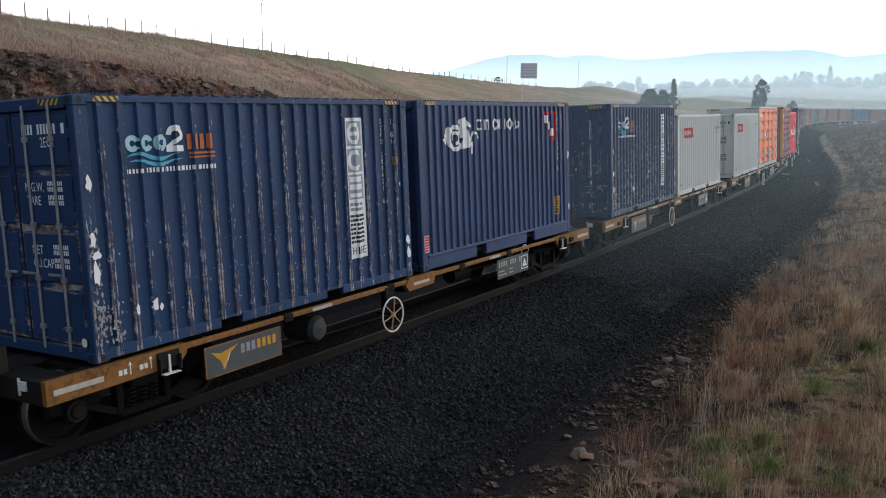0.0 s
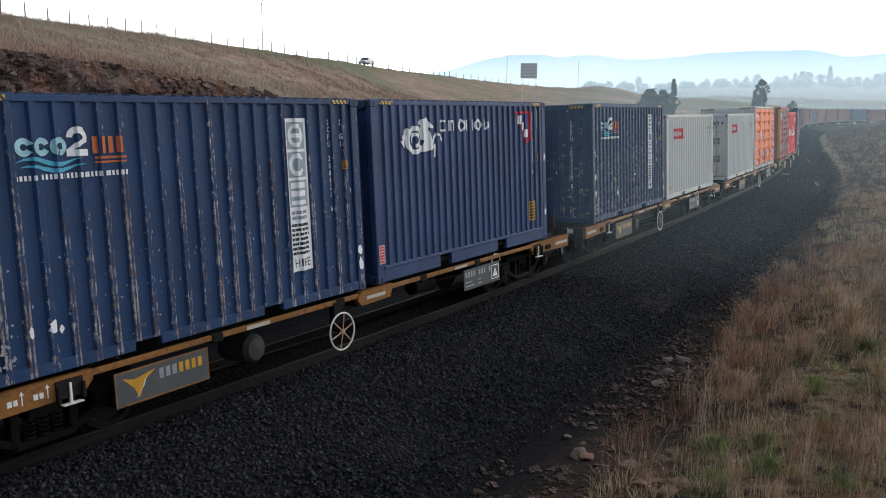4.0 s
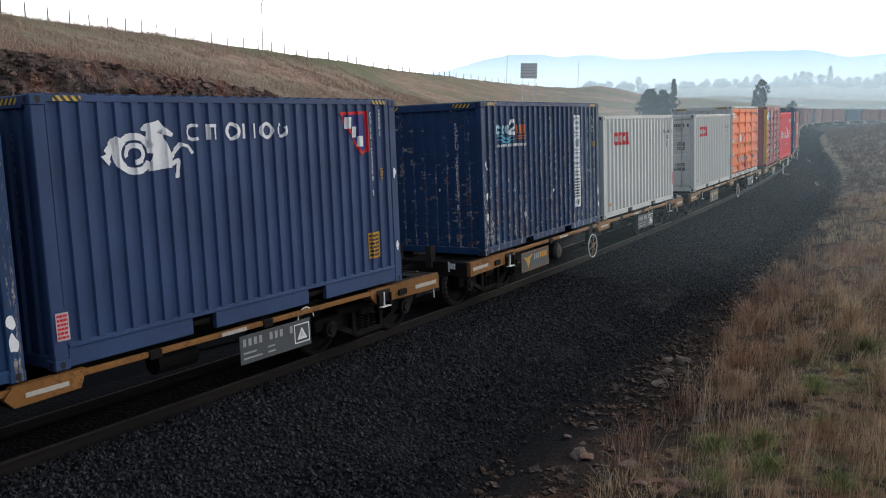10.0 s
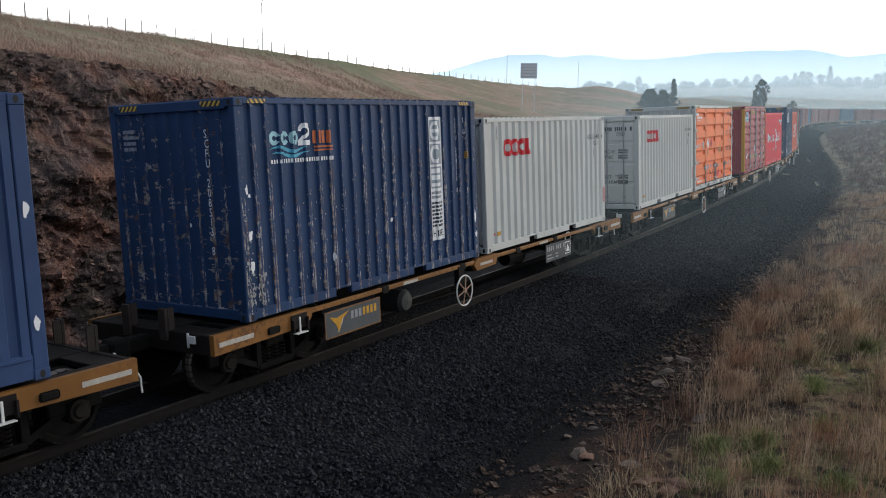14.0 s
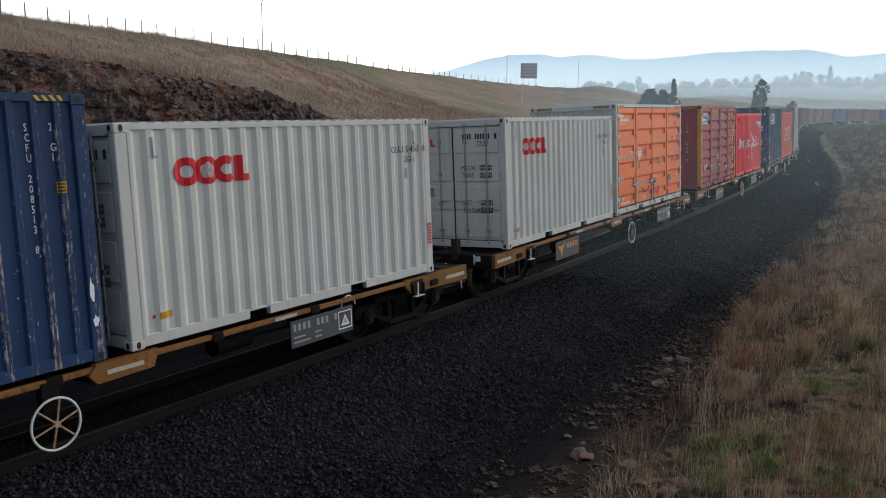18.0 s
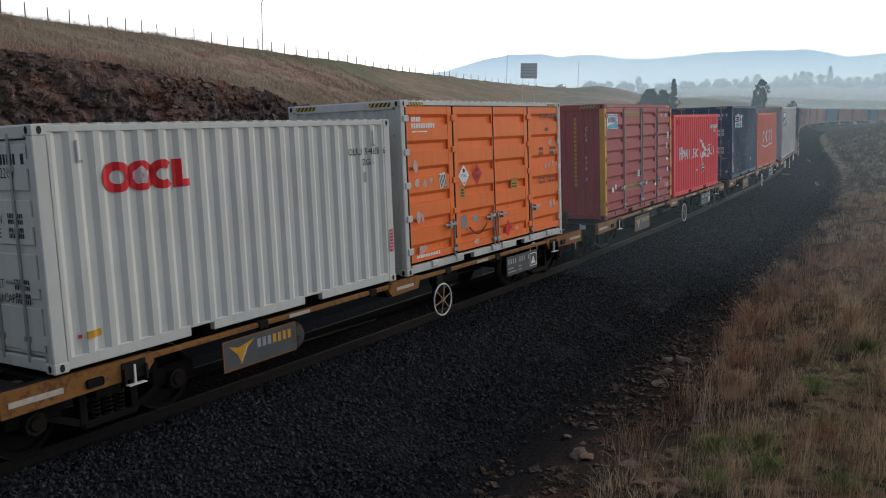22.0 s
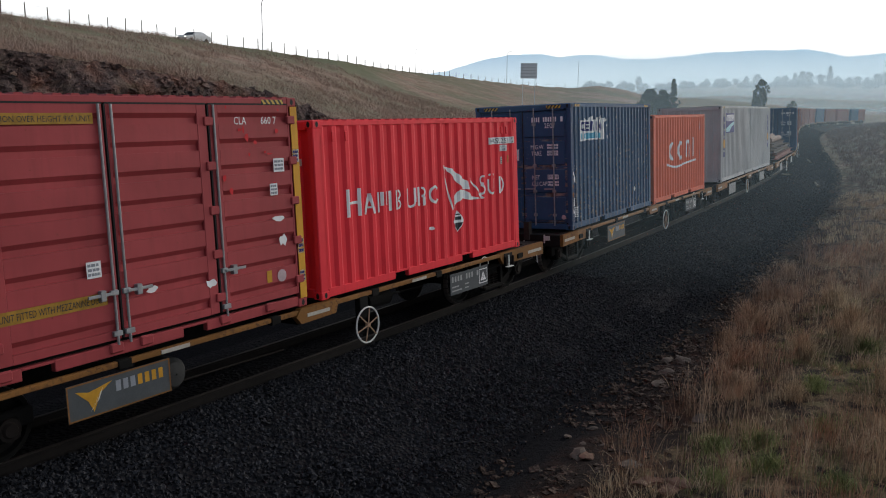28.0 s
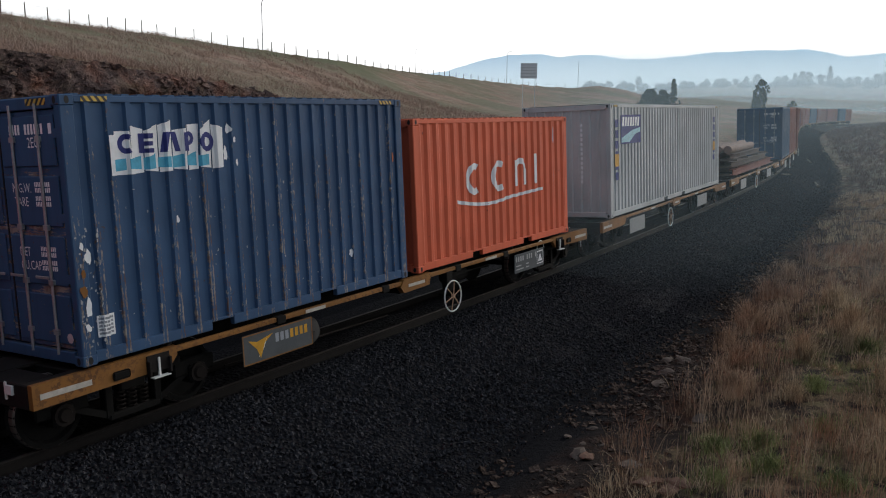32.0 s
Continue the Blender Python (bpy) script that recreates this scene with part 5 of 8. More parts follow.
    flakes(c, M["white"], [(2.91, 0.62, 0.07, 0.09), (2.93, 0.42, 0.06, 0.12), (-2.92, 1.95, 0.045, 0.10), (-2.93, 1.35, 0.05, 0.10), (-2.90, 1.18, 0.06, 0.06), (-2.92, 0.98, 0.05, 0.16), (2.75, 1.55, 0.012, 0.06)] if not second else
           [(-2.90, 1.72, 0.03, 0.08), (-2.86, 1.64, 0.03, 0.03), (-2.88, 1.12, 0.05, 0.10), (-2.88, 0.72, 0.05, 0.11), (2.9, 0.8, 0.04, 0.14), (2.92, 0.45, 0.04, 0.08)])
    flakes(c, M["white"], [(-2.43, 0.50, 0.05, 0.07), (-2.18, 0.50, 0.07, 0.10), (-2.08, 0.46, 0.03, 0.05)] if not second else [(0.3, 1.0, 0.05, 0.05), (-1.2, 0.62, 0.02, 0.08)], rib)
    speckle(c, M["steel"], -3.0, -2.62, 0.2, 0.62, 60, 0.022)
    speckle(c, M["steel"], -2.99, -2.86, 0.2, 1.5, 50, 0.02)
    speckle(c, M["steel"], -2.6, 2.7, 0.2, 1.5, 90, 0.014, rib)
    if not second:
        door_writing(c, LEN / 2, 2.896, M["white"], "2EG1")
        t = front_face(-LEN / 2 + 0.02)
        decal("round_label", flat_shape(disc(1.02, 0.22, 0.05)), M["white"], c, turn=t)
    else:
        t = front_face(-LEN / 2 + 0.032)
        decal("number_column", column_letters("SCFU 208513 8", 0.115, 0.62, 2.40, 0.128), M["white"], c, "white letters one below the other on the end wall", turn=t)
        decal("door_data", flat_shape(lines(-0.98, -0.72, 2.24, 2.56, 4)), M["grey_mark"], c, turn=t)
        decal("scratch", flat_shape([splat(0.25, 1.25, 0.02, 0.05)]), M["white"], c, turn=t)
    return c


def navy_container():
    c = box_container("clean navy blue corrugated container with white emblem and letter shapes", M["navy"], 2.896, LEN, 0.2181, 0.28, rib_start=0.0724)
    rib = (0.2181, 0.0724)
    part("rail_moulding", Build().box(-2.85, 2.85, -HALF - 0.008, -HALF + 0.02, 0.225, 0.262, 0.006), M["navy"], c)
    def at(px, py):
        return -1.08 + (px - 255) * 0.00443, 2.37 + (145 - py) * 0.0032
    em = ring(-1.833, 2.24, 0.235, 0.155, 20, 330, 24, 1.2) + ring(-1.833, 2.24, 0.125, 0.065, -90, 200, 16, 1.2)
    em += [[at(*q) for q in quad] for quad in (
        ((125, 250), (195, 242), (200, 195), (140, 185)), ((125, 185), (198, 195), (180, 132), (122, 140)), ((122, 140), (180, 132), (176, 95), (128, 100)), ((128, 100), (150, 74), (168, 68), (184, 95)),
        ((158, 112), (180, 93), (207, 118), (200, 130)), ((106, 104), (122, 82), (150, 74), (126, 108)), ((190, 195), (228, 150), (238, 162), (200, 208)), ((228, 150), (262, 164), (256, 174), (232, 164)),
        ((252, 164), (262, 164), (277, 190), (268, 198)), ((188, 220), (225, 208), (230, 222), (192, 238)), ((217, 216), (230, 220), (222, 266), (212, 266)), ((206, 264), (225, 262), (222, 280), (208, 282)),
        ((-6, 170), (22, 128), (34, 150), (14, 200)), ((-14, 190), (4, 180), (18, 210), (6, 222)), ((14, 140), (34, 122), (44, 130), (30, 160)))]
    decal("emblem", flat_shape(em), M["white"], c, "white curled emblem", rib)
    shapes = []
    for k in range(6):
        x = -1.08 + k * 0.300
        shapes += [ring(x + 0.10, 2.465, 0.105, 0.065, 55, 305, 14, 1.15), [rect(x, x + 0.05, 2.37, 2.56), rect(x + 0.05, x + 0.17, 2.52, 2.56), rect(x + 0.11, x + 0.16, 2.37, 2.52)], ring(x + 0.11, 2.465, 0.115, 0.07, 0, 360, 18, 1.1),
                   [rect(x, x + 0.04, 2.37, 2.56), rect(x + 0.16, x + 0.20, 2.37, 2.56)], ring(x + 0.11, 2.465, 0.115, 0.07, 0, 360, 18, 1.1), ring(x + 0.09, 2.465, 0.10, 0.06, 100, 400, 14)][k]
    decal("lettering", flat_shape(shapes), M["white"], c, "row of white rounded letter shapes", rib)
    outer, inner = [(1.68, 2.70), (2.32, 2.72), (2.34, 2.12), (2.14, 2.06)], [(1.76, 2.66), (2.27, 2.675), (2.29, 2.16), (2.16, 2.11)]
    badge = decal("badge_border", flat_shape([outer]), M["red_mark"], c, "red and white bordered corner badge", rib, 0.003)
    decal("badge_core", flat_shape([inner]), M["navy_mark"], badge, "", rib, 0.005)
    decal("badge_mark", flat_shape([rect(1.80, 1.92, 2.46, 2.63, 0.02), rect(1.93, 2.06, 2.33, 2.49, 0.02), rect(2.07, 2.20, 2.19, 2.35, 0.02)]), M["white"], badge, "", rib, 0.007)
    decal("number_column", column_letters("CXSU123269 5", 0.085, 2.36, 2.62, 0.108), M["white"], c, "white letters one below the other", rib)
    decal("size_code", column_letters("2EG1", 0.085, 2.58, 2.66, 0.108), M["white"], c, "white letters one below the other", rib)
    sticker(c, 2.58, 2.67, 1.68, 1.84, M["yellow_mark"], M["dark_mark"], 3, rib, "small yellow plate")
    s = sticker(c, 2.24, 2.52, 0.46, 0.86, M["yellow_mark"], M["dark_mark"], 6, rib, "yellow warning plate with dark writing")
    sticker(c, -2.98, -2.83, 0.32, 0.62, M["pink_mark"], M["red_mark"], 6, None, "pink and white hazard labels")
    flakes(c, M["white"], [(2.93, 1.76, 0.045, 0.10), (2.93, 0.60, 0.04, 0.09)])
    decal("number_column", column_letters("CXSU123269 5", 0.075, 0.75, 2.42, 0.11), M["grey_mark"], c, "", turn=front_face(-LEN / 2 + 0.032))
    return c


def cream_container(second):
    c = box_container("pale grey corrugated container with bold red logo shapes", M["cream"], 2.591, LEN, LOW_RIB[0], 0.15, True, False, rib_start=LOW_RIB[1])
    rib = LOW_RIB
    z = 2.0
    logo = ring(-2.06, z, 0.17, 0.075, 0, 360, 22, 1.2) + ring(-1.74, z, 0.17, 0.085, 0, 360, 22, 1.2) + ring(-1.44, z, 0.17, 0.07, 48, 312, 18, 1.15) + [rect(-1.29, -1.17, z - 0.165, z + 0.165), rect(-1.17, -1.04, z - 0.165, z - 0.075)]
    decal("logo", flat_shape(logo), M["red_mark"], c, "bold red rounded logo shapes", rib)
    decal("flower", flat_shape([p for k in range(5) for p in disc(-1.74 + 0.065 * math.cos(1.57 + k * 1.2566), z + 0.065 * math.sin(1.57 + k * 1.2566), 0.042, 1, 10)]), M["pink_mark"], c, "pale five-petalled flower shape", rib, 0.005)
    code = "OILU 154553 8" if not second else "OILU 154623 6"
    decal("number_line", letters(code, 0.105, 1.95, 2.06, 0.92), M["dark_mark"], c, "dark grey letters", rib)
    decal("size_code", letters("22G1", 0.10, 2.28, 1.90, 0.27), M["dark_mark"], c, "dark grey letters", rib)
    decal("square_mark", flat_shape([rect(2.31, 2.41, 1.64, 1.80)]), M["grey_mark"], c, "small dark framed mark", rib)
    for x in (-2.55, 2.55):
        decal("hook_mark", flat_shape([rect(x, x + 0.035, 2.20, 2.42), rect(x, x + 0.10, 2.18, 2.21)]), M["grey_mark"], c, "", rib)
    sticker(c, -2.62, -2.42, 0.30, 0.38, M["yellow_mark"], None, 1, rib, "small orange-yellow label")
    decal("red_spot", flat_shape([rect(-2.70, -2.66, 0.32, 0.36)]), M["red_mark"], c, "", rib)
    sticker(c, 2.88, 2.99, 0.48, 0.86, M["pink_mark"], M["red_mark"], 7, None, "white and red striped label")
    t = front_face(-LEN / 2 + 0.022)
    door_writing(c, LEN / 2, 2.591, M["dark_mark"], "22G1")
    lg = ring(-0.92, 2.14, 0.075, 0.03, 0, 360, 16, 1.2) + ring(-0.76, 2.14, 0.075, 0.03, 0, 360, 16, 1.2) + ring(-0.61, 2.14, 0.075, 0.03, 48, 312, 14, 1.1) + [rect(-0.51, -0.46, 2.065, 2.215), rect(-0.46, -0.40, 2.065, 2.10)]
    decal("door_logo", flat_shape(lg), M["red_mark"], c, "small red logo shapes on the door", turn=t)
    decal("door_plate", flat_shape([rect(-0.98, -0.80, 1.02, 1.22)]), M["dark_mark"], c, "dark square plate", turn=t)
    decal("door_plate", flat_shape([rect(-0.62, -0.46, 1.04, 1.22)]), M["grey_mark"], c, "grey square plate", turn=t)
    decal("round_label", flat_shape(disc(-0.86, 1.52, 0.05)), M["cyan_mark"], c, "small round blue label", turn=t)
    return c


def orange_container():
    c = side_door_container("orange container with four side doors, white frame and hazard diamonds", M["orange"], M["offwhite"], M["offwhite"], rows=6)

    def mark(name, shape, mat, label="", y=0.0):
        return decal(name, shape, mat, c, label, None, y)
    y = -0.004
    mark("title", flat_shape(blocks(-2.74, -2.45, 2.545, 2.625, 4) + blocks(-2.74, -2.02, 2.435, 2.515, 10) + lines(-2.72, -2.25, 2.36, 2.395, 1)), M["white"], "white bars of the maker's name", y)
    d = mark("hazard_diamond", flat_shape([[(-1.13, 1.36), (-0.94, 1.56), (-1.13, 1.76), (-1.32, 1.56)]]), M["white"], "white diamond hazard placard", y)
    decal("placard_word", letters("TOXIC", 0.055, -1.24, 1.53, 0.22), M["dark_mark"], d, "", None, y + 0.002)
    decal("placard_mark", flat_shape(disc(-1.13, 1.65, 0.04) + disc(-1.13, 1.43, 0.018)), M["dark_mark"], d, "", None, y + 0.002)
    d = mark("hazard_diamond", flat_shape([[(-0.66, 1.36), (-0.47, 1.56), (-0.66, 1.76), (-0.85, 1.56)]]), M["red_mark"], "dark red diamond hazard placard", y)
    decal("placard_mark", flat_shape(disc(-0.66, 1.63, 0.035) + lines(-0.76, -0.56, 1.48, 1.56, 2)), M["dark_mark"], d, "", None, y + 0.002)
    d = mark("hazard_diamond", flat_shape([[(-1.92, 1.38), (-1.72, 1.42), (-1.76, 1.66), (-1.97, 1.64)]]), M["white"], "white placard with black stripes", y)
    decal("placard_pattern", flat_shape([[(-1.90 + 0.05 * k, 1.40), (-1.875 + 0.05 * k, 1.40), (-1.93 + 0.05 * k, 1.62), (-1.955 + 0.05 * k, 1.62)] for k in range(4)]), M["dark_mark"], d, "", None, y + 0.002)
    s = mark("caution_label", flat_shape([rect(0.66, 0.94, 1.18, 1.40)]), M["yellow_mark"], "yellow caution plate", y)
    decal("caution_word", letters("CAUTION", 0.045, 0.68, 1.34, 0.24), M["dark_mark"], s, "", None, y + 0.002)
    decal("caution_writing", flat_shape(lines(0.70, 0.90, 1.20, 1.31, 2)), M["dark_mark"], s, "", None, y + 0.002)
    s = mark("height_label", flat_shape([rect(-1.28, -1.12, 1.14, 1.36)]), M["yellow_mark"], "yellow height plate", y)
    decal("height_writing", flat_shape(lines(-1.26, -1.14, 1.17, 1.33, 3)), M["dark_mark"], s, "", None, y + 0.002)
    mark("blue_label", flat_shape([rect(-0.82, -0.71, 0.68, 0.80)]), M["cyan_mark"], "small blue label", y)
    mark("grey_plate", flat_shape([rect(-1.27, -1.08, 0.60, 0.83)]), M["grey_mark"], "small grey data plate", y)
    mark("red_patch", flat_shape([splat(0.50, 0.42, 0.14, 0.17)]), M["red_mark"], "red repair patch", y)
    for x, z, rx, rz in ((-2.66, 1.82, 0.10, 0.12), (-2.62, 1.52, 0.09, 0.10), (-2.40, 1.50, 0.08, 0.08), (-2.2, 1.55, 0.06, 0.07), (-2.62, 0.95, 0.10, 0.11), (-2.5, 0.93, 0.05, 0.10), (-2.55, 0.40, 0.16, 0.09), (2.52, 2.06, 0.06, 0.09),
                         (2.42, 2.05, 0.05, 0.07), (2.24, 1.56, 0.06, 0.08), (2.42, 1.57, 0.06, 0.08), (2.60, 1.60, 0.05, 0.08), (2.70, 1.84, 0.06, 0.09), (2.45, 0.72, 0.09, 0.10), (2.62, 0.73, 0.06, 0.10), (-0.75, 0.30, 0.14, 0.06), (0.85, 0.38, 0.13, 0.04)):
        torn = mark("torn_label", flat_shape([splat(x, z, rx, rz)]), M["label_paper"], "torn remains of a paper label", y)
        decal("label_writing", flat_shape(lines(x - rx * 0.5, x + rx * 0.5, z - rz * 0.4, z + rz * 0.4, 3, 0.4)), M["pink_mark"], torn, "", None, y + 0.002)
    mark("dark_writing", flat_shape(blocks(2.02, 2.30, 2.58, 2.66, 4) + blocks(2.36, 2.84, 2.58, 2.66, 7) + blocks(2.24, 2.42, 2.30, 2.37, 4) + lines(1.94, 2.16, 1.78, 1.98, 2) + lines(2.45, 2.80, 1.78, 1.98, 2) + lines(1.94, 2.20, 1.18, 1.36, 2) + lines(2.40, 2.72, 1.18, 1.36, 2)), M["rust"], "dark figures and writing", y)
    mark("lower_writing", flat_shape(blocks(-2.72, -2.0, 0.26, 0.31, 14)), M["white"], "", y)
    hose = Build()
    rings = []
    for k in range(10):
        x, z = -1.02 + 0.07 * k, 0.60 - 0.15 * math.sin(math.pi * k / 9)
        rings.append([(x, -HALF - 0.02 + 0.011 * math.cos(a), z + 0.011 * math.sin(a)) for a in np.linspace(0, 2 * math.pi, 6, endpoint=False)])
    hose.strip(rings[0], rings)
    part("loose_cable", hose, M["rubber"], c, "loose hanging black cable")
    speckle(c, M["rust"], -2.85, 2.85, 0.22, 0.9, 50, 0.014)
    return c


def maroon_container():
    c = side_door_container("maroon container with ribbed side doors, yellow posts and torn labels", M["maroon"], M["maroon"], M["yellow"], rows=8, tall=True)
    y = -0.004
    s = decal("logo_plate", flat_shape([rect(-2.82, -2.02, 2.26, 2.64)]), M["white"], c, "white and blue logo plate", None, y)
    decal("logo_field", flat_shape([[(-2.80, 2.28), (-2.04, 2.28), (-2.04, 2.46), (-2.40, 2.40), (-2.80, 2.34)], rect(-2.80, -2.04, 2.58, 2.62)]), M["cyan_mark"], s, "", None, y + 0.002)
    decal("logo_lettering", flat_shape(blocks(-2.74, -2.10, 2.43, 2.56, 7, 0.3, 0.02)), M["navy_mark"], s, "", None, y + 0.004)
    decal("owner_code", letters("CLA", 0.10, 1.87, 2.55, 0.21), M["white"], c, "white letters", None, y)
    decal("owner_number", letters("660 7", 0.10, 2.34, 2.55, 0.28), M["white"], c, "white figures", None, y)
    for x0, x1, z0, z1, words in ((-1.40, -0.14, 2.585, 2.70, "CAUTION OVER HEIGHT 9'6\" UNIT"), (-1.42, -0.16, 0.61, 0.75, "UNIT FITTED WITH MEZZANINE DECK")):
        strip = decal("warning_strip", flat_shape([rect(x0, x1, z0, z1)]), M["dull_yellow"], c, "long yellow warning strip", None, y)
        decal("warning_writing", letters(words, (z1 - z0) * 0.56, x0 + 0.03, z0 + (z1 - z0) * 0.22, x1 - x0 - 0.06), M["dark_mark"], strip, "", None, y + 0.002)
    for x, z, a, b in ((2.62, 2.00, 0.10, 0.09), (2.50, 1.68, 0.07, 0.08), (-0.30, 1.02, 0.09, 0.09)):
        sticker(c, x - a, x + a, z - b, z + b, M["white"], M["grey_mark"], 3, None, "white paper label")
    for x, z, rx, rz in ((2.56, 1.28, 0.13, 0.05), (2.62, 0.98, 0.08, 0.09), (0.44, 0.68, 0.11, 0.05), (1.30, 0.60, 0.10, 0.07), (-2.45, 0.72, 0.12, 0.10), (-2.2, 0.78, 0.07, 0.09)):
        decal("torn_label", flat_shape([splat(x, z, rx, rz)]), M["white"], c, "torn remains of a label", None, y)
    decal("yellow_label", flat_shape([rect(2.28, 2.37, 0.44, 0.60)]), M["yellow_mark"], c, "", None, y)
    decal("round_label", flat_shape(disc(2.56, 0.50, 0.085)), M["pink_mark"], c, "round pale label", None, y)
    for z0, z1, m in ((2.02, 2.20, "white"), (0.75, 0.98, "white"), (0.35, 0.52, "white")):
        sticker(c, 2.90, 3.02, z0, z1, M[m], M["navy_mark"], 3, None, "white and blue label")
    decal("post_writing", column_letters("2EG1 02", 0.07, -2.99, 2.45, 0.12), M["white"], c, "", None, 0.006)
    speckle(c, M["red_mark"], 1.65, 2.75, 1.4, 2.8, 14, 0.05)
    t = front_face(-LEN / 2 + 0.032)
    decal("end_column", flat_shape([p for k in range(16) for p in [rect(0.40, 0.47, 0.85 + k * 0.11, 0.93 + k * 0.11)]]), M["yellow_mark"], c, "yellow column of writing", turn=t)
    plate = decal("end_logo_plate", flat_shape([rect(-0.98, -0.30, 2.04, 2.36)]), M["navy_mark"], c, "navy and white logo plate on the end wall", turn=front_face(-LEN / 2 + 0.026))
    decal("end_logo_lettering", flat_shape(blocks(-0.92, -0.38, 2.18, 2.30, 6, 0.35)), M["white"], plate, turn=front_face(-LEN / 2 + 0.022))
    decal("end_lettering", column_letters("CLA  660 7", 0.085, 0.70, 2.25, 0.14), M["white"], c, "white letters one below the other", turn=t)
    decal("end_writing", flat_shape([r for x in (-0.45, -0.1) for k in range(9) for r in [rect(x, x + 0.05, 0.8 + k * 0.13, 0.87 + k * 0.13)]]), M["grey_mark"], c, turn=t)
    return c


def red_container():
    c = box_container("bright red corrugated container with white letter shapes and pennant", M["red"], 2.591, LEN, LOW_RIB[0], 0.15, rib_start=LOW_RIB[1])
    rib = LOW_RIB
    shapes = []
    x, z0 = -2.38, 1.14
    for k, (w, h) in enumerate(((0.42, 0.42), (0.36, 0.32), (0.44, 0.32), (0.32, 0.32), (0.34, 0.32), (0.34, 0.32), (0.40, 0.32))):
        a, b = x + 0.03, x + w - 0.06
        s = 0.06
        shapes += [[rect(a, a + s, z0, z0 + h), rect(b - s, b, z0, z0 + h), rect(a + s, b - s, z0 + h * 0.45, z0 + h * 0.55)], [rect(a, a + s, z0, z0 + h, 0.11), rect(b - s, b, z0, z0 + h, -0.11), rect(a + 0.1, b - 0.1, z0 + 0.09, z0 + 0.12)],
                   [rect(a, a + s * 0.7, z0, z0 + h), rect(b - s, b, z0, z0 + h), rect(a + 0.06, a + 0.12, z0 + 0.1, z0 + h, 0.0), rect(b - 0.17, b - 0.11, z0 + 0.1, z0 + h)], [rect(a, a + s, z0, z0 + h)] + ring(a + 0.10, z0 + 0.08, 0.08, 0.045, -90, 90, 10) + ring(a + 0.10, z0 + 0.24, 0.08, 0.045, -90, 90, 10),
                   [rect(a, a + s, z0 + 0.08, z0 + h), rect(b - s, b, z0 + 0.08, z0 + h)] + ring((a + b) / 2, z0 + 0.10, 0.11, 0.07, 180, 360, 12), [rect(a, a + s, z0, z0 + h), rect(a + 0.12, a + 0.18, z0, z0 + 0.15, 0.0)] + ring(a + 0.10, z0 + 0.23, 0.09, 0.05, -90, 90, 10),
                   ring((a + b) / 2, z0 + h / 2, 0.16, 0.11, 40, 320, 16)][k]
        x += w
    shapes += ring(1.66, z0 + 0.30, 0.09, 0.05, 60, 280, 10) + ring(1.62, z0 + 0.12, 0.10, 0.06, -120, 100, 10) + [rect(1.86, 1.91, z0 + 0.08, z0 + 0.30), rect(2.06, 2.11, z0 + 0.08, z0 + 0.30)] + ring(1.985, z0 + 0.10, 0.10, 0.06, 180, 360, 10)
    shapes += disc(1.92, z0 + 0.38, 0.025, 1, 8) + disc(2.04, z0 + 0.38, 0.025, 1, 8) + [rect(2.24, 2.30, z0, z0 + 0.33)] + ring(2.32, z0 + 0.165, 0.165, 0.12, -90, 90, 14)
    decal("lettering", flat_shape(shapes), M["white"], c, "row of tall white letter shapes", rib)
    flag = [rect(0.30, 0.325, 1.72, 1.76)] + [[(0.29, 1.78), (0.325, 1.78), (0.58, 0.98), (0.54, 0.98)], [(0.33, 1.77), (0.62, 1.70), (0.95, 1.52), (1.10, 1.46), (1.16, 1.30), (0.95, 1.32), (0.72, 1.48)],
            [(0.60, 1.0), (0.66, 1.22), (0.82, 1.32), (1.02, 1.30), (1.28, 1.16), (1.60, 1.10), (1.40, 1.10), (1.18, 1.10), (0.92, 1.16), (0.72, 1.08)], [(1.16, 1.50), (1.20, 1.50), (1.68, 1.10), (1.62, 1.08)]]
    decal("pennant", flat_shape(flag), M["white"], c, "white swallow-tailed pennant shape", rib)
    d = decal("hazard_diamond", flat_shape([[(0.74, 0.56), (0.92, 0.76), (0.74, 0.96), (0.56, 0.76)]]), M["white"], c, "black and white diamond placard", rib, 0.004)
    decal("placard_half", flat_shape([[(0.74, 0.585), (0.87, 0.73), (0.61, 0.73)], rect(0.66, 0.82, 0.78, 0.84), rect(0.68, 0.80, 0.87, 0.89)]), M["dark_mark"], d, "", rib, 0.006)
    sticker(c, 1.92, 2.88, 2.09, 2.22, M["white"], None, 1, rib, "white number plate strip")
    decal("plate_number", letters("HASU 2531 2", 0.10, 1.95, 2.105, 0.9), M["dark_mark"], c, "", rib, 0.006)
    s = sticker(c, 2.30, 2.58, 1.95, 2.07, M["white"], None, 1, rib, "white plate")
    decal("size_code", letters("22G1", 0.09, 2.33, 1.965, 0.22), M["dark_mark"], c, "", rib, 0.006)
    sticker(c, 2.34, 2.44, 1.70, 1.84, M["white"], M["dark_mark"], 3, rib)
    sticker(c, 2.60, 2.70, 1.72, 1.86, M["yellow_mark"], M["dark_mark"], 3, rib, "small yellow plate")
    flakes(c, M["white"], [(-0.1, 0.72, 0.09, 0.035)], rib)
    for x in (-2.6, -2.3, 2.4, 2.6):
        part("lashing_hook", lambda: Build().box(x - 0.03, x + 0.03, -HALF - 0.012, -HALF + 0.01, 2.28, 2.42, 0.006), M["red"], c)
    t = front_face(-LEN / 2 + 0.032)
    decal("end_plate", flat_shape([rect(0.55, 0.95, 1.95, 2.05)]), M["white"], c, turn=t)
    return c


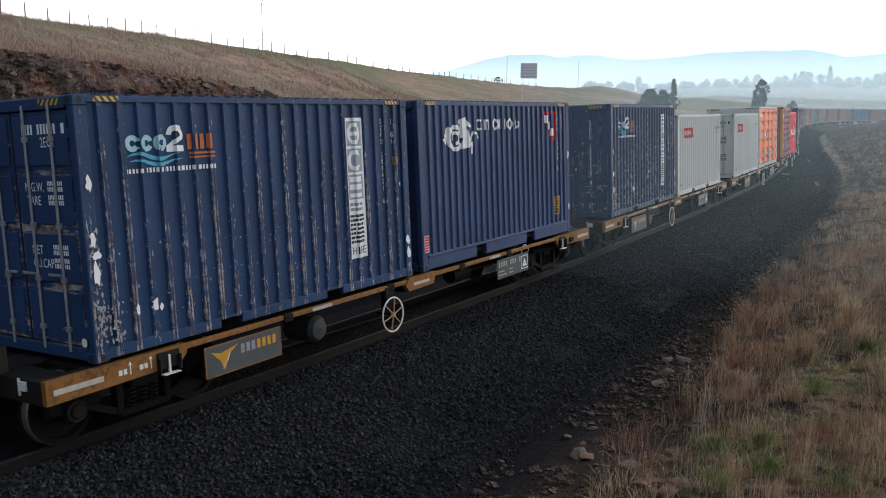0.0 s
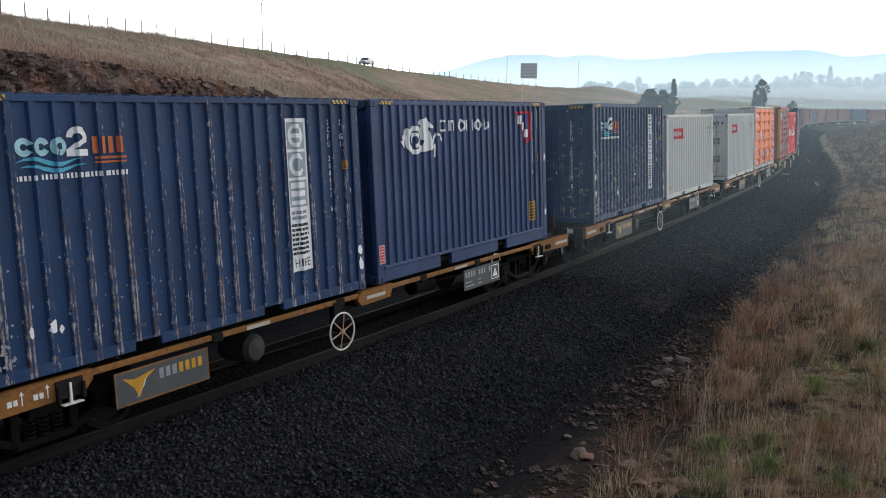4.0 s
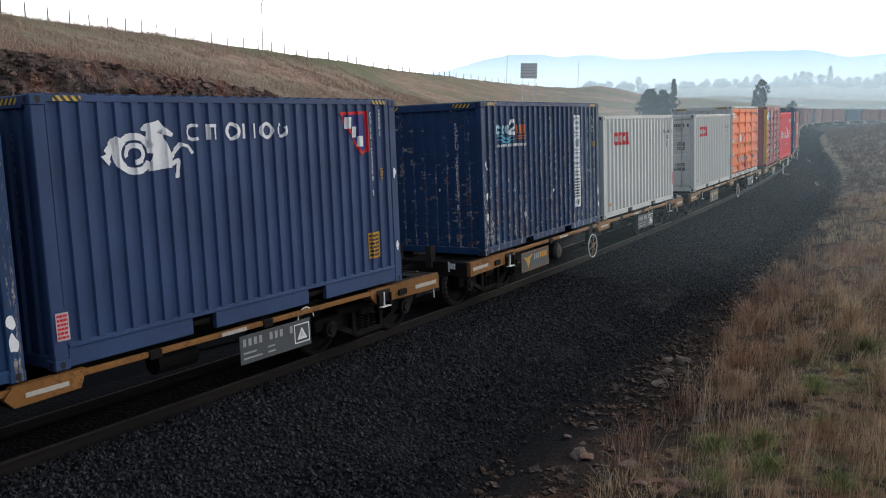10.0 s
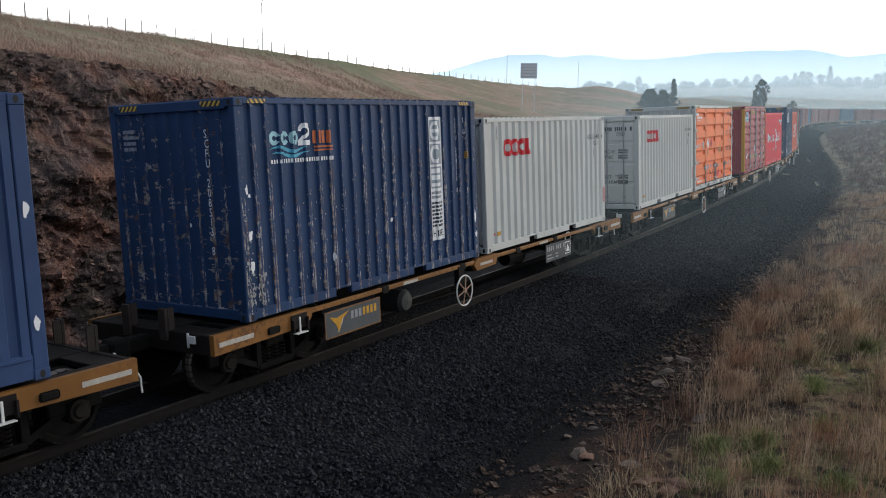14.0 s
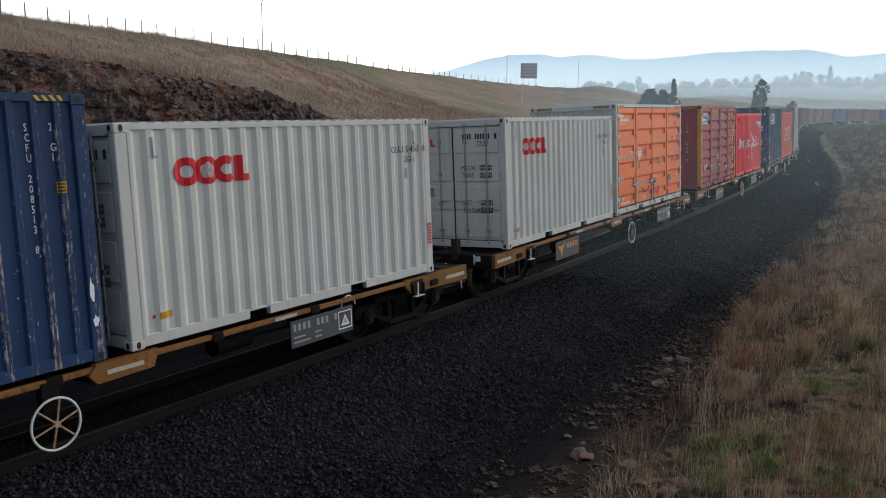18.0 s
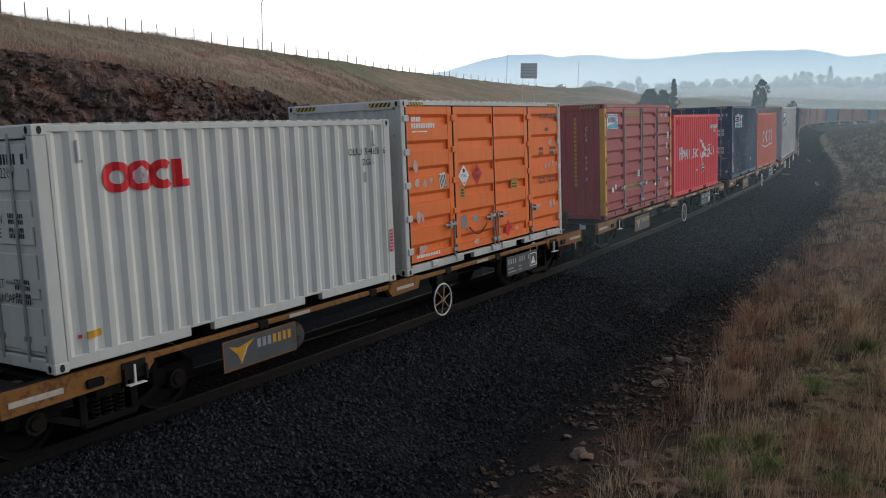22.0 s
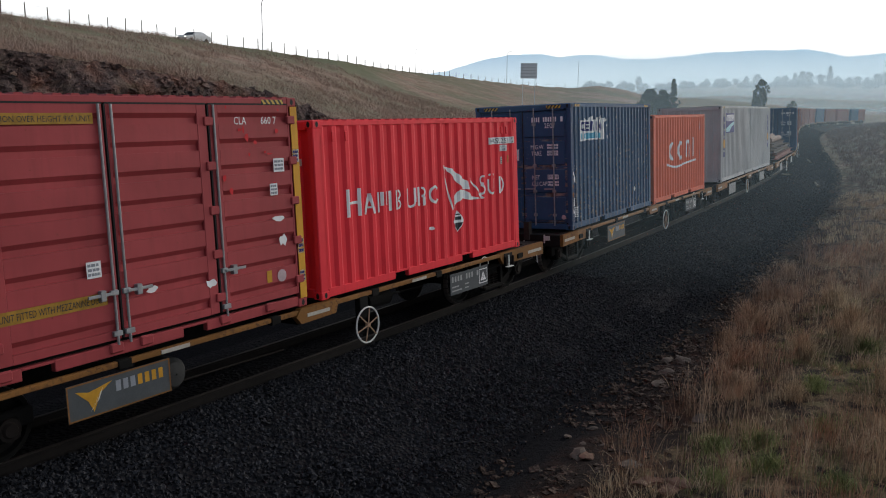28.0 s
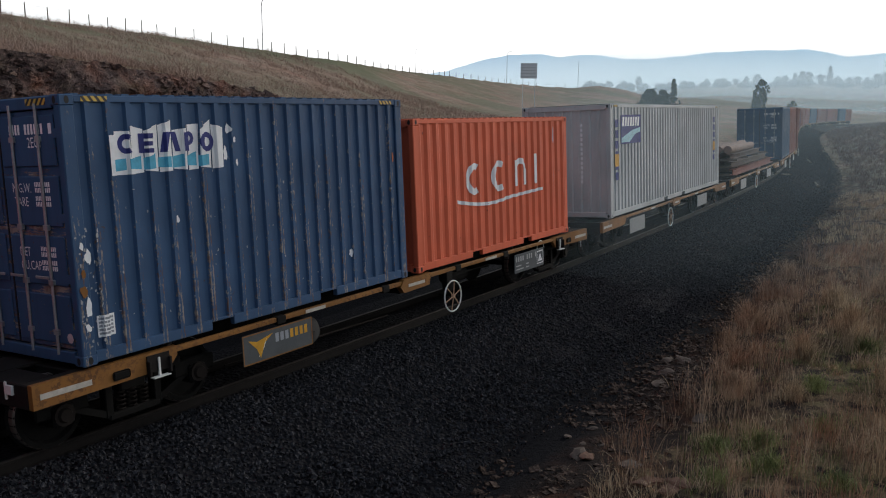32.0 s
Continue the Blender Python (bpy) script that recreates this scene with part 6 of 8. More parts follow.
def slate_container():
    c = box_container("weathered slate-blue corrugated container with torn white logo panel", M["slate"], 2.896, LEN, 0.2571, 0.15, True)
    rib = (0.2571, 0.0)
    white = [rect(-2.47, -2.38, 2.02, 2.46), rect(-2.38, -2.20, 2.02, 2.50)] + [[(-2.20 + 0.2 * k, 2.02 + 0.03 * (k % 2)), (-2.02 + 0.2 * k, 2.03), (-2.0 + 0.2 * k, 2.52 + 0.05 * (k % 3)), (-2.19 + 0.2 * k, 2.50 + 0.06 * ((k + 1) % 2))] for k in range(7)]
    panel = decal("logo_panel", flat_shape(white), M["white"], c, "torn white logo panel", rib, 0.003)
    decal("logo_blue_band", flat_shape([[(-2.42 + 0.2 * k, 2.06 + 0.02 * (k % 2)), (-2.25 + 0.2 * k, 2.07), (-2.25 + 0.2 * k, 2.20 + 0.02 * (k % 3)), (-2.42 + 0.2 * k, 2.19)] for k in range(7)]), M["cyan_mark"], panel, "pale blue band", rib, 0.005)
    word = ring(-2.24, 2.36, 0.11, 0.05, 60, 300, 12) + [rect(-2.07, -2.0, 2.25, 2.47), rect(-2.0, -1.86, 2.41, 2.47), rect(-2.0, -1.88, 2.33, 2.38), rect(-2.0, -1.86, 2.25, 2.30)]
    word += [rect(-1.78, -1.70, 2.25, 2.48, 0.06), rect(-1.56, -1.48, 2.25, 2.48, -0.06), rect(-1.44, -1.36, 2.25, 2.47)] + ring(-1.36, 2.40, 0.085, 0.035, -90, 90, 8) + ring(-1.08, 2.35, 0.12, 0.055, 0, 360, 16)
    decal("logo_word", flat_shape(word), M["navy_mark"], panel, "dark blue letter shapes", rib, 0.007)
    flakes(c, M["white"], [(-0.72, 2.50, 0.05, 0.07), (-0.65, 2.36, 0.03, 0.05), (-0.78, 2.20, 0.04, 0.10), (-0.62, 2.08, 0.03, 0.05), (1.60, 0.60, 0.05, 0.07), (-1.6, 1.45, 0.03, 0.05)], rib)
    sticker(c, -2.80, -2.58, 0.28, 0.52, M["white"], M["grey_mark"], 5, rib, "white paper label")
    flakes(c, M["white"], [(-2.93, 1.30, 0.025, 0.05), (-2.86, 1.18, 0.05, 0.10), (-2.90, 0.62, 0.05, 0.13), (-2.93, 0.42, 0.04, 0.07)])
    flakes(c, M["sill"], [(-2.95, 0.82, 0.05, 0.10), (-2.93, 1.0, 0.04, 0.06)], None, "bare rusty patch")
    speckle(c, M["steel"], -3.0, -2.7, 0.2, 1.5, 60, 0.018)
    speckle(c, M["steel"], -2.6, 2.8, 0.2, 2.4, 70, 0.013, rib)
    decal("small_column", column_letters("SSD 20210", 0.06, 2.62, 2.58, 0.08), M["grey_mark"], c, "", rib)
    sticker(c, 2.72, 2.80, 1.92, 2.06, M["orange_mark"], None, 1, rib, "small orange plate")
    door_writing(c, LEN / 2, 2.896, M["white"], "2EG1")
    t = front_face(-LEN / 2 + 0.02)
    s = decal("door_logo_panel", flat_shape([rect(-1.05, -0.10, 1.62, 1.88)]), M["white"], c, "white logo panel on the door", turn=t)
    t2 = front_face(-LEN / 2 + 0.018)
    decal("door_logo_lettering", flat_shape(blocks(-1.0, -0.2, 1.75, 1.86, 7)), M["navy_mark"], s, turn=t2)
    decal("door_logo_red", flat_shape([[(-0.45, 1.76), (-0.18, 1.76), (-0.32, 1.58)]]), M["red_mark"], s, turn=t2)
    decal("round_label", flat_shape(disc(1.0, 0.30, 0.055)), M["pink_mark"], c, "round pale red label", turn=t)
    return c


def coral_container():
    c = box_container("faded orange-red corrugated container with white letter shapes", M["coral"], 2.591, LEN, LOW_RIB[0], 0.15, rib_start=LOW_RIB[1])
    rib = LOW_RIB
    logo = []
    for cx in (-1.06, -0.12):
        logo += ring(cx, 1.47, 0.30, 0.18, 60, 300, 18, 0.95)
    logo += [rect(0.52, 0.68, 1.22, 1.74), rect(0.90, 1.05, 1.22, 1.56)] + ring(0.78, 1.54, 0.24, 0.12, 0, 180, 12, 1.05) + [rect(1.38, 1.56, 1.22, 1.84)]
    decal("lettering", flat_shape(logo), M["white"], c, "four white letter shapes", rib)
    pts = [(-1.72 + 0.25 * i, 1.10 - 0.13 * math.sin(min(i, 8) * 0.32) + 0.010 * max(i - 8, 0)) for i in range(15)]
    decal("underline", flat_shape([[(a[0], a[1] - 0.032), (b[0], b[1] - 0.032), (b[0], b[1] + 0.032), (a[0], a[1] + 0.032)] for a, b in zip(pts, pts[1:])]), M["white"], c, "curved white underline", rib)
    speckle(c, M["rust"], -2.8, 2.8, 0.2, 2.4, 60, 0.014, rib)
    flakes(c, M["pink_mark"], [(2.3, 2.2, 0.05, 0.2), (2.35, 1.3, 0.03, 0.25)], rib, "pale scrape in the paint")
    return c


def silver_container():
    c = box_container("silver grey forty-foot corrugated container with blue logo plate", M["silver"], 2.896, 12.192, 0.2754, 0.15)
    part("middle_seam", Build().box(0.35, 0.45, -HALF - 0.004, -HALF + 0.03, 0.16, 2.82, 0.008), M["silver"], c)
    s = sticker(c, -5.30, -3.60, 1.86, 2.62, M["navy_mark"], None, 1, None, "blue and white logo plate")
    decal("logo_field", flat_shape([[(-5.25, 1.90), (-4.6, 1.90), (-4.1, 2.10), (-3.65, 2.16), (-3.65, 2.28), (-4.3, 2.22), (-5.25, 2.02)]]), M["pale_cyan"], s, "", None, 0.006)
    decal("logo_lettering", flat_shape(blocks(-5.2, -3.7, 2.32, 2.56, 7, 0.35, 0.05)), M["white"], s, "", None, 0.006)
    for x in (-5.75, 5.1):
        decal("side_lettering", flat_shape([rect(x, x + 0.24, 0.95 + k * 0.27, 1.15 + k * 0.27) for k in range(6)]), M["navy_mark"], c, "dark blue column of letter shapes", None, 0.004)
        decal("side_panel", flat_shape([rect(x - 0.04, x + 0.28, 1.30, 1.62)]), M["yellow_mark"], c, "pale yellow panel", None, 0.006)
    decal("number_column", flat_shape([rect(0.40, 0.46, 0.9 + k * 0.12, 0.98 + k * 0.12) for k in range(13)]), M["white"], c, "white column of writing", turn=front_face(-6.096 + 0.032))
    return c


def steel_load():
    c = thing("steel_load", "rusty steel frames and beams stacked on the wagon", "cargo")
    z = 0.0
    for row, (wide, high) in enumerate(((2.1, 0.24), (1.9, 0.22), (1.5, 0.20))):
        for k in range(3):
            y = -wide / 2 + wide * k / 2
            x0, x1 = -5.4 + row * 0.5 + CHIPS.uniform(-0.3, 0.3), 5.2 - row * 0.9 + CHIPS.uniform(-0.4, 0.4)
            b = Build().box(x0, x1, y - 0.14, y + 0.14, z + 0.08, z + 0.10).box(x0, x1, y - 0.14, y + 0.14, z + high - 0.02 + 0.08, z + high + 0.08).box(x0, x1, y - 0.012, y + 0.012, z + 0.10, z + high + 0.06)
            part("steel_beam", b, M["rust"] if (k + row) % 3 == 0 else M["old_steel"], c, "rusty brown steel beam")
        for x in (-4.2, -1.4, 1.4, 4.0):
            part("timber_packing", Build().box(x - 0.05, x + 0.05, -1.05, 1.05, z, z + 0.08, 0.005), M["timber"], c)
        z += high + 0.08
    for k in range(4):
        y = -0.6 + 0.4 * k
        part("steel_pipe", Build().tube((-3.9, y, z + 0.18), (2.0 + 0.2 * k, y, z + 0.18 + (0.1 if k == 1 else 0)), 0.17, sides=12), M["pale_pipe"], c, "dusty brown steel pipe")
    return c


# ---- the train: what each wagon carries, from the front ----
TRAIN = []      # (wagon, wheelsets, [(load, offset along the wagon, height)])
FIRST, SECOND = -3.371, 2.999


def make_train():
    loads = {
        0: [(blue_container(False), FIRST), (navy_container(), SECOND)],
        1: [(blue_container(True), FIRST), (cream_container(False), SECOND)],
        2: [(cream_container(True), FIRST), (orange_container(), SECOND)],
        3: [(maroon_container(), FIRST), (red_container(), SECOND)],
        4: [(slate_container(), FIRST), (coral_container(), SECOND)],
        5: [(silver_container(), -0.20)],
        6: [(steel_load(), -0.4)],
    }
    for i in range(20):
        dark = i >= 7
        late = i in (2, 3, 4)
        w, sets = flat_wagon("low skeletal container wagon with ochre beams and black bogies" if not dark else "distant skeletal container wagon, dulled by mist",
                             wheel_x=0.89 if late else -1.07, wheel_z=0.42 if late else 0.45, plate_x=-4.16 if late else -4.94, number_x=3.32 if late else 2.46, arrows=i == 0, detail=2 if i < 5 else (1 if i < 9 else 0))
        TRAIN.append((w, sets, loads.get(i) or [(far_container(2 * i, i == 7), FIRST), (far_container(2 * i + 1, False), SECOND)]))


def far_container(k, with_doors):
    mats = ["rust", "rust", "brick", "rust", "teal", "teal", "rust", "rust", "brick", "rust", "teal", "rust", "brick"]
    m = "teal" if with_doors else mats[(k - 15) % len(mats)]
    words = {"teal": "dark teal", "rust": "rust-red", "brick": "faded red"}[m]
    c = box_container(words + " corrugated steel container riding in the mist", M[m], 2.896, LEN, 0.2754, 0.15, with_doors, False)
    if with_doors:
        door_writing(c, LEN / 2, 2.896, M["white"], "2EG1")
    return c


def move_train():
    times = [k * 0.5 for k in range(65)]
    for i, (w, sets, loads) in enumerate(TRAIN):
        mids = [(t, body_pose(train_at(t) + PITCH * i + 6.4)) for t in times]
        walk(w, mids)
        for load, dx in loads:
            walk(load, [(t, m @ Matrix.Translation((dx, 0, DECK))) for t, m in mids])
        if i < 7:
            for ws, ax in sets:
                rows = [(k / 6, Matrix.Translation((ax, 0, WHEEL_R)) @ Matrix.Rotation((train_at(k / 6) - train_at(0)) / WHEEL_R, 4, "Y")) for k in range(193)]
                walk(ws, rows)


# ---- noise for shapes ----
GRID = np.random.RandomState(7).rand(64, 64)


def value_noise(x, y):
    xi, yi = np.floor(x).astype(int), np.floor(y).astype(int)
    fx, fy = x - xi, y - yi
    fx, fy = fx * fx * (3 - 2 * fx), fy * fy * (3 - 2 * fy)
    g = lambda a, b: GRID[a % 64, b % 64]
    return (g(xi, yi) * (1 - fx) + g(xi + 1, yi) * fx) * (1 - fy) + (g(xi, yi + 1) * (1 - fx) + g(xi + 1, yi + 1) * fx) * fy


def fbm(x, y, octaves=4):
    x, y = np.asarray(x, float), np.asarray(y, float)
    return sum(value_noise(x * 2 ** k + 17 * k, y * 2 ** k + 5 * k) / 2 ** k for k in range(octaves)) / (2 - 2 ** (1 - octaves))


RNG = np.random.RandomState(11)


def scatter(name, base, quads, places, sizes, turns=None, uneven=0.7):
    """Many copies of a small shape (verts, faces) joined into one mesh, each turned and sized at random."""
    n, k = len(places), len(base)
    ang = RNG.rand(n, 3) * 2 * math.pi if turns is None else turns
    cx, sx, cy, sy, cz, sz = np.cos(ang[:, 0]), np.sin(ang[:, 0]), np.cos(ang[:, 1]), np.sin(ang[:, 1]), np.cos(ang[:, 2]), np.sin(ang[:, 2])
    rot = np.stack([np.stack([cz * cy, cz * sy * sx - sz * cx, cz * sy * cx + sz * sx], -1), np.stack([sz * cy, sz * sy * sx + cz * cx, sz * sy * cx - cz * sx], -1), np.stack([-sy, cy * sx, cy * cx], -1)], 1)
    v = base[None] * (1 - uneven / 2 + uneven * RNG.rand(n, k, 1)) * np.reshape(sizes, (n, 1, -1))
    v = np.einsum("nij,nkj->nki", rot, v) + places[:, None]
    f = quads[None] + (np.arange(n) * k)[:, None, None]
    return fast_mesh(name, v.reshape(-1, 3), f.reshape(-1, quads.shape[1]))


OCTA = np.array([(1, 0, 0), (-1, 0, 0), (0, 1, 0), (0, -1, 0), (0, 0, 1), (0, 0, -1)], float)
OCTA_F = np.array([(0, 2, 4), (2, 1, 4), (1, 3, 4), (3, 0, 4), (2, 0, 5), (1, 2, 5), (3, 1, 5), (0, 3, 5)])
CUBE = np.array([(x, y, z) for z in (-1, 1) for x, y in ((-1, -1), (1, -1), (1, 1), (-1, 1))], float)
CUBE_F = np.array([(3, 2, 1, 0), (4, 5, 6, 7), (0, 1, 5, 4), (1, 2, 6, 5), (2, 3, 7, 6), (3, 0, 4, 7)])
BALLAST_N, BALLAST_Z = [0.0, 0.9, 1.7, 2.3, 2.9, 3.5, 4.2], [-0.15, -0.13, -0.22, -0.54, -0.79, -0.95, -1.2]


def make_ballast_stones():
    """Crushed stone of the shoulder on the open side of the track."""
    s = np.concatenate([RNG.uniform(-13, 9, 44000), RNG.uniform(9, 34, 26000), RNG.uniform(34, 80, 15000), RNG.uniform(80, 175, 12000)])
    n = RNG.uniform(0.68, 4.2, len(s))
    keep = RNG.rand(len(s)) < np.interp(n, [0.7, 2.7, 3.6, 4.2], [1.0, 0.9, 0.45, 0.12])
    s, n = s[keep], n[keep]
    z = np.maximum(np.interp(n, BALLAST_N, BALLAST_Z), np.interp(n, [3.2, 4.2], [-0.86, -0.835]))
    p = on_track(s, n, z)
    p[:, 2] += 0.008
    size = RNG.uniform(0.016, 0.036, len(s)) * np.interp(s, [5, 30, 80, 170], [1.0, 1.5, 2.2, 4.0])
    me = scatter("ballast_stones", OCTA, OCTA_F, p, size[:, None] * RNG.uniform(0.6, 1.3, (len(s), 3)))
    tagged(part("ballast_stones", me, M["stone"]), "loose dark crushed stones beside the rails", "ballast", kind="stuff")


make_ballast_stones()


def rock_point(s, v):
    """A place on the broken rock face: s along the track, v from its foot (0) to its brow (1)."""
    top = np.interp(s, *ROCK_TOP) + 0.12 + 0.35 * (fbm(s * 0.7, s * 0 + 3) - 0.5)
    z = -1.05 + (top + 1.05) * v
    strata = fbm(s * 0.55 + z * 0.9, z * 1.6 - s * 0.35, 5)
    chunks = np.floor(fbm(s * 1.6 + 9, z * 2.3 + s * 0.6, 3) * 12) / 12
    push = 0.9 * (strata - 0.5) + 0.35 * (chunks - 0.5) + 0.34 * (fbm(s * 5, z * 7 + s, 3) - 0.5)
    fade = np.clip(v * 8, 0, 1) * np.clip((1 - v) * 7, 0, 1)
    return -4.3 - 3.0 * v ** 0.85 + push * (0.25 + 0.75 * fade), z


def make_rock_face():
    """The rock cutting on the hill side of the track."""
    ss, vv = np.arange(-22, 26, 0.07), np.linspace(0, 1, 84)
    s, v = np.meshgrid(ss, vv, indexing="ij")
    n, z = rock_point(s, v)
    p = on_track(s.ravel(), n.ravel(), z.ravel())
    k = len(vv)
    i, j = np.meshgrid(np.arange(len(ss) - 1), np.arange(k - 1), indexing="ij")
    f = np.stack([i * k + j, i * k + j + 1, (i + 1) * k + j + 1, (i + 1) * k + j], -1).reshape(-1, 4)
    tagged(part("rock_cutting", fast_mesh("rock_cutting", p, f), M["rock"]), "dark fractured brown rock face of the railway cutting", "rock face", kind="structure")
    # small shivers, tilted slabs and a few squared blocks broken out of the face
    for name, label, m, small, big, power in (("rock_shivers", "small broken shivers on the rock face", 44000, 0.010, 0.030, 1.8), ("rock_slabs", "broken tilted slabs on the rock face", 9000, 0.020, 0.045, 2.0), ("rock_blocks", "squared blocks broken out of the rock face", 420, 0.035, 0.075, 1.6)):
        s, v = RNG.uniform(-18, 20, m), RNG.rand(m) ** 0.8
        ledge = fbm(s * 0.5 + 4, v * 3 + s * 0.2, 3) + 0.2 * RNG.rand(m) > 0.52
        s, v = s[ledge], v[ledge]
        m = len(s)
        n, z = rock_point(s, v)
        p = on_track(s, n + RNG.uniform(-0.08, 0.02, m), z)
        size = (small + big * RNG.rand(m, 1) ** power) * np.array([[1.6, 1.1, 0.5]]) * RNG.uniform(0.6, 1.4, (m, 3))
        lie = 0.5 * np.sin(s * 0.4)
        turn = np.stack([RNG.normal(0.5, 0.35, m) + lie * 0.4, RNG.normal(0.35, 0.35, m) + lie, RNG.normal(0.8, 0.8, m)], 1)
        me = scatter(name, CUBE, CUBE_F, p, size, turn, 0.5)
        tagged(part(name, me, M["rock"]), label, "rocks", kind="stuff")


make_rock_face()


def blades(name, label, places, height, width, material, lean=0.35, droop=0.0):
    """Grass: each blade a thin tapered strip of three lengths that bends over towards its tip."""
    n = len(places)
    a = RNG.rand(n) * 2 * math.pi
    h, w = height, width
    side = np.stack([np.cos(a), np.sin(a), 0 * a], 1)
    b = RNG.rand(n) * 2 * math.pi
    tilt = np.stack([np.cos(b), np.sin(b), 0 * b], 1) * (RNG.rand(n) * lean * h)[:, None]
    sag = (RNG.rand(n) ** 2 * droop)[:, None]
    up = np.array([[0, 0, 1.0]]) * h[:, None]
    base = places - np.array([[0, 0, 0.03]])
    low = base + up * 0.40 + tilt * 0.20
    mid = base + up * (0.75 - 0.12 * sag) + tilt * 0.55
    tip = base + up * (1.0 - 0.45 * sag) + tilt * (1.0 + 0.3 * sag)
    sw = side * w[:, None]
    v = np.stack([base - sw, base + sw, low - sw * 0.9, low + sw * 0.9, mid - sw * 0.65, mid + sw * 0.65, tip], 1)
    f = np.array([(0, 1, 3), (0, 3, 2), (2, 3, 5), (2, 5, 4), (4, 5, 6)])[None] + (np.arange(n) * 7)[:, None, None]
    tagged(part(name, fast_mesh(name, v.reshape(-1, 3), f.reshape(-1, 3)), material), label, "grass", kind="stuff")


def on_ground(s, n):
    p = on_track(s, n)
    p[:, 2] = ground_z(p[:, 0], p[:, 1])
    return p


def clumped(count, s0, s1, n0, n1, scale, cut, off=0.0):
    s, n = RNG.uniform(s0, s1, count), RNG.uniform(n0, n1, count)
    e = verge_n(s) + 0.9 + 1.1 * (fbm(s * 0.8, n * 0.3 + off) - 0.5)
    keep = (n > e) & (fbm(s * scale + off, n * scale, 3) + 0.25 * RNG.rand(count) > cut)
    p = on_ground(s[keep], n[keep])
    return p[np.hypot(p[:, 0], p[:, 1]) > 4.5]


def tussocks(count, s0, s1, n0, n1, blades_each, radius, off):
    """Places of blades gathered into tussocks."""
    s, n = RNG.uniform(s0, s1, count), RNG.uniform(n0, n1, count)
    keep = (n > verge_n(s) + 0.8 + 1.2 * fbm(s * 0.8, n * 0.3 + off)) & ((fbm(s * 0.7 + off, n * 0.7, 3) > 0.44) | (s > 14))
    s, n = s[keep], n[keep]
    m = len(s)
    size = RNG.uniform(0.4, 1.0, m)
    s2 = np.repeat(s, blades_each) + RNG.normal(0, radius, m * blades_each) * np.repeat(size, blades_each)
    n2 = np.repeat(n, blades_each) + RNG.normal(0, radius, m * blades_each) * np.repeat(size, blades_each)
    p = on_ground(s2, n2)
    far = np.hypot(p[:, 0], p[:, 1]) > 4.5
    return p[far], np.repeat(size, blades_each)[far]


def great_tussocks(spots, each):
    """Blades of single large tussocks: (s, n, radius, height)."""
    ps, hs = [], []
    for s0, n0, radius, high in spots:
        d, a = radius * np.abs(RNG.normal(0, 0.6, each)), RNG.rand(each) * 2 * math.pi
        ps.append(on_ground(s0 + d * np.cos(a), n0 + d * np.sin(a)))
        hs.append(high * RNG.uniform(0.45, 1.05, each) * np.interp(d / radius, [0, 2], [1.0, 0.6]))
    return np.concatenate(ps), np.concatenate(hs)


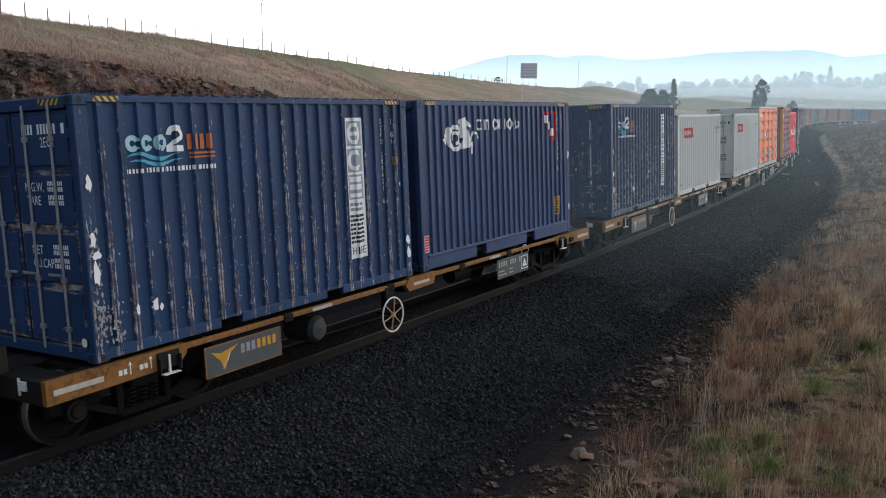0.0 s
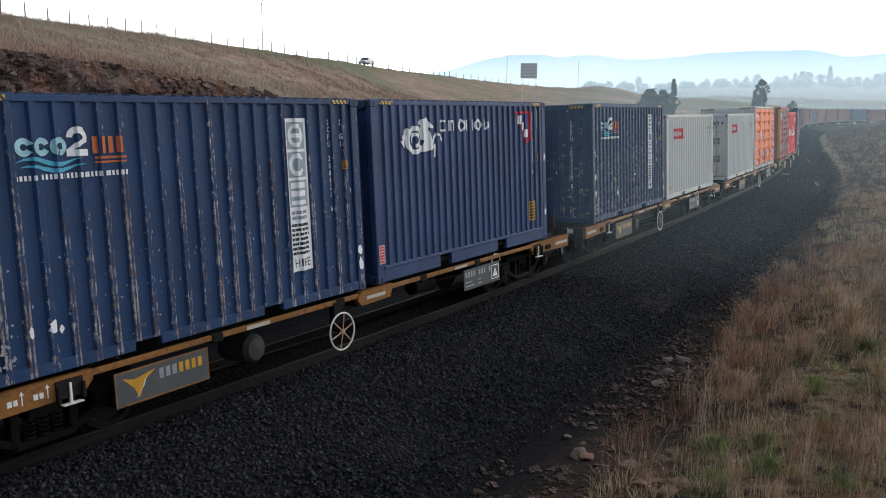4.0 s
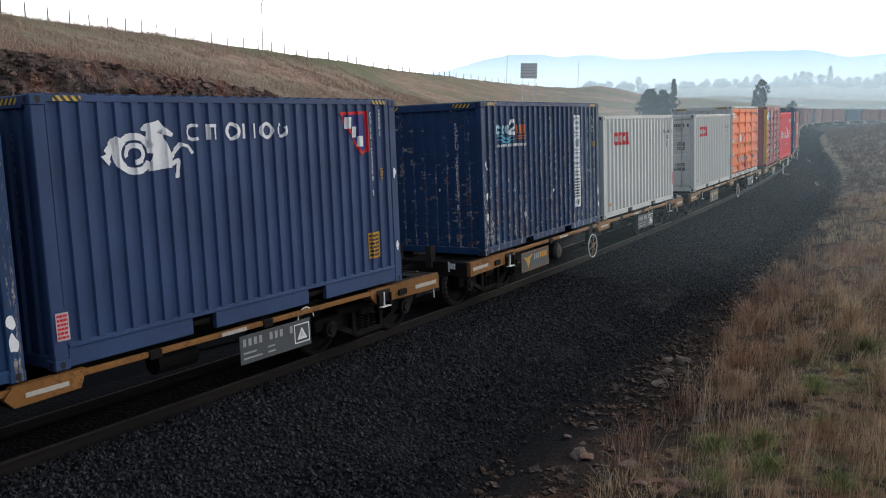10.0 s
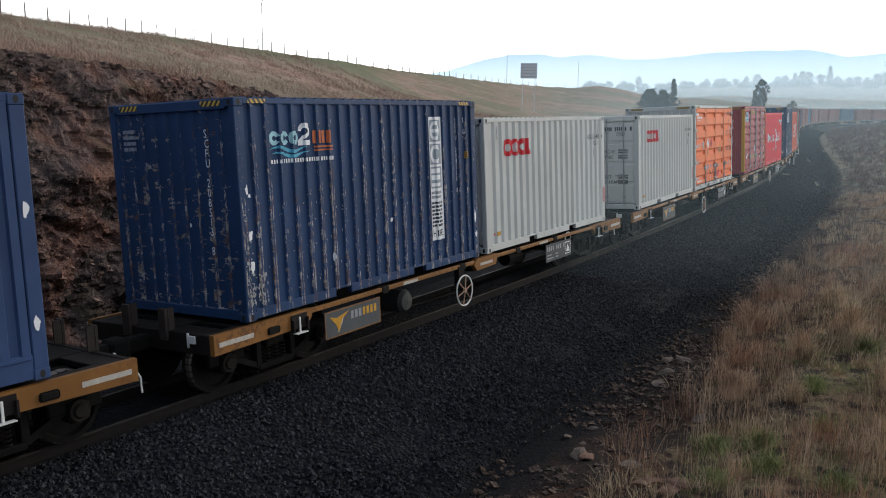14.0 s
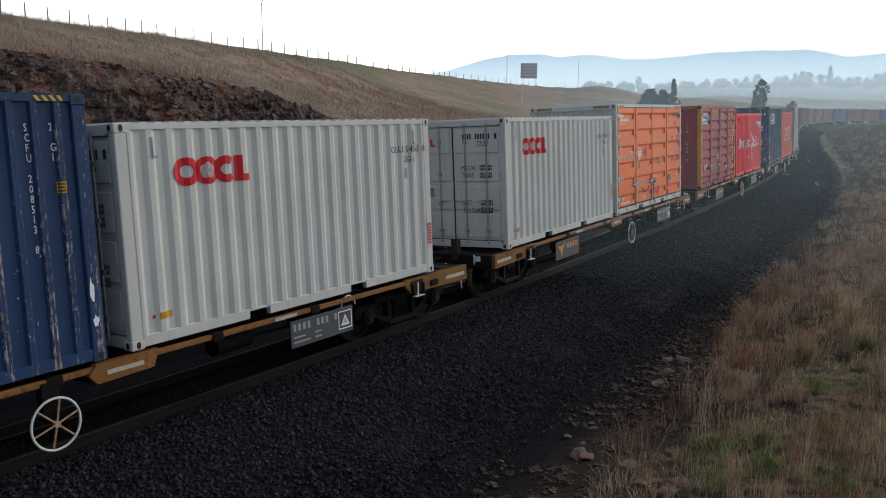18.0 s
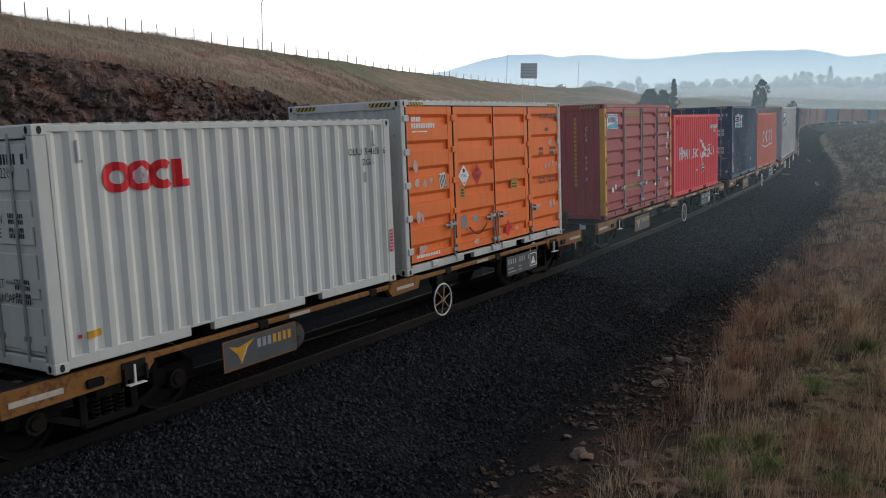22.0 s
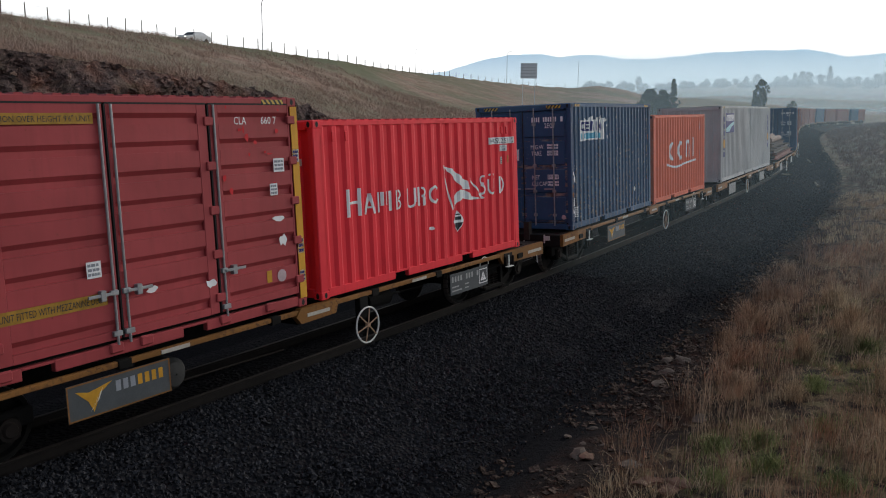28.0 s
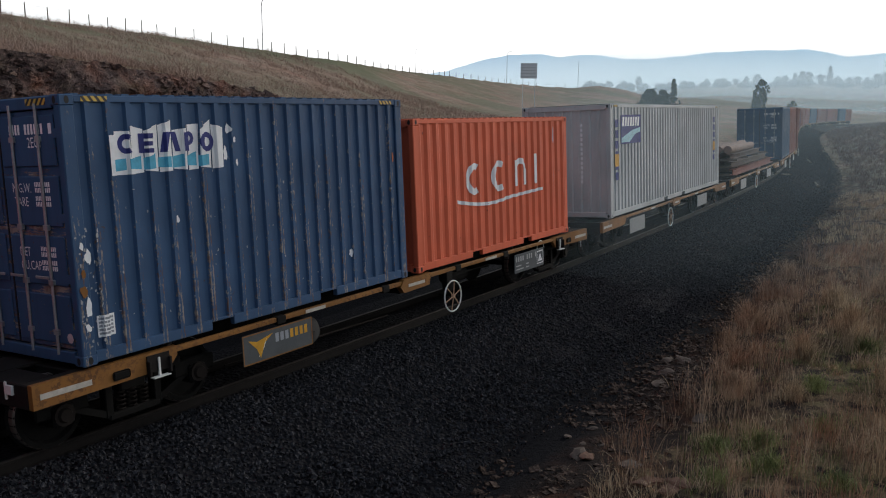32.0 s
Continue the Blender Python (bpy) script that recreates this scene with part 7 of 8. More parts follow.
def make_grass():
    p, k = tussocks(900, -11, 13, 5.2, 13, 44, 0.10, 0.0)
    blades("verge_grass", "tangled dry straw-coloured tussocks on the verge", p, k * RNG.uniform(0.10, 0.42, len(p)), RNG.uniform(0.002, 0.0042, len(p)), M["straw"], 1.0, 0.8)
    p = clumped(16000, -11, 13, 4.6, 13, 1.3, 0.58)
    blades("verge_litter", "flattened dry grass between the tussocks", p, RNG.uniform(0.03, 0.16, len(p)), RNG.uniform(0.002, 0.0045, len(p)), M["straw"], 3.0, 0.6)
    p, k = tussocks(640, -9, 14, 4.7, 8.6, 22, 0.13, 4.0)
    blades("tall_stalks", "tall thin russet grass stalks", p, 0.22 + k * RNG.uniform(0.15, 0.62, len(p)), RNG.uniform(0.0016, 0.0034, len(p)), M["russet"], 0.55, 0.7)
    p, h = great_tussocks([(2.0, 5.3, 0.36, 0.85), (2.7, 5.1, 0.28, 0.75), (5.6, 5.0, 0.35, 0.8), (9.0, 4.9, 0.4, 0.7), (0.6, 5.2, 0.3, 0.62), (-1.0, 5.7, 0.3, 0.6), (-2.6, 6.1, 0.32, 0.6)], 520)
    blades("russet_tussocks", "great russet tussocks of dead stalks", p, h, RNG.uniform(0.002, 0.004, len(p)), M["russet"], 0.7, 0.6)
    p, h = great_tussocks([(2.6, 7.1, 0.40, 0.85), (1.4, 7.3, 0.40, 0.8), (0.4, 6.6, 0.3, 0.7), (4.4, 6.6, 0.35, 0.75), (-1.7, 8.2, 0.34, 0.85), (-3.4, 8.4, 0.34, 0.9), (-5.0, 8.6, 0.34, 0.9), (6.5, 7.6, 0.4, 0.7), (-2.4, 6.9, 0.22, 0.45)], 520)
    blades("straw_tussocks", "great pale tussocks of dry grass", p, h, RNG.uniform(0.002, 0.0042, len(p)), M["straw"], 0.7, 0.7)
    p, h = great_tussocks([(-4.5, 6.9, 0.30, 0.36), (-4.8, 6.4, 0.24, 0.32), (-5.4, 7.2, 0.34, 0.34), (-5.6, 8.0, 0.36, 0.30), (-1.8, 7.1, 0.22, 0.34), (1.2, 7.5, 0.24, 0.42), (-3.4, 7.5, 0.26, 0.30), (-2.2, 8.4, 0.30, 0.3), (3.2, 8.0, 0.36, 0.4), (-6.0, 6.7, 0.3, 0.3)], 420)
    blades("green_tussocks", "green grass tussocks among the straw", p, h, RNG.uniform(0.0025, 0.005, len(p)), M["green"], 0.9, 0.8)
    p, k = tussocks(420, -11, 5.0, 6.0, 13, 60, 0.16, 9.0)
    blades("green_grass", "low green grass among the straw", p, k * RNG.uniform(0.06, 0.22, len(p)), RNG.uniform(0.0025, 0.005, len(p)), M["green"], 1.2, 0.7)
    p, k = tussocks(1000, 11, 34, 3.0, 20, 34, 0.18, 2.0)
    blades("far_verge_grass", "dry tussocks along the bank of the curve", p, k * RNG.uniform(0.15, 0.6, len(p)), RNG.uniform(0.004, 0.010, len(p)), M["straw"], 0.9, 0.6)
    p, k = tussocks(1500, 32, 80, 3.0, 22, 30, 0.22, 3.0)
    blades("bank_grass", "dull brown tussocks along the bank of the curve", p, k * RNG.uniform(0.15, 0.6, len(p)), RNG.uniform(0.008, 0.016, len(p)), M["far_straw"], 0.9, 0.6)
    p, k = tussocks(2600, 78, 185, 3.6, 30, 22, 0.30, 6.0)
    blades("curve_grass", "pale dry grass inside the far curve", p, k * RNG.uniform(0.2, 0.8, len(p)), RNG.uniform(0.012, 0.028, len(p)), M["far_straw"], 0.8)
    # shaggy tufts above the cutting and down the slope beyond its end
    s, n = RNG.uniform(-24, 75, 5200), -7.7 - np.abs(RNG.normal(0, 6.5, 5200))
    keep = fbm(s * 0.35 + 2, n * 0.35, 3) + 0.2 * RNG.rand(len(s)) > 0.56
    s, n = s[keep], n[keep]
    each = 40
    high = RNG.uniform(0.25, 0.75, len(s))
    p = on_ground(np.repeat(s, each) + RNG.normal(0, 0.22, len(s) * each), np.repeat(n, each) + RNG.normal(0, 0.22, len(s) * each))
    blades("hill_tufts", "shaggy russet tufts over the cutting", p, np.repeat(high, each) * RNG.uniform(0.4, 1.0, len(p)), RNG.uniform(0.003, 0.006, len(p)), M["hill_straw"], 1.3, 0.9)
    az, r = radians(1) * RNG.uniform(-29, 6, 190000), RNG.uniform(15, 125, 190000)
    x, y = r * np.sin(az), r * np.cos(az)
    s, n = nearest(x, y)
    near_crest = np.interp(r / np.interp(az, CREST[0], CREST[1]), [0.55, 0.95], [0.0, 0.22])
    k = (n < -7.6) & (fbm(x * 0.45, y * 0.45) + 0.25 * RNG.rand(len(x)) > 0.54 + near_crest)
    x, y, r = x[k], y[k], r[k]
    p = np.stack([x, y, ground_z(x, y)], 1)
    blades("hill_grass", "brown winter grass over the hillside", p, RNG.uniform(0.10, 0.42, len(p)) * np.interp(r, [30, 125], [1.0, 1.5]), np.interp(r, [15, 75, 125], [0.004, 0.011, 0.018]) * RNG.uniform(0.6, 1.2, len(p)), M["hill_straw"], 2.0)
    s, n = RNG.uniform(-16, 24, 16000), -7.3 - np.abs(RNG.normal(0, 0.7, 16000))
    p = on_ground(s, n)
    blades("cutting_brow_grass", "tufts hanging over the brow of the cutting", p, RNG.uniform(0.06, 0.30, len(p)), RNG.uniform(0.003, 0.006, len(p)), M["hill_straw"], 1.8)


make_grass()


def field_stone(x, y, size, label="pale angular stone lying on the verge", skin="fieldstone", flat=0.34):
    b = bmesh.new()
    bmesh.ops.create_icosphere(b, subdivisions=2 if size > 0.12 else 1, radius=1.0)
    seed = RNG.rand(3) * 20
    ax = RNG.uniform(0.7, 1.2, 3) * (1.1, 0.8, flat)
    for v in b.verts:
        f = 1 + 0.55 * round(noise.noise(v.co * 1.5 + Vector(seed)) * 4) / 4 + 0.3 * noise.noise(v.co * 3 + Vector(seed))
        v.co = Vector((v.co.x * ax[0], v.co.y * ax[1], v.co.z * ax[2])) * f * size
    me = bpy.data.meshes.new("stone")
    b.to_mesh(me)
    b.free()
    ob = part("stone", me, M[skin])
    ob.matrix_world = pose(x, y, float(ground_z([x], [y])[0]) + 0.15 * size, RNG.uniform(-15, 15), RNG.uniform(-15, 15), RNG.uniform(0, 360))
    return tagged(ob, label, "stone", "stones on the verge")


def make_stones():
    known = [(1.85, 10.83, 0.17), (4.19, 15.38, 0.16), (4.49, 15.27, 0.15), (3.93, 14.38, 0.15), (3.61, 13.72, 0.15), (3.76, 11.85, 0.13), (5.60, 19.51, 0.13), (6.64, 20.25, 0.08), (3.20, 16.14, 0.09), (3.78, 17.24, 0.07), (2.40, 10.21, 0.13),
             (2.32, 12.66, 0.07), (1.82, 11.67, 0.10), (2.16, 14.37, 0.05), (0.68, 11.07, 0.07), (0.31, 11.06, 0.06), (-0.64, 10.14, 0.05), (-0.43, 10.24, 0.06)]
    for x, y, r in known:
        field_stone(x, y, r)
    for x, y, r in ((2.45, 9.50, 0.19), (2.78, 9.32, 0.15), (2.60, 9.15, 0.16), (3.05, 9.25, 0.10), (1.95, 10.75, 0.14)):
        field_stone(x, y, r, "flat reddish slab of stone bedded in the verge", "redstone", 0.22)
    for k in range(110):
        s = RNG.uniform(-9, 16)
        n = verge_n(s) + RNG.choice([RNG.uniform(-1.2, 0.2), RNG.normal(0.55, 0.35)])
        p = on_track(s, float(n))
        field_stone(float(p[0]), float(p[1]), RNG.uniform(0.025, 0.085), "small broken stone at the edge of the ballast")


make_stones()


def make_litter():
    """Broken stone, twigs and dead leaves along the edge of the ballast."""
    m = 9000
    s = RNG.uniform(-11, 26, m)
    n = verge_n(s) + RNG.normal(0.60, 0.50, m)
    keep = fbm(s * 0.9 + 3, n * 0.9, 3) + 0.2 * RNG.rand(m) > 0.5
    s, n = s[keep], n[keep]
    p = on_ground(s, n)
    size = (0.010 + 0.045 * RNG.rand(len(s), 1) ** 2.5) * np.array([[1.3, 0.9, 0.45]]) * RNG.uniform(0.6, 1.4, (len(s), 3))
    p[:, 2] += 0.006
    turn = np.stack([RNG.normal(0, 0.3, len(s)), RNG.normal(0, 0.3, len(s)), RNG.rand(len(s)) * 6.28], 1)
    tagged(part("verge_litter_stones", scatter("litter", CUBE, CUBE_F, p, size, turn), M["litter"]), "broken stones and litter along the ballast edge", "stones", kind="stuff")


make_litter()


def make_log(s0, n0, s1, n1, r):
    a, b = on_track(s0, n0), on_track(s1, n1)
    za, zb = ground_z([a[0], b[0]], [a[1], b[1]])
    za = max(za, a[2] + np.interp(n0, BALLAST_N, BALLAST_Z))
    zb = max(zb, b[2] + np.interp(n1, BALLAST_N, BALLAST_Z))
    ob = part("timber_offcut", Build().tube((a[0], a[1], za + r), (b[0], b[1], zb + r), r, r * 0.8, 8), M["timber"])
    tagged(ob, "weathered grey length of timber lying beside the track", "timber", "timbers beside the track")


make_log(37.6, 3.0, 39.4, 2.75, 0.07)
make_log(56.2, 2.2, 58.0, 2.0, 0.09)
make_log(38.4, 0.95, 39.0, 1.35, 0.05)


# ---- the hilltop: fence, lamps, sign ----
def crest_path():
    """Points along the brow of the hill, a metre before its highest line."""
    az, d, z = CREST[:, :8]
    return np.stack([d * np.sin(az), d * np.cos(az)], 1)


def along(path, dist):
    seg = np.hypot(*np.diff(path, axis=0).T)
    c = np.concatenate([[0], np.cumsum(seg)])
    return np.interp(dist, c, path[:, 0]), np.interp(dist, c, path[:, 1])


def make_fence():
    path = crest_path()
    fence = thing("fence", "thin wire fence with grey timber posts along the hilltop", "fence")
    d, tops = 2.65, []
    while d < 330:
        x, y = along(path * 0.985, d)
        z = float(ground_z([x], [y])[0])
        lean = RNG.normal(0, 0.02, 2)
        h = RNG.uniform(1.2, 1.4)
        wide = 0.060 if d < 60 else 0.075
        part("post", Build().tube((x, y, z - 0.2), (x + lean[0] * h, y + lean[1] * h, z + h), wide, wide * 0.85, 6), M["timber"], fence)
        tops.append((Vector((x, y, z)), h))
        d += 3.03 if d < 59 else 4.1 + (d - 60) * 0.0135
    for f in (0.35, 0.65, 0.92):
        b = Build()
        for (p, h), (q, g) in zip(tops, tops[1:]):
            b.tube(p + Vector((0, 0, h * f)), q + Vector((0, 0, g * f)), 0.006, sides=3, caps=False)
        part("wire", b, M["wire"], fence)


make_fence()


def make_lamp(px, r, top, arm):
    az, rise = eye_ray(px, 90)
    x, y = r * math.sin(az), r * math.cos(az)
    z = float(ground_z([x], [y])[0])
    lamp = thing("street_lamp", "tall slim grey road lamp with a curved arm", "street lamp", "lamps along the hilltop road")
    part("pole", Build().tube((x, y, z), (x, y, top - 0.5), 0.085, 0.055, 8), M["steel"], lamp)
    b = Build()
    pts = [Vector((x + arm * (1 - math.cos(t)), y, top - 0.5 + 0.8 * math.sin(t))) for t in np.linspace(0, math.pi / 2, 7)]
    for p, q in zip(pts, pts[1:]):
        b.tube(p, q, 0.06, sides=6)
    part("arm", b, M["steel"], lamp)
    e = pts[-1]
    part("lamp_head", Build().box(min(e.x, e.x + arm * 0.55), max(e.x, e.x + arm * 0.55), e.y - 0.15, e.y + 0.15, e.z - 0.06, e.z + 0.07, 0.03), M["steel"], lamp)


make_lamp(465, 150, 20.0, 0.9)
make_lamp(736, 300, 21.0, 0.9)
make_lamp(898, 300, 20.4, 1.2)
make_lamp(1025, 330, 18.6, -0.9)


def make_sign():
    r = 160.0
    az, rise = eye_ray(936, 125)
    x, y = r * math.sin(az), r * math.cos(az)
    z = float(ground_z([x], [y])[0])
    zt = 3.935 + eye_ray(936, 112)[1] * r
    sign = thing("road_sign", "back of a large grey road sign on two posts", "road sign")
    part("panel", Build().box(-1.5, 1.5, -0.02, 0.02, zt - 2.75, zt, 0.01), M["signback"], sign)
    for k in range(5):
        zz = zt - 0.3 - k * 0.53
        part("stiffener", Build().box(-1.5, 1.5, -0.07, -0.022, zz - 0.035, zz + 0.035), M["steel"], sign)
    for dx in (-1.05, 1.15):
        part("post", Build().box(dx - 0.05, dx + 0.05, -0.18, -0.072, z - 0.3, zt, 0.01), M["signback"], sign)
    sign.matrix_world = pose(x, y, 0, 0, 0, -6)


make_sign()


# ---- trees ----
def make_tree(px, r, top_line, spread, leaves, leaf_size, shape="round", label="dark leafy tree standing in the mist", base=None):
    az, rise = eye_ray(px, 180)
    x, y = r * math.sin(az), r * math.cos(az)
    z = float(ground_z([x], [y])[0]) if base is None else base
    height = 3.935 + eye_ray(px, top_line)[1] * r - z
    tree = thing("tree", label, "tree", "trees on the fields")
    b = Build().tube((0, 0, -0.5), (0.1, 0, height * 0.55), height * 0.028 + 0.05, height * 0.012, 8)
    tips = []
    for k in range(7):
        h0 = height * RNG.uniform(0.2, 0.55)
        a = RNG.rand() * 2 * math.pi
        tip = Vector((spread * 0.7 * math.cos(a) * RNG.uniform(0.4, 1), spread * 0.7 * math.sin(a) * RNG.uniform(0.4, 1), h0 + height * RNG.uniform(0.12, 0.4)))
        b.tube((0.05, 0, h0), tip, height * 0.012, height * 0.004, 5)
        tips.append(tip)
    part("trunk", b, M["bark"], tree)
    lumps = []
    count = 240
    for k in range(count):
        f = (k + 0.5) / count
        h0 = height * (0.16 + 0.80 * f)
        w = {"round": spread * (1 - (1.9 * f - 0.95) ** 2 * 0.8), "cone": spread * (1.1 - f) * (0.75 + 0.5 * RNG.rand()), "bush": spread * (1 - f ** 3 * 0.75), "flame": spread * min(0.35 + 2.2 * f, 1.25 * (1.04 - f) + 0.12) * (0.7 + 0.5 * RNG.rand()), "vase": spread * min(0.25 + 1.1 * f, 1.0, 3.4 * (1.08 - f))}[shape]
        a, q = RNG.rand() * 2 * math.pi, RNG.rand() ** 0.5 * RNG.uniform(0.75, 1.15)
        lumps.append((w * q * math.cos(a), w * q * math.sin(a), h0, max(0.14, spread * RNG.uniform(0.06, 0.17))))
    lumps = np.array(lumps)
    pick = RNG.randint(0, len(lumps), leaves)
    d = RNG.normal(0, 1, (leaves, 3))
    d /= np.linalg.norm(d, axis=1)[:, None]
    p = lumps[pick, :3] + d * (lumps[pick, 3:4] * RNG.uniform(0.2, 1.25, (leaves, 1)))
    p[:, 2] = np.clip(p[:, 2], height * 0.05, height)
    quad = np.array([(-1, -0.6, 0), (1, -0.5, 0.1), (0.9, 0.6, 0), (-0.8, 0.5, -0.1)], float)
    me = scatter("crown", quad, np.array([(0, 1, 2, 3)]), p, np.full((leaves, 1), leaf_size))
    part("crown", me, M["leaf"], tree)
    tree.matrix_world = pose(x, y, z, 0, 0, RNG.uniform(0, 360))


def make_trees():
    make_tree(1150, 190, 157, 2.7, 11000, 0.11, "bush", "dark bushy tree beside the fields")
    make_tree(1174, 192, 159, 2.2, 8000, 0.11, "bush", "dark bushy tree beside the fields")
    make_tree(1191, 190, 138, 1.35, 7000, 0.10, "flame", "dark upright tree beside the bushes")
    make_tree(1346, 190, 139, 1.75, 8500, 0.10, "vase", "tall ragged gum tree beside the line")
    make_tree(1334, 190, 162, 0.8, 1500, 0.10, "cone", "slim young tree beside the gum tree")
    make_tree(1404, 215, 177, 1.1, 1500, 0.10, "round", "small sparse tree behind the train")
    make_tree(1396, 216, 183, 0.7, 600, 0.10, "bush", "small sparse tree behind the train")
    rows = [(1036, 150, 9), (1050, 145, 9), (1062, 148, 8), (1092, 150, 8), (1105, 146, 8), (1116, 149, 8), (1130, 135, 6), (1168, 149, 8), (1180, 150, 8), (1207, 143, 6), (1220, 146, 7), (1250, 140, 7), (1268, 140, 9), (1276, 139, 8), (1298, 140, 6),
            (1318, 135, 7), (1337, 132, 9), (1375, 136, 7), (1388, 134, 6), (1402, 129, 8), (1415, 126, 9), (1426, 127, 8), (1450, 132, 7), (1464, 117, 8), (1478, 136, 9), (1500, 138, 9), (1516, 136, 7), (1530, 138, 8), (1548, 131, 9), (1562, 128, 10)]
    for k, (px, h, w) in enumerate(rows):
        make_tree(px + RNG.uniform(-2, 2), RNG.uniform(740, 800), h, w * RNG.uniform(0.42, 0.62), 900, 0.50, ("bush", "flame", "vase", "round")[k * 7 % 4] if w < 8.5 else "bush", "far gum tree faded by the mist")
    for k in range(26):
        px = 1035 + k * 21 + RNG.uniform(-8, 8)
        make_tree(px, RNG.uniform(735, 790), RNG.uniform(143, 149), RNG.uniform(4, 7.5), 420, 0.50, "bush", "low scrub faded by the mist")


make_trees()


# ---- sheets standing in for mist, and far hills with painted haze ----
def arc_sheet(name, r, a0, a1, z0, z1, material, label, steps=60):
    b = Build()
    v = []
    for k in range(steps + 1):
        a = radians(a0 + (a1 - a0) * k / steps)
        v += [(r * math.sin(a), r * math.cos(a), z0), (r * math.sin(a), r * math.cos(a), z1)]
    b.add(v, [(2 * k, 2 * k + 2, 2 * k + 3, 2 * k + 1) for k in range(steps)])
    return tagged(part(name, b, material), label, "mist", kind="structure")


# Added haze sheets, near to far: distance, bearing, top, strength, foot.
HAZE_SHEETS = [(20, 0, 10, 0.055, -0.5), (40, 2, 12, 0.055, -0.5), (80, 4, 15, 0.055, -0.5), (160, 4, 24, 0.095, -0.7), (330, 3, 30, 0.29, 0.0)]
for k, (r, a0, top, strength, foot) in enumerate(HAZE_SHEETS):
    arc_sheet("mist_%d" % (k + 1), r, a0, 44, -6, top * 1.3, haze_sheet_material("morning_haze_sheet_%d" % (k + 1), top, strength, a0, foot), "translucent bluish sheet standing in for thin morning mist over the fields")
# Two added sheets glow to put bright haze over the distance.
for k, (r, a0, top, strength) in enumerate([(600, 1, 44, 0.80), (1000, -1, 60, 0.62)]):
    arc_sheet("backdrop_haze_glow_%d" % (k + 1), r, a0, 44, -6, top * 1.3, glowing_haze_material("far_haze_glow_%d" % (k + 1), top, strength, a0), "glowing translucent sheet standing in for bright mist before the hills")


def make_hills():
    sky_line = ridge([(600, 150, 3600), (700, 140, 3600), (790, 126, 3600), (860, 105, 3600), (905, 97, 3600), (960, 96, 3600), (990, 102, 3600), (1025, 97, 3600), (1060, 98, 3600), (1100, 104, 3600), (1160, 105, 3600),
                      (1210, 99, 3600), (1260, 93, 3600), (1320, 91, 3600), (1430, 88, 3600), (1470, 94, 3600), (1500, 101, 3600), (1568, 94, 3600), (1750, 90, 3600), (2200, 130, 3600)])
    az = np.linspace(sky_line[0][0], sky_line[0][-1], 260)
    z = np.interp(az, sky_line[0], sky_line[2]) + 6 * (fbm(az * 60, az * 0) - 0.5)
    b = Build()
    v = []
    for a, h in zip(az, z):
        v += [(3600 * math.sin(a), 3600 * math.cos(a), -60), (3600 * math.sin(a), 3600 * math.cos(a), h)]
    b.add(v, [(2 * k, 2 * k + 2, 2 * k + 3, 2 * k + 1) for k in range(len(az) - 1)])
    tagged(part("backdrop", b, backdrop_material("hills_with_painted_haze", (1.10, 1.28, 1.38), (0.48, 0.73, 0.97), 20.0, 215.0)), "backdrop of far hills with pale blue haze painted into its glow", "hills", kind="structure")


make_hills()


# ---- cars on the hilltop road ----
CARS = []


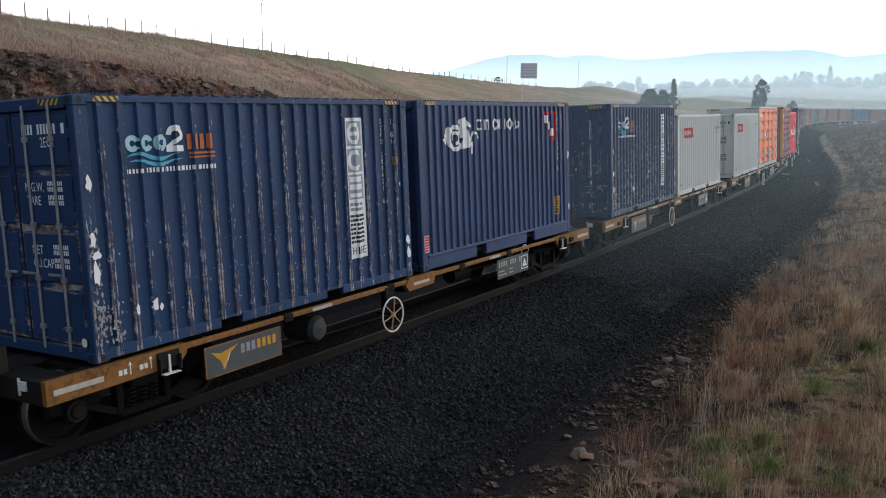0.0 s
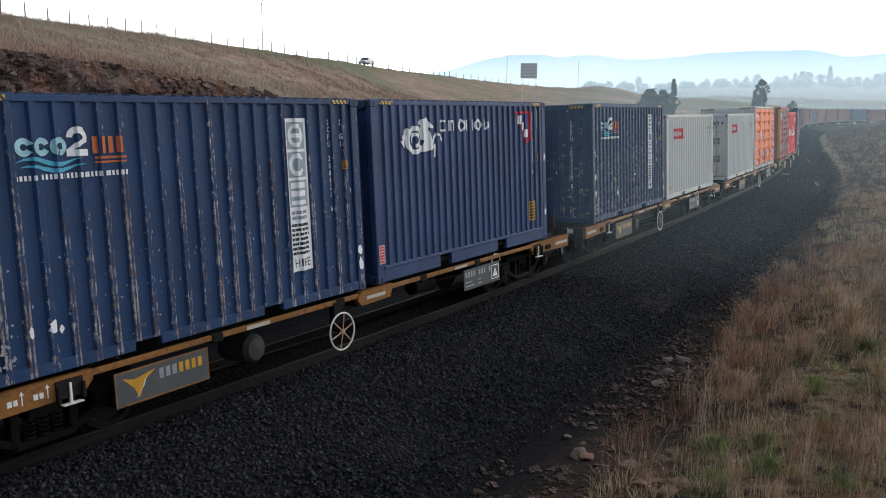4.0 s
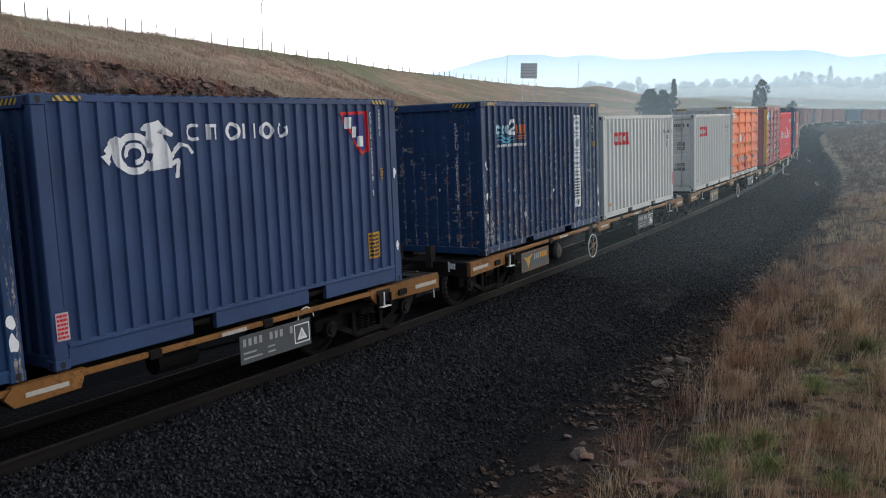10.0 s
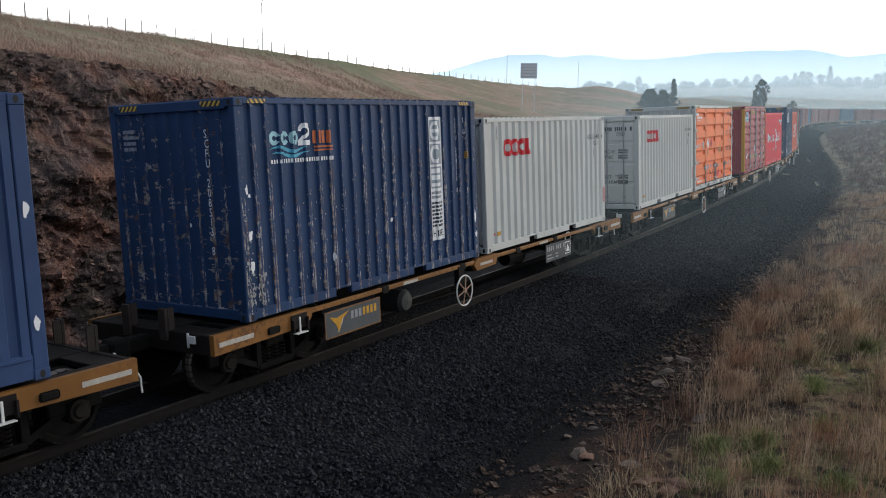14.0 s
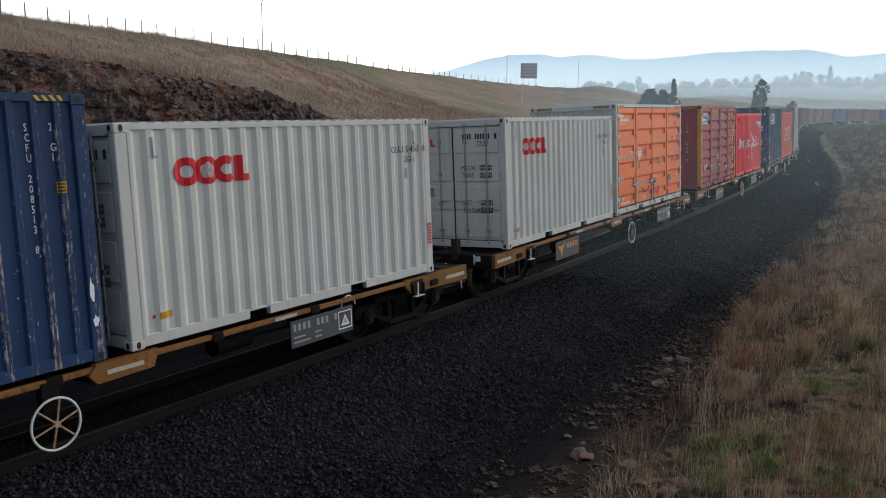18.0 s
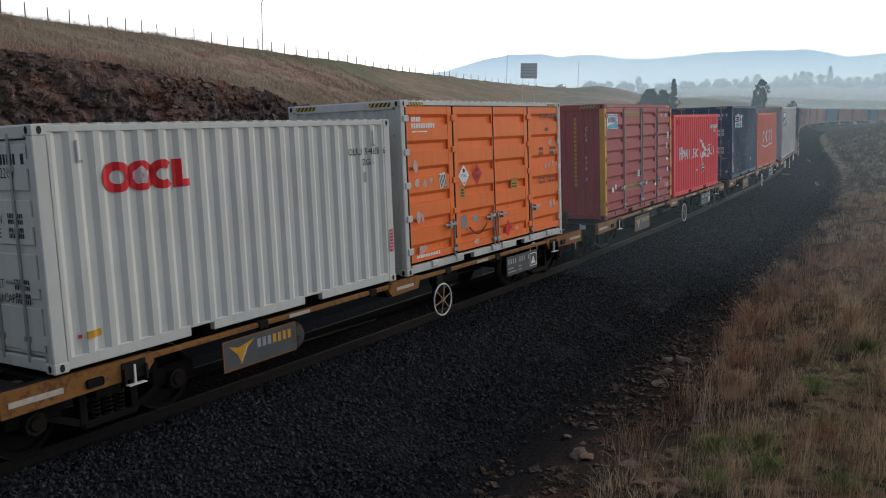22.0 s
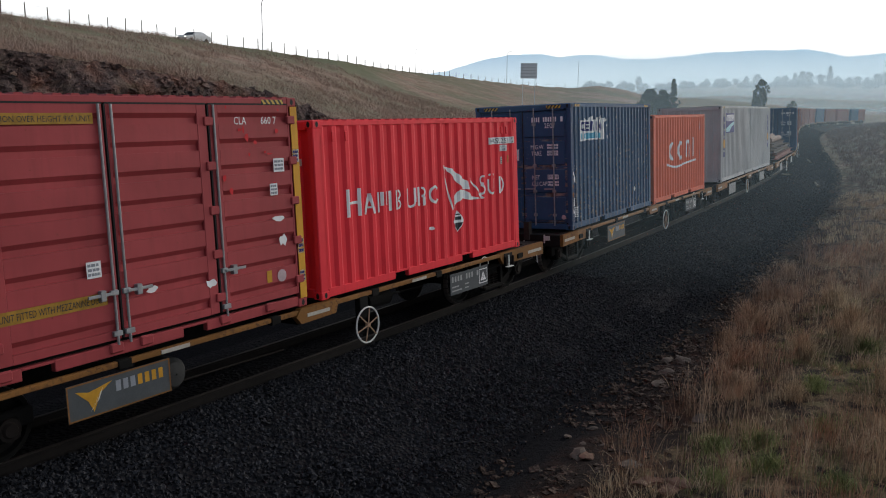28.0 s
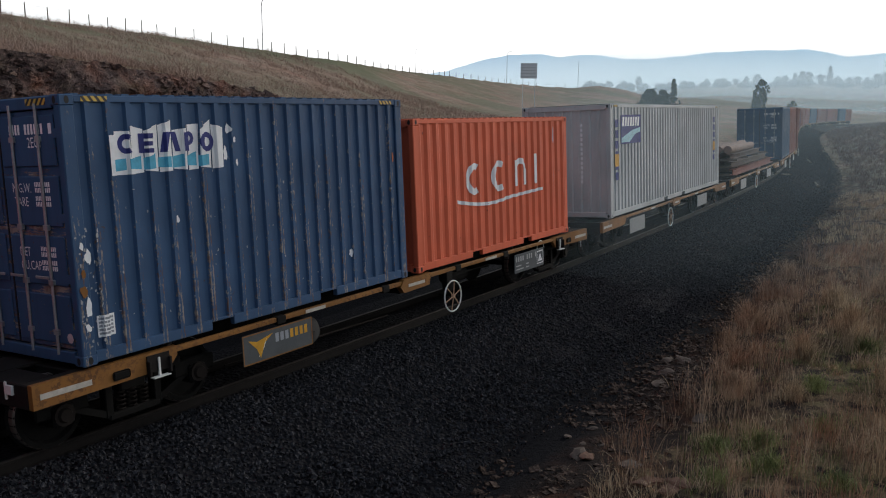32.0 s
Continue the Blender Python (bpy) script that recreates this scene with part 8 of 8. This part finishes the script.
def make_car(label, paint_name):
    c = thing("car", label, "car", "cars on the hilltop road")
    prof = [(-2.15, 0.35), (-2.2, 0.70), (-1.9, 0.92), (-1.0, 0.98), (-0.45, 1.42), (0.95, 1.46), (1.75, 1.02), (2.15, 0.95), (2.2, 0.45), (2.1, 0.32)]
    b = Build()
    v = []
    for x, z in prof:
        w = 0.88 if z < 1.1 else 0.64
        v += [(x, -w, z), (x, w, z)]
    k = len(prof)
    b.add(v, [(2 * i, 2 * i + 1, 2 * ((i + 1) % k) + 1, 2 * ((i + 1) % k)) for i in range(k)] + [tuple(2 * i for i in range(k)), tuple(2 * i + 1 for i in reversed(range(k)))])
    part("body", b, M[paint_name], c)
    for s in (-1, 1):
        part("side_window", Build().add([(-0.80, s * 0.80, 1.02), (1.45, s * 0.80, 1.04), (0.88, s * 0.668, 1.40), (-0.42, s * 0.668, 1.37)], [(0, 1, 2, 3)]), M["glass"], c)
        part("headlight", Build().box(-2.215, -2.14, min(s * 0.5, s * 0.8), max(s * 0.5, s * 0.8), 0.66, 0.80, 0.02), M["headlight"], c, "lit white headlight")
        for x in (-1.35, 1.35):
            part("wheel", Build().tube((x, s * 0.70, 0.32), (x, s * 0.90, 0.32), 0.32, sides=16), M["tyre"], c)
    part("windscreen", Build().add([(-0.98, -0.76, 1.0), (-0.98, 0.76, 1.0), (-0.48, 0.62, 1.40), (-0.48, -0.62, 1.40)], [(3, 2, 1, 0)]), M["glass"], c)
    return c


def lit_material():
    n = Nodes("lit_headlight")
    glow = n.node("ShaderNodeEmission", Color=(1, 0.97, 0.9, 1), Strength=3.0)
    n.t.links.new(glow.outputs[0], n.out.inputs["Surface"])
    return n.mat


M["headlight"] = lit_material()
CARS.append((make_car("pale silver car with lit headlights on the hilltop road", "car"), 6.2, 322, 27.0))
CARS.append((make_car("white hatchback driving along the hilltop road", "car"), 28.0, 338, 37.0))
ROAD = np.stack([(CREST[1] + 4.0) * np.sin(CREST[0]), (CREST[1] + 4.0) * np.cos(CREST[0])], 1)[:9]


def drive(car, t_pass, px, speed):
    """Drives a car down the road from far to near so that it passes the sight line px at t_pass."""
    seg = np.hypot(*np.diff(ROAD, axis=0).T)
    cum = np.concatenate([[0], np.cumsum(seg)])
    az = np.arctan2(ROAD[:, 0], ROAD[:, 1])
    d0 = float(np.interp(eye_ray(px, 70)[0], az, cum))
    rows = []
    for k in range(65):
        t = k * 0.5
        d = min(max(d0 - speed * (t - t_pass), -55), cum[-1] + 60)
        q = min(max(d, 0.0), cum[-1] - 0.5)
        x, y = np.interp(q, cum, ROAD[:, 0]), np.interp(q, cum, ROAD[:, 1])
        x2, y2 = np.interp(q + 0.5, cum, ROAD[:, 0]), np.interp(q + 0.5, cum, ROAD[:, 1])
        ux, uy = (x2 - x) / math.hypot(x2 - x, y2 - y), (y2 - y) / math.hypot(x2 - x, y2 - y)
        x, y = x + ux * (d - q), y + uy * (d - q)
        rows.append((t, pose(x, y, float(ground_z([x], [y])[0]), 0, 0, math.degrees(math.atan2(uy, ux)))))
    walk(car, rows)


def motions():
    move_train()
    for car, t_pass, px, speed in CARS:
        drive(car, t_pass, px, speed)


make_train()
motions()
